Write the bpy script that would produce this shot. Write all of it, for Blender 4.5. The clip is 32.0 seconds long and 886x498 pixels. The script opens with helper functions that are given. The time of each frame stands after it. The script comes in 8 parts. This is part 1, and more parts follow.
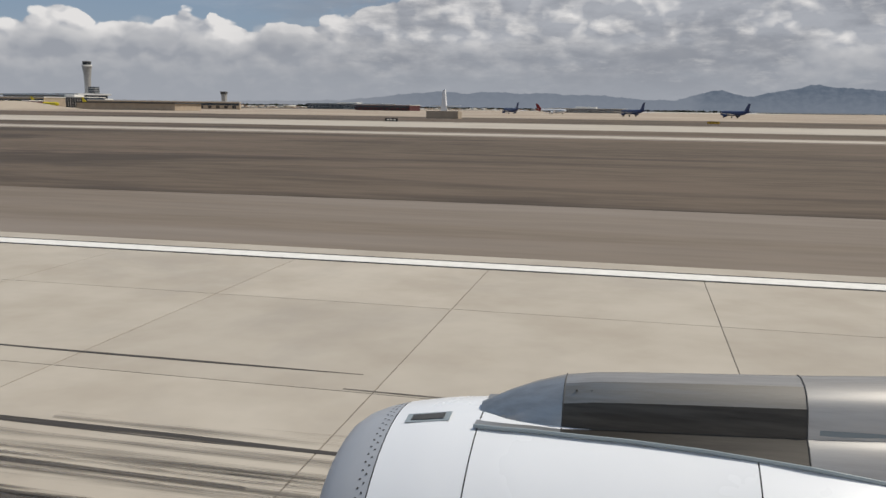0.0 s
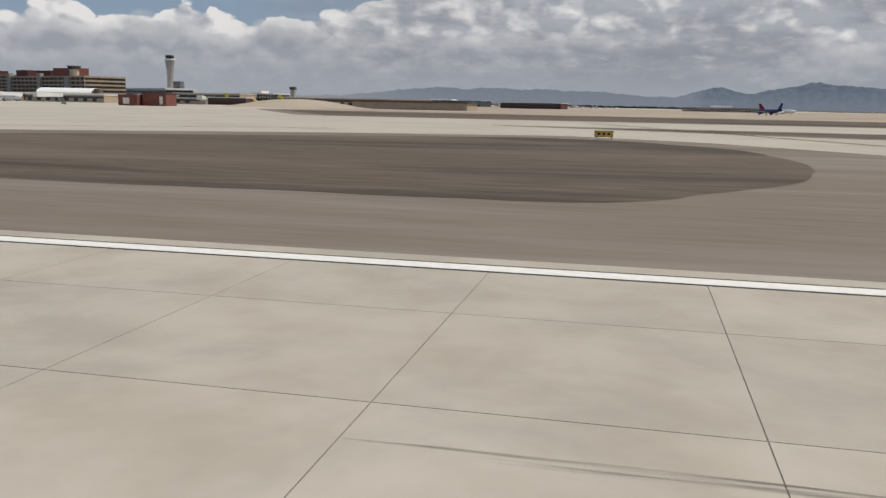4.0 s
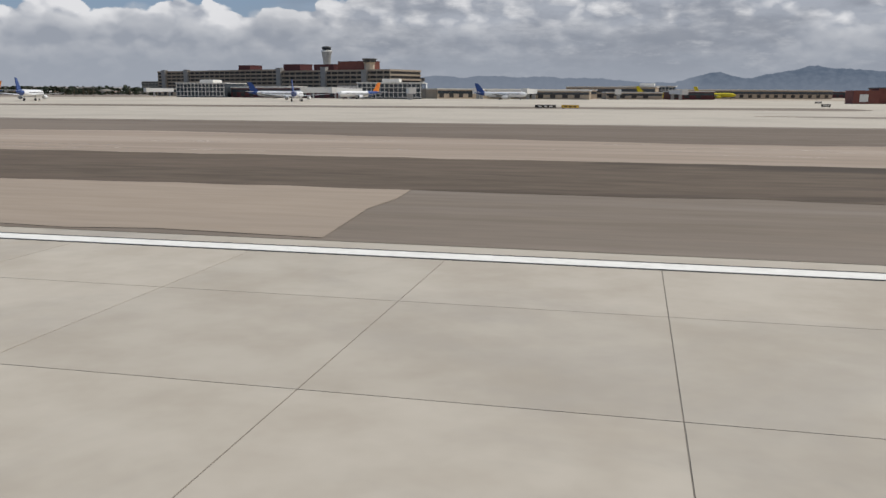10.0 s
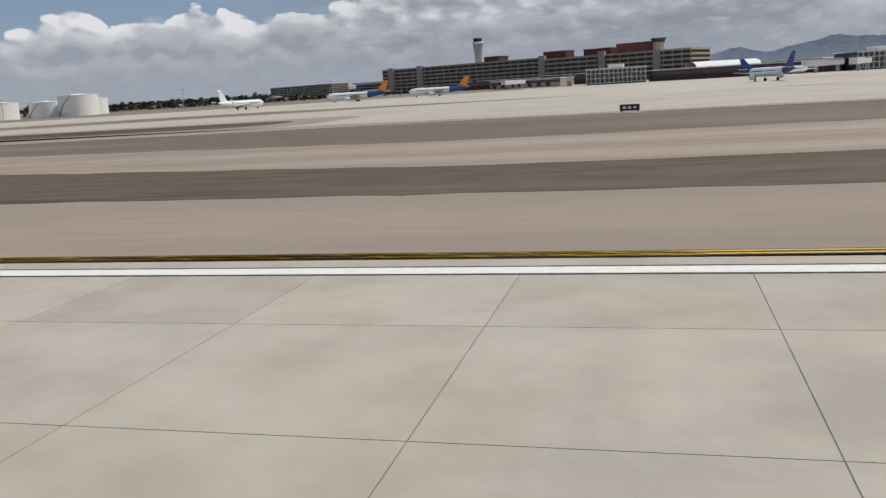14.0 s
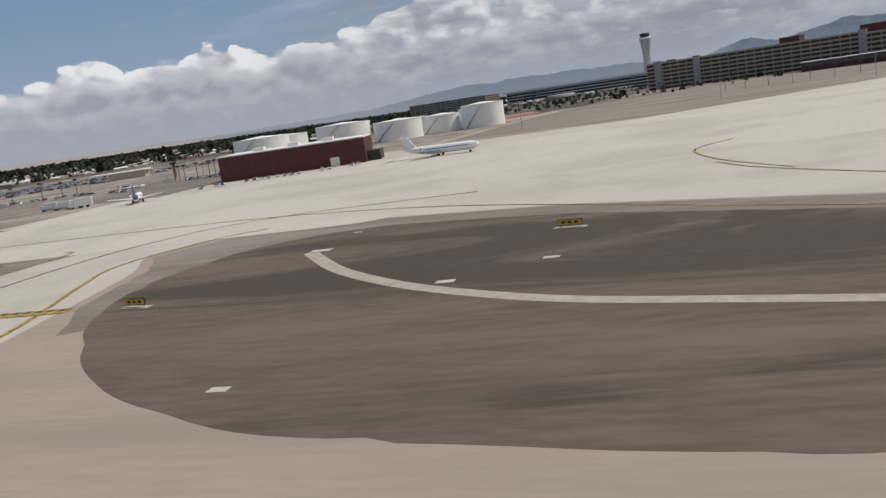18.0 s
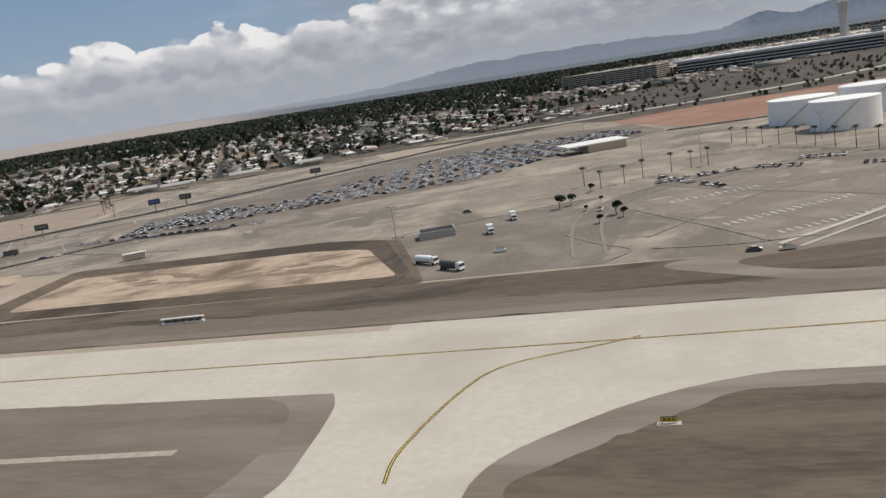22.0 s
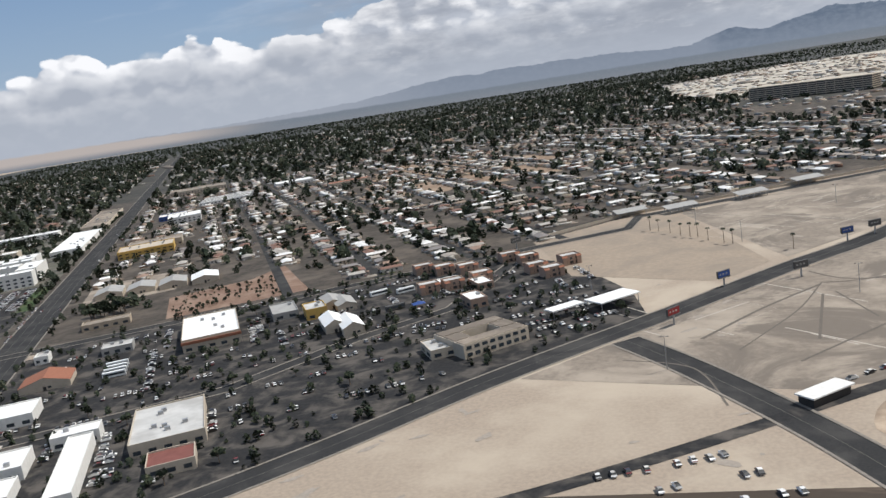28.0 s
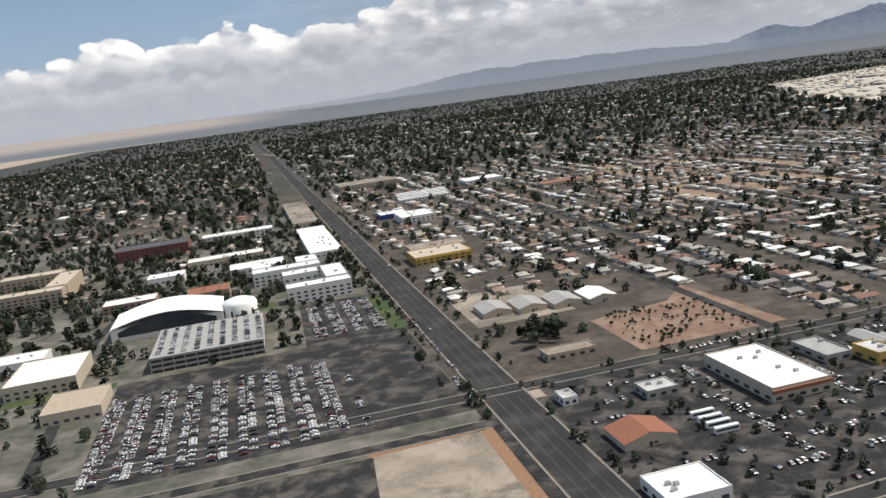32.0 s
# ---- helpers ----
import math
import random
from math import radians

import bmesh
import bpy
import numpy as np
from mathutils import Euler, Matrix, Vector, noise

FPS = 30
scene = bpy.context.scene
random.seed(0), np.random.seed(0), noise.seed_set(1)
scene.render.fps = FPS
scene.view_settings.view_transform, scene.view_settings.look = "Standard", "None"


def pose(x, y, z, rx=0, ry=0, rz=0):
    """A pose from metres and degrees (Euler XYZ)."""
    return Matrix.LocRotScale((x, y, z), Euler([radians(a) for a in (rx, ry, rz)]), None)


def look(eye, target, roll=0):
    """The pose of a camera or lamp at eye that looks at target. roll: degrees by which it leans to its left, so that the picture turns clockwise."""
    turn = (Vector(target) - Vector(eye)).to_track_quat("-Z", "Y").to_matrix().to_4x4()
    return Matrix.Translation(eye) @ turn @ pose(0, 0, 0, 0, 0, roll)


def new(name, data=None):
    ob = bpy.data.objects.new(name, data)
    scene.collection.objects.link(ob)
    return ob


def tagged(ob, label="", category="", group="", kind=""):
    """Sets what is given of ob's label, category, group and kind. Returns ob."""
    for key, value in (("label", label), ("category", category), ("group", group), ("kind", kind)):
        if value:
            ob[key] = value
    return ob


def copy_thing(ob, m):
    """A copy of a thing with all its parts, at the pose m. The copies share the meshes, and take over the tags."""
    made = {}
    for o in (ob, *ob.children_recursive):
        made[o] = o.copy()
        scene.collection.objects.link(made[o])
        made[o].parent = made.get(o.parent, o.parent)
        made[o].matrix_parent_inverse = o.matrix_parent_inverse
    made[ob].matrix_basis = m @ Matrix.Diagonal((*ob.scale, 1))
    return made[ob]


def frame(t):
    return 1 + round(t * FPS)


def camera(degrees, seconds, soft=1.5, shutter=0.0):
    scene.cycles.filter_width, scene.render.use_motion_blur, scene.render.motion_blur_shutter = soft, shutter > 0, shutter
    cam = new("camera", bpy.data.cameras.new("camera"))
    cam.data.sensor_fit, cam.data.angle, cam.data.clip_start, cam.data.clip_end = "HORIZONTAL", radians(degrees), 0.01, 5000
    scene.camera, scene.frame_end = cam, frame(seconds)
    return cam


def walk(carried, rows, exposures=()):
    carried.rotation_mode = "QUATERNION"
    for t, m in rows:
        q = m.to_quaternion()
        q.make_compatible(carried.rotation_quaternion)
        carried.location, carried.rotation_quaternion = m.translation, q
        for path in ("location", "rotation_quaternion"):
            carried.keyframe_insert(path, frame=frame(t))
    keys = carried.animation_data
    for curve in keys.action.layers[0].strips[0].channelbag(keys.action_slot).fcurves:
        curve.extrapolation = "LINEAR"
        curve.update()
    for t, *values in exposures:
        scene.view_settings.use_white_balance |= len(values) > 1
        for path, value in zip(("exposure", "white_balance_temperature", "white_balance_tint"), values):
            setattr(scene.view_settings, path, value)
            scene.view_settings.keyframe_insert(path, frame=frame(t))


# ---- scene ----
cam = camera(55.34, 32.0)
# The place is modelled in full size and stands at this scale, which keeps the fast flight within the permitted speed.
SCALE = 0.445
# seconds, x, y, z, yaw, pitch, roll
PATH = [
    (0.0, 3.16, -0.36, 4.34, 12.85, -9.45, -0.76),
    (0.5, -23.77, -0.16, 4.36, 13.40, -9.75, -1.35),
    (1.0, -50.88, -0.04, 4.32, 13.29, -9.21, -1.07),
    (1.5, -78.37, -0.01, 4.32, 12.91, -9.89, -2.27),
    (2.0, -106.30, -0.05, 4.32, 12.39, -10.23, -2.53),
    (2.5, -134.62, -0.15, 4.31, 12.28, -9.75, -2.37),
    (3.0, -163.21, -0.25, 4.28, 12.32, -10.66, -2.68),
    (3.5, -192.05, -0.23, 4.49, 12.50, -9.84, -1.74),
    (5.5, -314.59, -0.16, 4.49, 13.12, -9.69, -0.61),
    (6.0, -347.29, -0.18, 4.36, 12.45, -10.59, -1.16),
    (6.5, -380.29, -0.11, 4.49, 12.45, -10.35, -0.42),
    (7.0, -413.64, -0.05, 4.50, 12.68, -11.37, -0.56),
    (7.5, -447.44, -0.04, 4.50, 12.57, -10.57, -0.70),
    (8.0, -481.89, -0.07, 4.50, 12.43, -10.85, -0.33),
    (8.5, -517.01, -0.13, 4.49, 12.44, -10.57, 0.03),
    (9.0, -552.86, -0.18, 4.34, 12.85, -10.51, 0.25),
    (9.5, -589.42, -0.13, 4.49, 12.71, -10.70, -0.77),
    (10.0, -626.63, -0.08, 4.50, 12.67, -10.48, -0.26),
    (10.5, -664.37, -0.07, 4.50, 12.81, -11.08, -0.46),
    (11.0, -702.59, -0.06, 4.46, 13.49, -11.87, -0.10),
    (11.5, -741.29, -0.02, 4.50, 13.19, -11.19, 1.30),
    (12.0, -780.37, 0.09, 4.50, 13.60, -10.62, 2.65),
    (12.5, -819.98, 0.28, 4.52, 13.95, -9.84, 4.56),
    (13.0, -860.08, 0.54, 4.75, 13.08, -9.66, 3.26),
    (13.5, -900.52, 0.66, 4.56, 13.49, -11.31, 2.87),
    (14.0, -941.24, 0.76, 4.90, 13.88, -10.82, 3.44),
    (14.5, -982.18, 0.58, 4.53, 13.20, -10.29, 4.31),
    (16.5, -1147.52, 1.10, 11.24, 14.07, -10.57, 5.13),
    (17.0, -1190.58, 1.15, 13.71, 14.26, -10.13, 6.09),
    (17.5, -1233.90, 1.18, 16.39, 14.71, -9.98, 7.26),
    (18.0, -1277.59, 1.17, 19.45, 14.80, -9.62, 8.33),
    (18.5, -1321.61, 1.13, 23.08, 14.98, -9.61, 8.40),
    (19.0, -1365.73, 1.06, 27.27, 15.09, -9.52, 8.12),
    (19.5, -1409.58, 0.99, 31.88, 15.27, -8.93, 8.77),
    (20.0, -1452.92, 0.89, 36.67, 15.09, -8.47, 8.40),
    (20.5, -1495.88, 0.75, 41.68, 15.49, -7.44, 8.69),
    (21.0, -1538.62, 0.54, 46.86, 15.68, -7.86, 8.43),
    (21.5, -1581.16, 0.26, 52.13, 15.70, -8.47, 8.35),
    (22.0, -1623.33, -0.08, 57.29, 15.63, -11.00, 8.89),
    (22.5, -1665.06, -0.47, 62.33, 15.61, -10.95, 9.59),
    (23.0, -1706.41, -0.86, 67.36, 14.85, -9.94, 10.70),
    (23.5, -1747.31, -1.21, 72.36, 14.16, -10.41, 10.19),
    (24.0, -1787.90, -1.48, 77.37, 14.28, -9.47, 9.98),
    (24.5, -1828.20, -1.68, 82.40, 13.96, -9.73, 9.98),
    (25.0, -1868.13, -1.84, 87.41, 13.79, -9.21, 10.01),
    (25.5, -1907.85, -1.97, 92.45, 13.70, -9.29, 10.55),
    (27.5, -2064.08, -2.18, 114.83, 14.09, -10.32, 8.76),
    (28.0, -2102.47, -2.46, 120.76, 13.88, -10.32, 8.77),
    (28.5, -2140.73, -2.79, 126.72, 13.46, -11.57, 8.36),
    (29.0, -2178.80, -3.14, 132.64, 12.77, -10.89, 8.39),
    (29.5, -2216.65, -3.49, 138.57, 13.03, -9.07, 7.14),
    (30.0, -2254.23, -3.83, 144.51, 13.75, -8.86, 6.99),
    (30.5, -2291.52, -4.16, 150.42, 13.75, -8.88, 6.78),
    (31.0, -2328.56, -4.48, 156.27, 14.03, -9.38, 6.37),
    (31.5, -2365.47, -4.81, 162.04, 15.02, -10.07, 6.62),
    (32.0, -2402.26, -5.14, 167.77, 16.12, -10.57, 7.46),
]

walk(cam, [(t, pose(x * SCALE, y * SCALE, z * SCALE, 90 + p, r, w)) for t, x, y, z, w, p, r in PATH], [(0.0, -0.40, 6450, 10), (6.0, -0.42, 6350, 10), (9.0, -0.40, 6200, 10), (14.0, -0.40, 6200, 10), (19.0, -0.32, 6250, 10), (22.0, -0.26, 6350, 10), (25.0, -0.14, 6200, 10), (28.0, -0.02, 6150, 10), (32.0, 0.06, 6400, 10)])

# ---- world, sun, exposure ----
SUN_ELEV, SUN_AZ = radians(58), radians(62)   # azimuth from +y towards +x
sun_data = bpy.data.lights.new("sun", "SUN")
sun_data.energy, sun_data.angle, sun_data.color = 4.3, radians(0.6), (1.0, 0.945, 0.85)
sun = new("sun", sun_data)
sun.matrix_world = look((0, 0, 500), Vector((0, 0, 500)) - Vector((math.sin(SUN_AZ) * math.cos(SUN_ELEV), math.cos(SUN_AZ) * math.cos(SUN_ELEV), math.sin(SUN_ELEV))))


class Nodes:
    """Short way to wire a node tree."""

    def __init__(self, tree):
        self.t = tree
        tree.nodes.clear()

    def n(self, kind, **props):
        node = self.t.nodes.new(kind)
        for k, v in props.items():
            setattr(node, k, v)
        return node

    def put(self, socket, value):
        if isinstance(value, bpy.types.NodeSocket):
            self.t.links.new(value, socket)
        elif value is not None:
            socket.default_value = value

    def math(self, op, a, b=None, c=None, clamp=False):
        node = self.n("ShaderNodeMath", operation=op, use_clamp=clamp)
        for s, v in zip(node.inputs, (a, b, c)):
            self.put(s, v)
        return node.outputs[0]

    def mix(self, fac, a, b, blend="MIX"):
        node = self.n("ShaderNodeMix", data_type="RGBA", blend_type=blend)
        self.put(node.inputs[0], fac)
        self.put(node.inputs[6], a if isinstance(a, bpy.types.NodeSocket) else (*a, 1))
        self.put(node.inputs[7], b if isinstance(b, bpy.types.NodeSocket) else (*b, 1))
        return node.outputs[2]

    def noise(self, vec, scale, detail=4.0, rough=0.55, dist=0.0):
        node = self.n("ShaderNodeTexNoise")
        self.put(node.inputs["Vector"], vec)
        for k, v in (("Scale", scale), ("Detail", detail), ("Roughness", rough), ("Distortion", dist)):
            node.inputs[k].default_value = v
        return node.outputs[0]

    def ramp(self, fac, stops, smooth=False):
        node = self.n("ShaderNodeValToRGB")
        node.color_ramp.interpolation = "EASE" if smooth else "LINEAR"
        el = node.color_ramp.elements
        while len(el) < len(stops):
            el.new(0.5)
        for e, (p, col) in zip(el, stops):
            e.position = p
            e.color = (*col, 1) if isinstance(col, tuple) else (col, col, col, 1)
        self.put(node.inputs[0], fac)
        return node.outputs[0]

    def remap(self, v, a, b, c=0.0, d=1.0):
        node = self.n("ShaderNodeMapRange", clamp=True, interpolation_type="SMOOTHSTEP")
        for s, x in zip(node.inputs, (v, a, b, c, d)):
            self.put(s, x)
        return node.outputs[0]

    def combine(self, x, y, z):
        node = self.n("ShaderNodeCombineXYZ")
        for s, v in zip(node.inputs, (x, y, z)):
            self.put(s, v)
        return node.outputs[0]


world = bpy.data.worlds.new("world")
scene.world = world
world.use_nodes = True
W = Nodes(world.node_tree)
sky = W.n("ShaderNodeTexSky", sky_type="NISHITA", sun_disc=False)
sky.sun_elevation, sky.sun_rotation, sky.dust_density, sky.ozone_density = SUN_ELEV, SUN_AZ, 1.5, 1.5
way = W.n("ShaderNodeTexCoord").outputs["Generated"]
sep = W.n("ShaderNodeSeparateXYZ")
W.put(sep.inputs[0], way)
az = W.math("MULTIPLY", W.math("ARCTAN2", sep.outputs[0], sep.outputs[1]), 57.2958)
el = W.math("MULTIPLY", W.math("ARCSINE", sep.outputs[2]), 57.2958)
span = W.math("DIVIDE", W.math("ADD", az, 60.0), 120.0)
HAZE = (0.45, 0.475, 0.525)


def puffs(scale, seed, da=0.0, de=0.0):
    """Cauliflower relief: rounded cells with smaller ones on them."""
    node = W.n("ShaderNodeTexVoronoi", feature="SMOOTH_F1")
    warp = W.noise(W.combine(W.math("MULTIPLY", az, 0.5), W.math("MULTIPLY", el, 0.6), seed), 1.0, 3.0, 0.5)
    W.put(node.inputs["Vector"], W.combine(W.math("ADD", W.math("ADD", az, W.math("MULTIPLY", warp, 1.6)), da), W.math("MULTIPLY", W.math("ADD", el, de), 1.5), seed))
    for k, v in (("Scale", scale), ("Detail", 2.4), ("Roughness", 0.46), ("Smoothness", 0.45)):
        node.inputs[k].default_value = v
    return W.math("SUBTRACT", 1.0, node.outputs["Distance"])


def bank_of_cloud(under, tops, seed, scale, height, white, depth, base, gain=1.4, soft=0.3):
    """One row of heaps in front of what lies behind: lit heads that fade into grey haze below."""
    p, q = puffs(scale, seed), puffs(scale, seed, 0.5, 0.7)
    edge = W.math("SUBTRACT", W.math("ADD", tops, W.math("MULTIPLY", W.math("SUBTRACT", p, 0.05), height)), el)
    lit = W.math("ADD", W.math("MULTIPLY", W.math("SUBTRACT", p, q), gain), W.remap(edge, depth, 0.05, 0.05, 0.78), clamp=True)
    col = W.mix(lit, base, white)
    return W.mix(W.remap(edge, -0.4 * soft, soft), under, col)


def wander(scale, seed, mean, swing):
    return W.math("ADD", mean, W.math("MULTIPLY", W.math("SUBTRACT", W.noise(W.combine(W.math("MULTIPLY", az, scale), 0.0, seed), 1.0, 2.0, 0.5), 0.5), swing))


blue = W.mix(W.remap(el, 3.0, 12.0), (0.37, 0.48, 0.62), (0.24, 0.365, 0.555))
tint = W.mix(0.75, W.mix(1.0, sky.outputs[0], (0.075, 0.075, 0.075), "MULTIPLY"), blue)
streak = W.noise(W.combine(W.math("MULTIPLY", az, 0.03), W.math("ADD", W.math("MULTIPLY", el, 0.16), W.math("MULTIPLY", az, -0.012)), 0.0), 2.4, 5.0, 0.6)
air = W.mix(W.remap(streak, 0.5, 0.8, 0.0, 0.55), tint, (0.62, 0.66, 0.72))
# high broken deck over the right-hand bearings
deck = W.noise(W.combine(W.math("MULTIPLY", az, 0.07), W.math("MULTIPLY", el, 0.2), 4.0), 1.6, 5.0, 0.55)
deck_cover = W.math("ADD", deck, W.remap(az, -26.0, 2.0, -0.3, 0.16))
air = W.mix(W.remap(deck_cover, 0.42, 0.6), air, W.mix(W.remap(deck, 0.3, 0.66), (0.40, 0.425, 0.47), (0.72, 0.72, 0.73)))
# rows of cumulus, tops in tenths of degrees over the bearing
tops = W.math("MULTIPLY", W.ramp(span, [(0.0, 0.42), (0.14, 0.40), (0.165, 0.43), (0.18, 0.49), (0.198, 0.585), (0.209, 0.52), (0.221, 0.56), (0.237, 0.48), (0.253, 0.585), (0.266, 0.52), (0.276, 0.55), (0.29, 0.50), (0.305, 0.53), (0.317, 0.49), (0.333, 0.57), (0.35, 0.66), (0.375, 0.70), (0.41, 0.80), (0.5, 0.86), (1.0, 0.9)]), 10.0)
air = bank_of_cloud(air, tops, 2.0, 0.5, 1.2, (1.0, 0.975, 0.955), 2.6, (0.52, 0.54, 0.585), 1.9, 0.15)
air = bank_of_cloud(air, wander(0.14, 5.0, 4.5, 3.8), 11.0, 0.42, 1.3, (0.76, 0.755, 0.76), 1.7, (0.42, 0.443, 0.49), 0.9, 0.75)
air = bank_of_cloud(air, wander(0.2, 9.0, 2.8, 2.8), 23.0, 0.6, 0.9, (0.66, 0.66, 0.675), 1.1, (0.43, 0.455, 0.50), 0.7, 0.8)
# thick grey undersides over the terminal side of the sky
under = W.noise(W.combine(W.math("MULTIPLY", az, 0.11), W.math("MULTIPLY", el, 0.34), 7.0), 1.5, 6.0, 0.6)
murk = W.math("MULTIPLY", W.remap(az, -30.0, -12.0, 0.0, 1.0), W.remap(under, 0.34, 0.62, 1.0, 0.0))
air = W.mix(W.math("MULTIPLY", murk, 0.85), air, (0.335, 0.355, 0.40))
rags = W.noise(W.combine(W.math("MULTIPLY", az, 0.2), W.math("MULTIPLY", el, 0.62), 31.0), 1.6, 7.0, 0.62)
air = W.mix(W.math("MULTIPLY", W.remap(rags, 0.54, 0.70), W.remap(az, -30.0, -10.0, 0.0, 0.6)), air, (0.66, 0.66, 0.67))
# haze low over the land
air = W.mix(W.remap(el, 0.2, 3.6, 0.85, 0.0), air, HAZE)
# mountains along the horizon, height in degrees over the bearing
ridge = W.ramp(span, [
    (0.0, 0.0), (0.17, 0.08), (0.22, 0.15), (0.25, 0.11), (0.29, 0.17), (0.335, 0.22), (0.358, 0.36), (0.378, 0.50), (0.392, 0.56), (0.405, 0.50), (0.42, 0.57), (0.435, 0.51),
    (0.452, 0.55), (0.462, 0.49), (0.475, 0.50), (0.491, 0.43), (0.506, 0.35), (0.52, 0.36), (0.529, 0.52), (0.54, 0.70), (0.547, 0.62), (0.556, 0.47),
    (0.566, 0.60), (0.578, 0.74), (0.589, 0.88), (0.596, 0.78), (0.611, 0.74), (0.63, 0.62), (0.70, 0.5), (0.85, 0.3), (1.0, 0.0)])
jag = W.noise(W.combine(az, 0.0, 0.0), 1.1, 7.0, 0.66)
top = W.math("ADD", W.math("MULTIPLY", ridge, 2.0), W.math("MULTIPLY", W.math("SUBTRACT", jag, 0.5), 0.42))
rock = W.noise(W.combine(az, W.math("MULTIPLY", el, 1.6), 0.0), 2.2, 6.0, 0.6)
# air haze mixed into the mountain colour: paler towards the foot and leftwards
hazy_stone = W.mix(W.remap(rock, 0.35, 0.7), (0.135, 0.17, 0.225), (0.19, 0.225, 0.28))
hazy_stone = W.mix(W.remap(el, 1.6, 0.0, 0.0, 0.6), hazy_stone, (0.26, 0.295, 0.35))
hazy_stone = W.mix(W.remap(az, 3.2, 4.2, 0.55, 0.0), hazy_stone, (0.29, 0.32, 0.375))
hazy_stone = W.mix(W.remap(az, -24.0, -12.0, 0.7, 0.0), hazy_stone, (0.40, 0.415, 0.455))
air = W.mix(W.remap(W.math("SUBTRACT", top, el), -0.02, 0.03), air, hazy_stone)
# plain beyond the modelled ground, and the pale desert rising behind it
# both ground colours are greyed to carry the haze of distance
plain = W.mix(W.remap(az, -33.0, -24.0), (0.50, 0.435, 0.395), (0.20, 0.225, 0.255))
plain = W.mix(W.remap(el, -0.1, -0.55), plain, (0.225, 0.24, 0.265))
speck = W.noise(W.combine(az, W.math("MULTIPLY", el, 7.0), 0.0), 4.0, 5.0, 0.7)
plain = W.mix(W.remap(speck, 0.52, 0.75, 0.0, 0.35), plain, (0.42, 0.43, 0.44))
rise = W.math("ADD", W.remap(az, -22.0, -36.0, 0.0, 0.22), W.math("MULTIPLY", W.math("SUBTRACT", jag, 0.5), 0.2))
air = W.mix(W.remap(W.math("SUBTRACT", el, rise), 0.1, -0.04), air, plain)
bg = W.n("ShaderNodeBackground")
W.put(bg.inputs[0], air)
bg.inputs[1].default_value = 1.0
W.put(W.n("ShaderNodeOutputWorld").inputs[0], bg.outputs[0])


# ---- materials ----
def material(name, base, other=None, scale=1.0, rough=0.85, metal=0.0, bump=0.0, third=None, big=0.02, spec=0.3, vary=0.0, stretch=None, island=False, fourth=None):
    """Two-scale procedural surface: base and other mixed by fine grain, third by large stains."""
    m = bpy.data.materials.new(name)
    m.use_nodes = True
    N = Nodes(m.node_tree)
    pos = N.n("ShaderNodeNewGeometry").outputs["Position"] if stretch != "object" else N.n("ShaderNodeTexCoord").outputs["Object"]
    if isinstance(stretch, tuple):
        mp = N.n("ShaderNodeMapping")
        N.put(mp.inputs[0], pos)
        mp.inputs["Scale"].default_value = stretch
        pos = mp.outputs[0]
    grain = N.noise(pos, scale / SCALE, 5.0, 0.6)
    col = N.mix(N.remap(grain, 0.3, 0.7), base, other or tuple(c * 0.8 for c in base))
    if third:
        stain = N.noise(pos, big / SCALE, 4.0, 0.6, 0.4)
        col = N.mix(N.remap(stain, 0.42, 0.68), col, third)
    if fourth:
        damp = N.noise(pos, big * 0.55 / SCALE, 6.0, 0.68, 0.8)
        col = N.mix(N.remap(damp, 0.50, 0.60), col, fourth)
    if vary:
        rnd = N.n("ShaderNodeNewGeometry").outputs["Random Per Island"] if island else N.n("ShaderNodeObjectInfo").outputs["Random"]
        hsv = N.n("ShaderNodeHueSaturation")
        N.put(hsv.inputs["Value"], N.remap(rnd, 0.0, 1.0, 1 - vary, 1 + vary))
        N.put(hsv.inputs["Color"], col)
        col = hsv.outputs[0]
    b = N.n("ShaderNodeBsdfPrincipled")
    N.put(b.inputs["Base Color"], col)
    b.inputs["Metallic"].default_value = metal
    N.put(b.inputs["Roughness"], N.remap(grain, 0.2, 0.8, max(rough - 0.08, 0.02), min(rough + 0.08, 1)))
    b.inputs["Specular IOR Level"].default_value = spec
    if bump:
        bp = N.n("ShaderNodeBump")
        bp.inputs["Strength"].default_value, bp.inputs["Distance"].default_value = bump, 0.02 * SCALE
        N.put(bp.inputs["Height"], grain)
        N.put(b.inputs["Normal"], bp.outputs[0])
    N.put(N.n("ShaderNodeOutputMaterial").inputs[0], b.outputs[0])
    return m


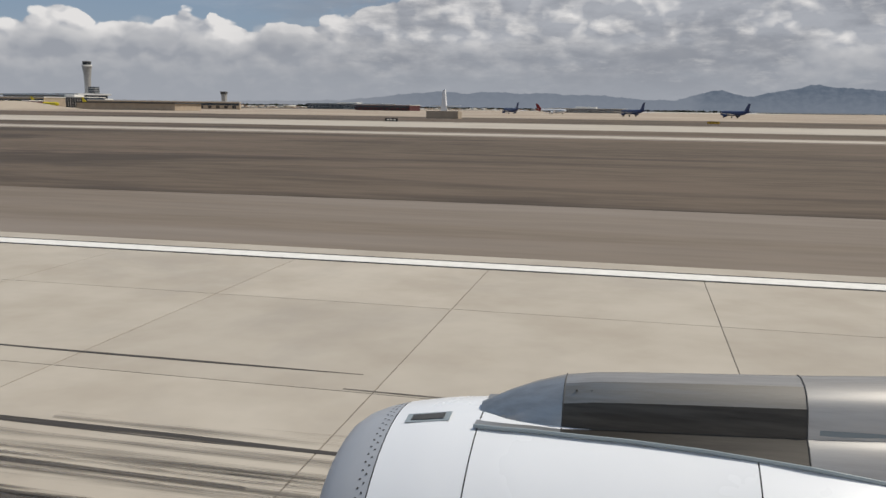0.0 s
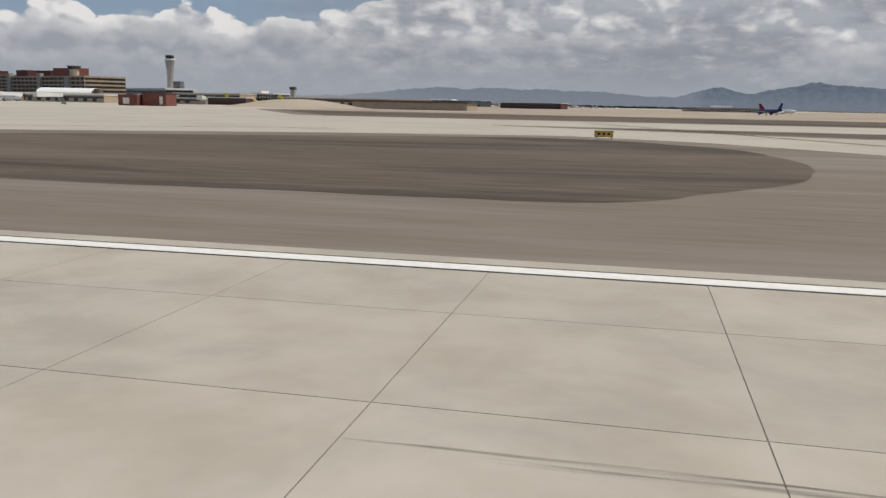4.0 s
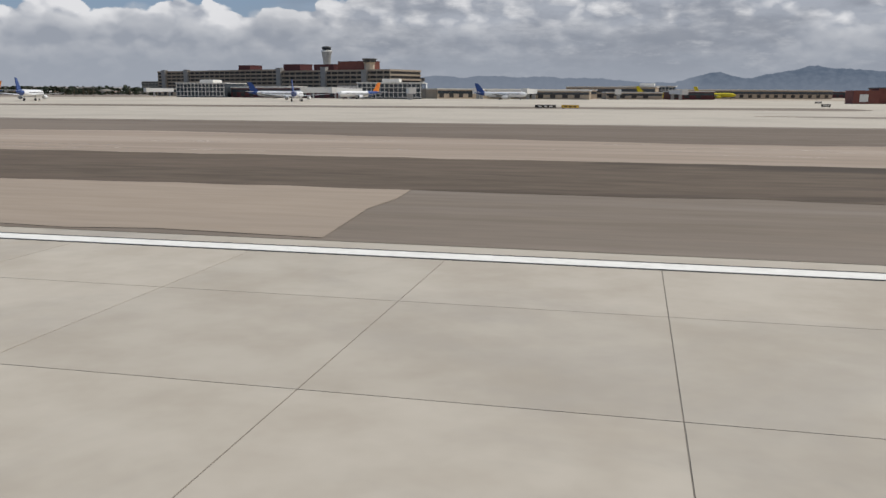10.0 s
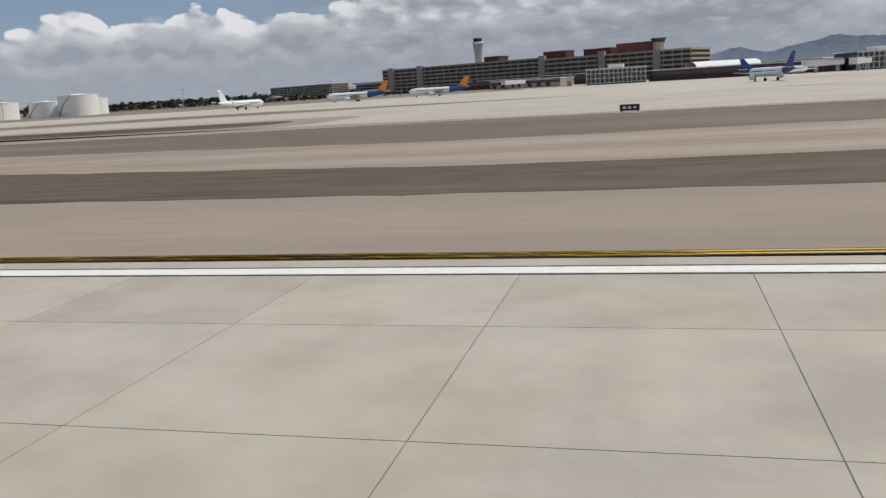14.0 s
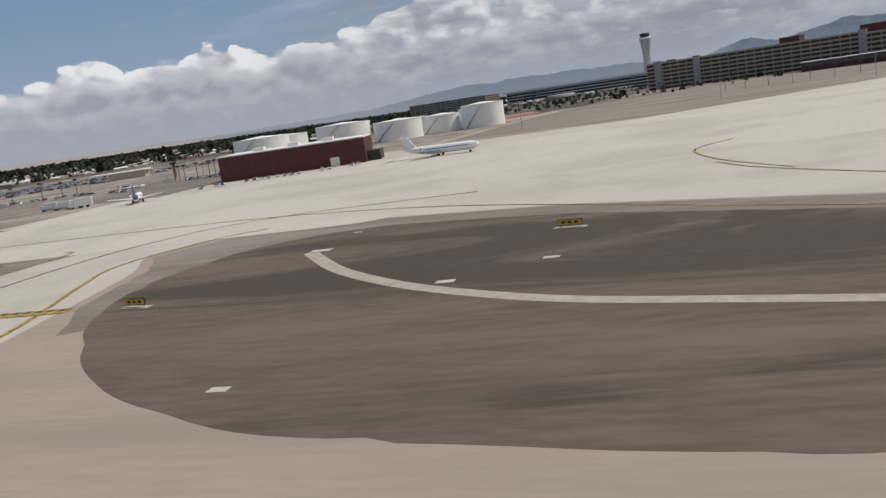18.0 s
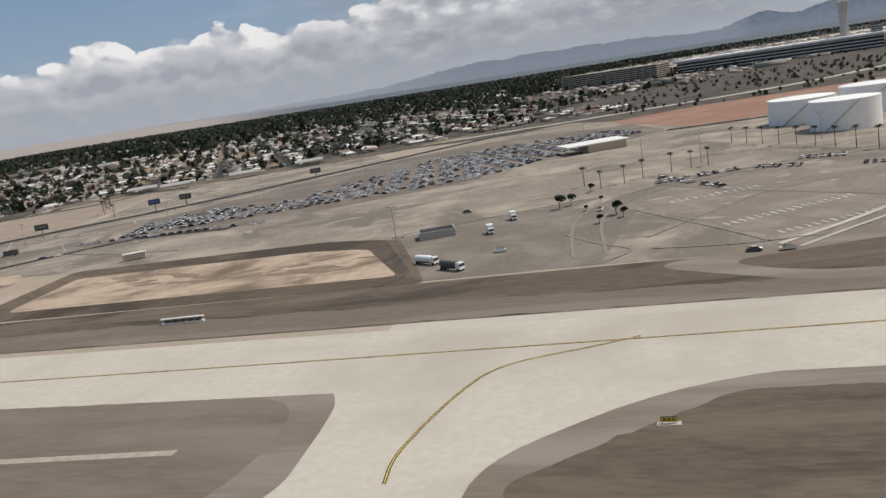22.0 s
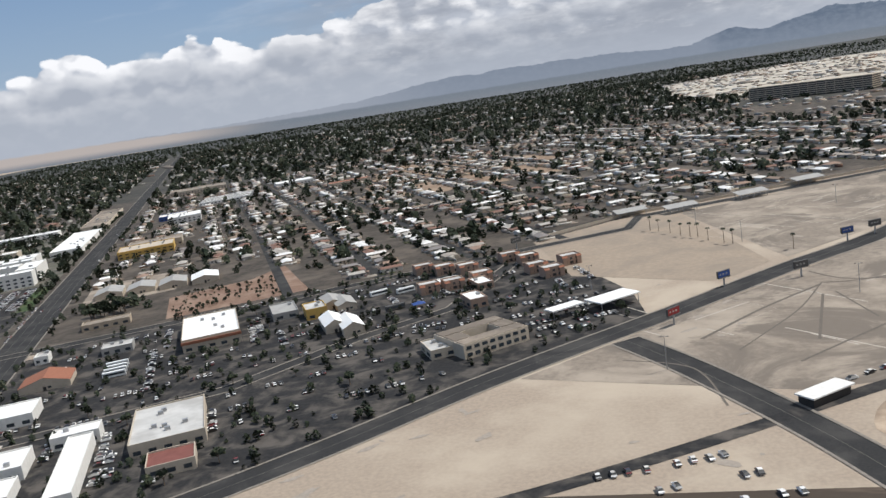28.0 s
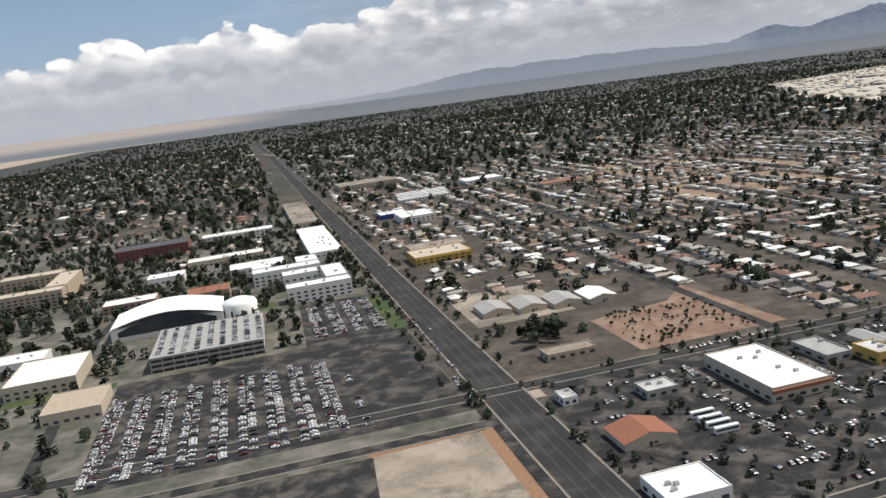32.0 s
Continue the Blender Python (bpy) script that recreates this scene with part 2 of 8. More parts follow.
def pick_material(name, colours, rough=0.8, spec=0.3, island=True, metal=0.0, scale=0.5, stain=None):
    """One of several colours for each piece of a mesh (or each object), with fine grain."""
    m = bpy.data.materials.new(name)
    m.use_nodes = True
    N = Nodes(m.node_tree)
    rnd = N.n("ShaderNodeNewGeometry").outputs["Random Per Island"] if island else N.n("ShaderNodeObjectInfo").outputs["Random"]
    node = N.n("ShaderNodeValToRGB")
    node.color_ramp.interpolation = "CONSTANT"
    e = node.color_ramp.elements
    while len(e) < len(colours):
        e.new(0.5)
    for i, c in enumerate(colours):
        e[i].position, e[i].color = i / len(colours), (*c, 1)
    N.put(node.inputs[0], rnd)
    grain = N.noise(N.n("ShaderNodeNewGeometry").outputs["Position"], scale / SCALE, 4.0, 0.6)
    dark = N.mix(1.0, node.outputs[0], (0.82, 0.8, 0.78), "MULTIPLY")
    col = N.mix(N.remap(grain, 0.3, 0.75, 0.0, 1.0), node.outputs[0], dark)
    if stain:
        blot = N.noise(N.n("ShaderNodeNewGeometry").outputs["Position"], 0.13 / SCALE, 6.0, 0.66, 0.5)
        col = N.mix(N.remap(blot, 0.46, 0.72, 0.0, 0.75), col, stain)
    b = N.n("ShaderNodeBsdfPrincipled")
    N.put(b.inputs["Base Color"], col)
    b.inputs["Roughness"].default_value, b.inputs["Specular IOR Level"].default_value, b.inputs["Metallic"].default_value = rough, spec, metal
    N.put(N.n("ShaderNodeOutputMaterial").inputs[0], b.outputs[0])
    return m


DESERT = material("desert_soil", (0.36, 0.29, 0.22), (0.29, 0.235, 0.185), 0.6, 0.95, bump=0.3, third=(0.43, 0.36, 0.28), big=0.012)
DIRT = material("treated_dirt", (0.122, 0.092, 0.066), (0.086, 0.065, 0.047), 0.8, 0.95, bump=0.3, third=(0.145, 0.108, 0.08), big=0.06, stretch=(0.25, 1, 1), fourth=(0.062, 0.047, 0.035))
DIRT_LIGHT = material("light_dirt", (0.21, 0.17, 0.135), (0.17, 0.138, 0.11), 0.7, 0.95, bump=0.3, third=(0.28, 0.235, 0.19), big=0.06, stretch=(0.2, 1, 1))
CONCRETE = material("airfield_concrete", (0.465, 0.416, 0.348), (0.43, 0.385, 0.322), 0.9, 0.85, bump=0.1, third=(0.39, 0.348, 0.29), big=0.045)
APRON = material("apron_concrete", (0.50, 0.45, 0.375), (0.45, 0.405, 0.335), 0.5, 0.85, third=(0.40, 0.355, 0.293), big=0.02)
SHOULDER = material("shoulder_asphalt", (0.19, 0.152, 0.117), (0.162, 0.131, 0.102), 1.2, 0.9, bump=0.2, third=(0.235, 0.20, 0.17), big=0.08, stretch=(0.15, 1, 1))
SHOULDER_TAN = material("tan_shoulder", (0.33, 0.265, 0.205), (0.295, 0.237, 0.183), 1.2, 0.9, bump=0.2, third=(0.27, 0.22, 0.175), big=0.09, stretch=(0.15, 1, 1))
ASPHALT = material("road_asphalt", (0.04, 0.039, 0.039), (0.031, 0.031, 0.031), 1.2, 0.95, bump=0.2, third=(0.062, 0.059, 0.056), big=0.05, spec=0.12)
LOT = material("lot_asphalt", (0.034, 0.033, 0.033), (0.024, 0.024, 0.025), 0.5, 0.95, bump=0.2, third=(0.105, 0.093, 0.082), big=0.07, spec=0.12)
PAD = material("pad_asphalt", (0.178, 0.148, 0.120), (0.145, 0.120, 0.098), 0.5, 0.9, bump=0.2, third=(0.22, 0.186, 0.152), big=0.04)
CAR_GLASS = material("car_glass", (0.02, 0.022, 0.024), (0.03, 0.032, 0.034), 1.0, 0.4, spec=0.3)
OLD_LOT = material("worn_lot", (0.255, 0.212, 0.168), (0.195, 0.162, 0.13), 0.35, 0.95, third=(0.35, 0.295, 0.235), big=0.03, fourth=(0.165, 0.138, 0.112))
PALE_ROOF = material("pale_roof", (0.55, 0.535, 0.51), (0.45, 0.44, 0.42), 0.12, 0.85, third=(0.38, 0.365, 0.345), big=0.06)
LAWN = material("lawn", (0.055, 0.085, 0.03), (0.04, 0.065, 0.025), 0.5, 0.95, third=(0.10, 0.10, 0.045), big=0.05)
WHITE_PAINT = material("white_paint", (0.80, 0.775, 0.72), (0.70, 0.675, 0.625), 3.0, 0.7)
YELLOW_PAINT = material("yellow_paint", (0.72, 0.46, 0.06), (0.62, 0.38, 0.05), 3.0, 0.7)
BLACK_PAINT = material("black_paint", (0.035, 0.033, 0.032), (0.05, 0.048, 0.045), 3.0, 0.8)
RED_PAINT = material("red_paint", (0.21, 0.02, 0.022), (0.18, 0.025, 0.025), 2.0, 0.7)
RUBBER = material("rubber_mark", (0.04, 0.036, 0.032), (0.15, 0.132, 0.112), 1.2, 0.8, stretch=(0.12, 2, 1))
TANK_WHITE = material("tank_white", (0.82, 0.81, 0.79), (0.77, 0.76, 0.73), 0.4, 0.6)
BRICK_RED = material("maroon_cladding", (0.10, 0.032, 0.034), (0.085, 0.03, 0.031), 0.5, 0.7)
WHITE_WALL = material("white_wall", (0.74, 0.72, 0.68), (0.66, 0.64, 0.60), 0.5, 0.8)
BEIGE_WALL = material("beige_wall", (0.50, 0.43, 0.34), (0.45, 0.385, 0.305), 0.5, 0.85)
TAN_BAND = material("tan_concrete_band", (0.44, 0.36, 0.27), (0.38, 0.31, 0.235), 0.3, 0.85)
# shade inside open decks, halls and arches, put into a near-black colour; also doors
DARK_VOID = material("recess_shade_and_doors", (0.035, 0.033, 0.032), (0.05, 0.047, 0.045), 0.5, 0.6)
RUST_WALL = material("rust_red_wall", (0.20, 0.075, 0.06), (0.17, 0.065, 0.052), 0.3, 0.8)
GLASS_DARK = material("dark_glass", (0.035, 0.045, 0.055), (0.05, 0.06, 0.07), 0.3, 0.12, spec=0.6)
STEEL = material("galvanised_steel", (0.42, 0.42, 0.42), (0.34, 0.34, 0.34), 2.0, 0.5, metal=0.6)
DARK_STEEL = material("dark_steel", (0.07, 0.068, 0.066), (0.09, 0.087, 0.084), 2.0, 0.6)
TOWER_GREY = material("tower_concrete", (0.36, 0.35, 0.33), (0.31, 0.30, 0.285), 0.2, 0.8)
LEAF = pick_material("leaf", [(0.029, 0.04, 0.025), (0.041, 0.052, 0.031), (0.024, 0.034, 0.022), (0.058, 0.064, 0.038), (0.037, 0.043, 0.03)], 0.85, 0.2)
TRUNK = material("bark", (0.16, 0.115, 0.08), (0.12, 0.085, 0.06), 3.0, 0.9)
KERB = material("dusty_kerb", (0.25, 0.22, 0.185), (0.18, 0.158, 0.132), 0.8, 0.9)

# ---- mesh tools ----
class Build:
    """Collects faces of one mesh, with a material slot for each face."""

    def __init__(self):
        self.v, self.f, self.m = [], [], []

    def add(self, verts, faces, mat=0):
        k = len(self.v)
        self.v += [tuple(p) for p in verts]
        self.f += [tuple(i + k for i in q) for q in faces]
        self.m += [mat] * len(faces)
        return self

    def box(self, x0, y0, z0, x1, y1, z1, mat=0):
        vs = [(x, y, z) for z in (z0, z1) for y in (y0, y1) for x in (x0, x1)]
        return self.add(vs, [(0, 2, 3, 1), (4, 5, 7, 6), (0, 1, 5, 4), (1, 3, 7, 5), (3, 2, 6, 7), (2, 0, 4, 6)], mat)

    def prism(self, pts, z0, z1, mat=0, top=None):
        n = len(pts)
        vs = [(x, y, z0) for x, y in pts] + [(x, y, z1) for x, y in pts]
        self.add(vs, [(i, (i + 1) % n, n + (i + 1) % n, n + i) for i in range(n)], mat)
        self.add(vs[n:], [tuple(range(n))], mat if top is None else top)
        return self

    def lathe(self, prof, n=16, mat=0, centre=(0, 0, 0), axis="z", cap=True):
        cx, cy, cz = centre
        vs, fs = [], []
        for r, h in prof:
            for i in range(n):
                a = 2 * math.pi * i / n
                p = (r * math.cos(a), r * math.sin(a), h)
                if axis == "x":
                    p = (p[2], p[0], p[1])
                elif axis == "y":
                    p = (p[1], p[2], p[0])
                vs.append((p[0] + cx, p[1] + cy, p[2] + cz))
        for j in range(len(prof) - 1):
            for i in range(n):
                a, b = j * n + i, j * n + (i + 1) % n
                fs.append((a, b, b + n, a + n))
        if cap:
            fs.append(tuple(range(n - 1, -1, -1)))
            fs.append(tuple(range((len(prof) - 1) * n, len(prof) * n)))
        return self.add(vs, fs, mat)

    def tube(self, path, radii, n=8, mat=0):
        vs, fs = [], []
        for k, p in enumerate(path):
            p = Vector(p)
            d = (Vector(path[min(k + 1, len(path) - 1)]) - Vector(path[max(k - 1, 0)])).normalized()
            u = d.orthogonal().normalized() if abs(d.z) > 0.9 else d.cross(Vector((0, 0, 1))).normalized()
            w = d.cross(u)
            r = radii[k] if isinstance(radii, (list, tuple)) else radii
            vs += [tuple(p + r * (math.cos(2 * math.pi * i / n) * u + math.sin(2 * math.pi * i / n) * w)) for i in range(n)]
        for j in range(len(path) - 1):
            fs += [(j * n + i, j * n + (i + 1) % n, (j + 1) * n + (i + 1) % n, (j + 1) * n + i) for i in range(n)]
        fs += [tuple(range(n - 1, -1, -1)), tuple(range((len(path) - 1) * n, len(path) * n))]
        return self.add(vs, fs, mat)

    def mesh(self, name, mats, smooth=False):
        me = bpy.data.meshes.new(name)
        me.from_pydata(self.v, [], self.f)
        for m in mats:
            me.materials.append(m)
        if len(mats) > 1:
            me.polygons.foreach_set("material_index", self.m)
        if smooth:
            me.polygons.foreach_set("use_smooth", [True] * len(me.polygons))
            me.set_sharp_from_angle(angle=radians(40))
        me.update()
        return me

    def part(self, name, mats, parent=None, label="", smooth=False):
        mats = mats if isinstance(mats, (list, tuple)) else [mats]
        ob = new(name, self.mesh(name, mats, smooth))
        ob.parent = parent
        if label:
            ob["label"] = label
        return ob


def thing(name, label, category, group="", at=(0, 0, 0), turn=0.0, kind=""):
    ob = new(name)
    ob.matrix_basis = pose(*at, 0, 0, turn)
    return tagged(ob, label, category, group, kind)


def rounded(pts, radius, n=8):
    """A polygon with its corners rounded; radius is one number or one for each corner."""
    out, k = [], len(pts)
    for i, p in enumerate(pts):
        r = radius[i] if isinstance(radius, (list, tuple)) else radius
        p, a, b = Vector(p), Vector(pts[i - 1]), Vector(pts[(i + 1) % k])
        u, w = (a - p), (b - p)
        r = min(r, u.length * 0.49, w.length * 0.49)
        if r < 0.1:
            out.append(tuple(p))
            continue
        s, e = p + u.normalized() * r, p + w.normalized() * r
        for j in range(n + 1):
            t = j / n
            out.append(tuple((1 - t) ** 2 * s + 2 * t * (1 - t) * p + t * t * e))
    return out


def inset(pts, d):
    """A polygon drawn in by d: every edge moved inwards and met with its neighbour."""
    area = sum(pts[i - 1][0] * p[1] - p[0] * pts[i - 1][1] for i, p in enumerate(pts))
    s, k, lines = (1 if area > 0 else -1), len(pts), []
    for i in range(k):
        a, b = Vector(pts[i]), Vector(pts[(i + 1) % k])
        t = (b - a).normalized()
        lines.append((a + s * d * Vector((-t.y, t.x)), t))
    out = []
    for i in range(k):
        (p, u), (q, w) = lines[i - 1], lines[i]
        den = u.x * w.y - u.y * w.x
        out.append(tuple(q) if abs(den) < 1e-4 else tuple(p + u * (((q.x - p.x) * w.y - (q.y - p.y) * w.x) / den)))
    return out


def patch(name, mat, z, pts, label="", category="ground", base=None, parent=None):
    """A flat piece of ground; base: how thick it stands above what it lies on."""
    n = len(pts)
    b = Build()
    b.add([(x, y, z) for x, y in pts], [tuple(range(n))])
    if base:
        b.add([(x, y, z) for x, y in pts] + [(x, y, z - base) for x, y in pts], [(i, i + n, (i + 1) % n + n, (i + 1) % n) for i in range(n)])
    area = sum(pts[i - 1][0] * p[1] - p[0] * pts[i - 1][1] for i, p in enumerate(pts))
    if area < 0:
        b.f = [tuple(reversed(q)) for q in b.f]
    ob = b.part(name, mat, parent)
    return tagged(ob, label, category, kind="structure") if parent is None else ob


def strip_mesh(b, path, width, z, mat=0, offset=0.0):
    """A painted or paved strip along a path of points."""
    k, left, right = len(path), [], []
    for i, p in enumerate(path):
        d = (Vector(path[min(i + 1, k - 1)]) - Vector(path[max(i - 1, 0)])).normalized()
        q = Vector((-d.y, d.x))
        left.append((p[0] + q.x * (offset + width / 2), p[1] + q.y * (offset + width / 2), z))
        right.append((p[0] + q.x * (offset - width / 2), p[1] + q.y * (offset - width / 2), z))
    b.add(left + right, [(i, k + i, k + i + 1, i + 1) for i in range(k - 1)], mat)
    return b


def smooth_path(pts, n=8):
    """Catmull-Rom through points."""
    out, P = [], [Vector(p) for p in pts]
    for i in range(len(P) - 1):
        a, b, c, d = P[max(i - 1, 0)], P[i], P[i + 1], P[min(i + 2, len(P) - 1)]
        for j in range(n):
            t = j / n
            out.append(tuple(0.5 * (2 * b + (c - a) * t + (2 * a - 5 * b + 4 * c - d) * t * t + (3 * b - a - 3 * c + d) * t ** 3)))
    return out + [tuple(P[-1])]


# ---- ground ----
patch("ground", DESERT, -0.06, [(-13000, -1500), (6000, -1500), (6000, 12000), (-13000, 12000)], "dry tan desert soil reaching to the horizon")
patch("airfield_pavement", CONCRETE, 0.0, [(-1700, -60), (1600, -60), (1600, 420), (-1480, 420), (-1500, 240), (-1700, 196)], "pale beige concrete slabs of runway and taxiways", "airfield")

# islands between the runway and the taxiways: an asphalt shoulder round dark soil
def ragged(pts, amp, step=2.5, seed=0):
    """The same outline with short uneven edges."""
    rnd, out = random.Random(seed + len(pts)), []
    for i, p in enumerate(pts):
        a, b = Vector(p), Vector(pts[(i + 1) % len(pts)])
        n = max(1, min(90, int((b - a).length / step)))
        t = (b - a).normalized()
        for k in range(n):
            q = a.lerp(b, k / n) + Vector((-t.y, t.x)) * (rnd.gauss(0, amp) if k else 0.0)
            out.append(tuple(q))
    return out


def island(pts, radius, soil_pts, shoulder, soil=DIRT, amp=0.22):
    patch("shoulder", shoulder, 0.012, rounded(pts, radius), "weathered asphalt shoulder round an infield", "shoulder")
    patch("infield", soil, 0.024, ragged(rounded(soil_pts, 5.0, 4), amp), "dark treated soil of the infield between pavements", "infield")


DIRT_MID = material("mid_brown_soil", (0.165, 0.130, 0.100), (0.132, 0.103, 0.080), 0.8, 0.95, bump=0.3, third=(0.195, 0.158, 0.125), big=0.06, stretch=(0.2, 1, 1))


island([(1600, 23.4), (-114, 23.6), (-124.4, 26), (-131.7, 30.4), (-138.4, 38.5), (-142.8, 48.5), (-148, 60), (-161.8, 95.8), (-178, 137), (1600, 133)], [0, 8, 4, 4, 5, 6, 6, 10, 6, 0],
       [(1600, 37.8), (-30, 37.8), (-92, 38.5), (-109, 38.5), (-120, 39.2), (-126.2, 42.2), (-130, 47), (-134.3, 57), (-148, 93), (-159.5, 126), (-150, 131), (1600, 122)], SHOULDER)
island([(-205, 25), (-215, 24), (-366, 24), (-374, 25.5), (-379, 26.7), (-383.6, 31), (-386.3, 35.2), (-387.4, 39.5), (-385.8, 48.3), (-377, 57.5), (-363, 64), (-323, 88), (-260, 122), (-232, 131), (-212, 118), (-197, 99), (-188, 80), (-186.5, 67.5), (-187.6, 57.8), (-191, 48), (-197, 36)], 3.0,
       [(-222, 39.5), (-361, 39.2), (-367, 40.5), (-368.3, 44.7), (-361.7, 51.4), (-348, 60.5), (-327, 73), (-262, 108), (-236, 121), (-222, 116), (-210, 100), (-207, 76), (-210.6, 57)], SHOULDER)
island([(-335, 125), (-408, 73.5), (-460, 55.3), (-513, 37.2), (-545, 27.7), (-560, 25.6), (-574, 24.2), (-742, 24), (-758, 28.5), (-771.8, 34.6), (-781.7, 40.6), (-791.8, 48.8), (-801.6, 60.7), (-812.8, 75.3), (-817.8, 86), (-817, 98), (-809, 119), (-790, 126)], 4.0,
       [(-352, 124), (-425.9, 84.3), (-468, 64.5), (-523, 49.4), (-545, 42), (-586, 38.1), (-735, 37.6), (-769, 45.8), (-782, 52.3), (-796.4, 68.5), (-806.8, 84.8), (-809.5, 104), (-800, 116), (-780, 119)], SHOULDER)
island([(-864.8, 86), (-861.6, 73), (-862, 62.4), (-864.7, 52), (-869.8, 43.2), (-878.2, 34.7), (-886, 29.2), (-900, 26), (-920, 25), (-1139, 25), (-1139, 118), (-1066, 138), (-960, 128), (-893, 126), (-879, 115)], 4.0,
       [(-885.4, 101), (-876.5, 87.2), (-873.3, 76.8), (-873.9, 65.7), (-877, 57.5), (-884.6, 47), (-897, 42), (-932, 38.4), (-979, 40), (-1100, 40), (-1120, 52), (-1110, 112), (-960, 122), (-905, 120)], SHOULDER_TAN)
island([(-1138, 25), (-1340, 25), (-1353, 72), (-1358.8, 96), (-1365, 120), (-1374, 135), (-1362, 160), (-1330, 153.5), (-1296, 145), (-1252, 122.5), (-1224, 103), (-1189.8, 86), (-1150, 68), (-1138, 66)], 6.0,
       [(-1137, 55), (-1160, 44), (-1214, 41.3), (-1280, 44), (-1308, 48.7), (-1324, 57.5), (-1334.5, 67), (-1346.5, 83), (-1352.5, 97), (-1355, 112), (-1350, 132), (-1338, 141), (-1327, 143), (-1295, 134), (-1254, 110.6), (-1237, 98), (-1212, 84.6), (-1190, 72), (-1150, 61)], SHOULDER_TAN)
island([(-1418, 25), (-1620, 25), (-1665, 110), (-1625, 150), (-1450, 152), (-1413, 158), (-1399, 152), (-1404, 140), (-1404, 92)], [10, 20, 20, 30, 20, 6, 5, 6, 5],
       [(-1424, 34), (-1614, 34), (-1655, 108), (-1620, 141), (-1450, 143), (-1413, 146), (-1413, 94)], SHOULDER)
island([(-1706, 60), (-1690.0, 109.9), (-1692.3, 130.1), (-1694.2, 141.8), (-1698.5, 150.3), (-1705.3, 156.4), (-1715.1, 160.3), (-1731.1, 160.1), (-1747.8, 159.9), (-1900, 161.9), (-2300, 155), (-2300, 30), (-1760, 30), (-1715, 38)], 4.0,
       [(-1716, 60), (-1700.0, 112.4), (-1700.4, 132.1), (-1704.4, 142.8), (-1713.2, 147.9), (-1736.1, 147.7), (-1900, 149.7), (-2290, 140), (-2290, 39), (-1765, 39), (-1722, 48)], SHOULDER, DIRT_MID)
BAND_TAN = material("bleached_tan_soil", (0.315, 0.25, 0.195), (0.255, 0.202, 0.158), 0.8, 0.95, bump=0.3, third=(0.385, 0.315, 0.255), big=0.09, stretch=(0.08, 1, 1))

# ---- runway ----
SLAB, SLAB_X = 5.72, 5.652
slab_tops = pick_material("slab_concrete", [(0.46, 0.412, 0.345), (0.445, 0.40, 0.335), (0.475, 0.426, 0.357), (0.455, 0.408, 0.341), (0.43, 0.385, 0.322)], 0.85, 0.25, False, scale=0.35, stain=(0.335, 0.302, 0.262))
slab_field = pick_material("slab_field", [(0.46, 0.412, 0.345), (0.445, 0.40, 0.335), (0.475, 0.426, 0.357), (0.455, 0.408, 0.341), (0.43, 0.385, 0.322)], 0.85, 0.25, True, scale=0.35, stain=(0.335, 0.302, 0.262))
runway = Build().box(-1690, -23.2, 0.004, 1600, 23.9, 0.027).part("runway", material("joint_filler", (0.16, 0.14, 0.12), (0.22, 0.195, 0.165), 2.0, 0.9))
tagged(runway, "pale concrete runway of square slabs with dark joints", "runway", kind="structure")
g = 0.012
slab = Build().box(-SLAB_X / 2 + g, -SLAB / 2 + g, 0.0, SLAB_X / 2 - g, SLAB / 2 - g, 0.03).mesh("slab", [slab_tops])
rest = Build()


def joint(i):
    x = -i * SLAB_X + 0.97
    return x + float(np.interp(x, (-944, -782, -705, -626, -555, -484, -414, -350, -163, -107, 5), (-1.8, -0.75, 0.0, 0.62, 1.27, 1.1, 0.18, -0.3, 0.05, -0.3, -1.6)))


for i in range(-280, 297):
    for j in range(-4, 4):
        x0, x1, y = joint(i + 1), joint(i), (j + 0.5) * SLAB
        if 1 <= j <= 3 and -10 <= i < 90:
            s = new("slab", slab)
            s.parent, s.location, s.scale = runway, ((x0 + x1) / 2, y, 0.006), ((x1 - x0) / SLAB_X, 1, 1)
        elif j >= 0:
            rest.box(x0 + g, y - SLAB / 2 + g, 0.006, x1 - g, y + SLAB / 2 - g, 0.036)
        elif i % 4 == 0:
            rest.box(joint(i + 4) + g, y - SLAB / 2 + g, 0.006, x1 - g, y + SLAB / 2 - g, 0.036)
rest.box(-1690, 22.892, 0.006, 1600, 23.895, 0.0355)
tagged(rest.part("slab_rest", slab_field, runway), kind="stuff")

b = Build()
for y, w, m in ((22.4, 1.08, 1), (22.4, 0.76, 0), (-22.4, 0.8, 0)):
    b.box(-1690, y - w / 2, 0.036, 1600, y + w / 2, 0.041 if m else 0.045, m)
tagged(b.part("runway_edge_line", [WHITE_PAINT, BLACK_PAINT]), "white painted runway edge line with thin black borders", "marking", kind="structure")

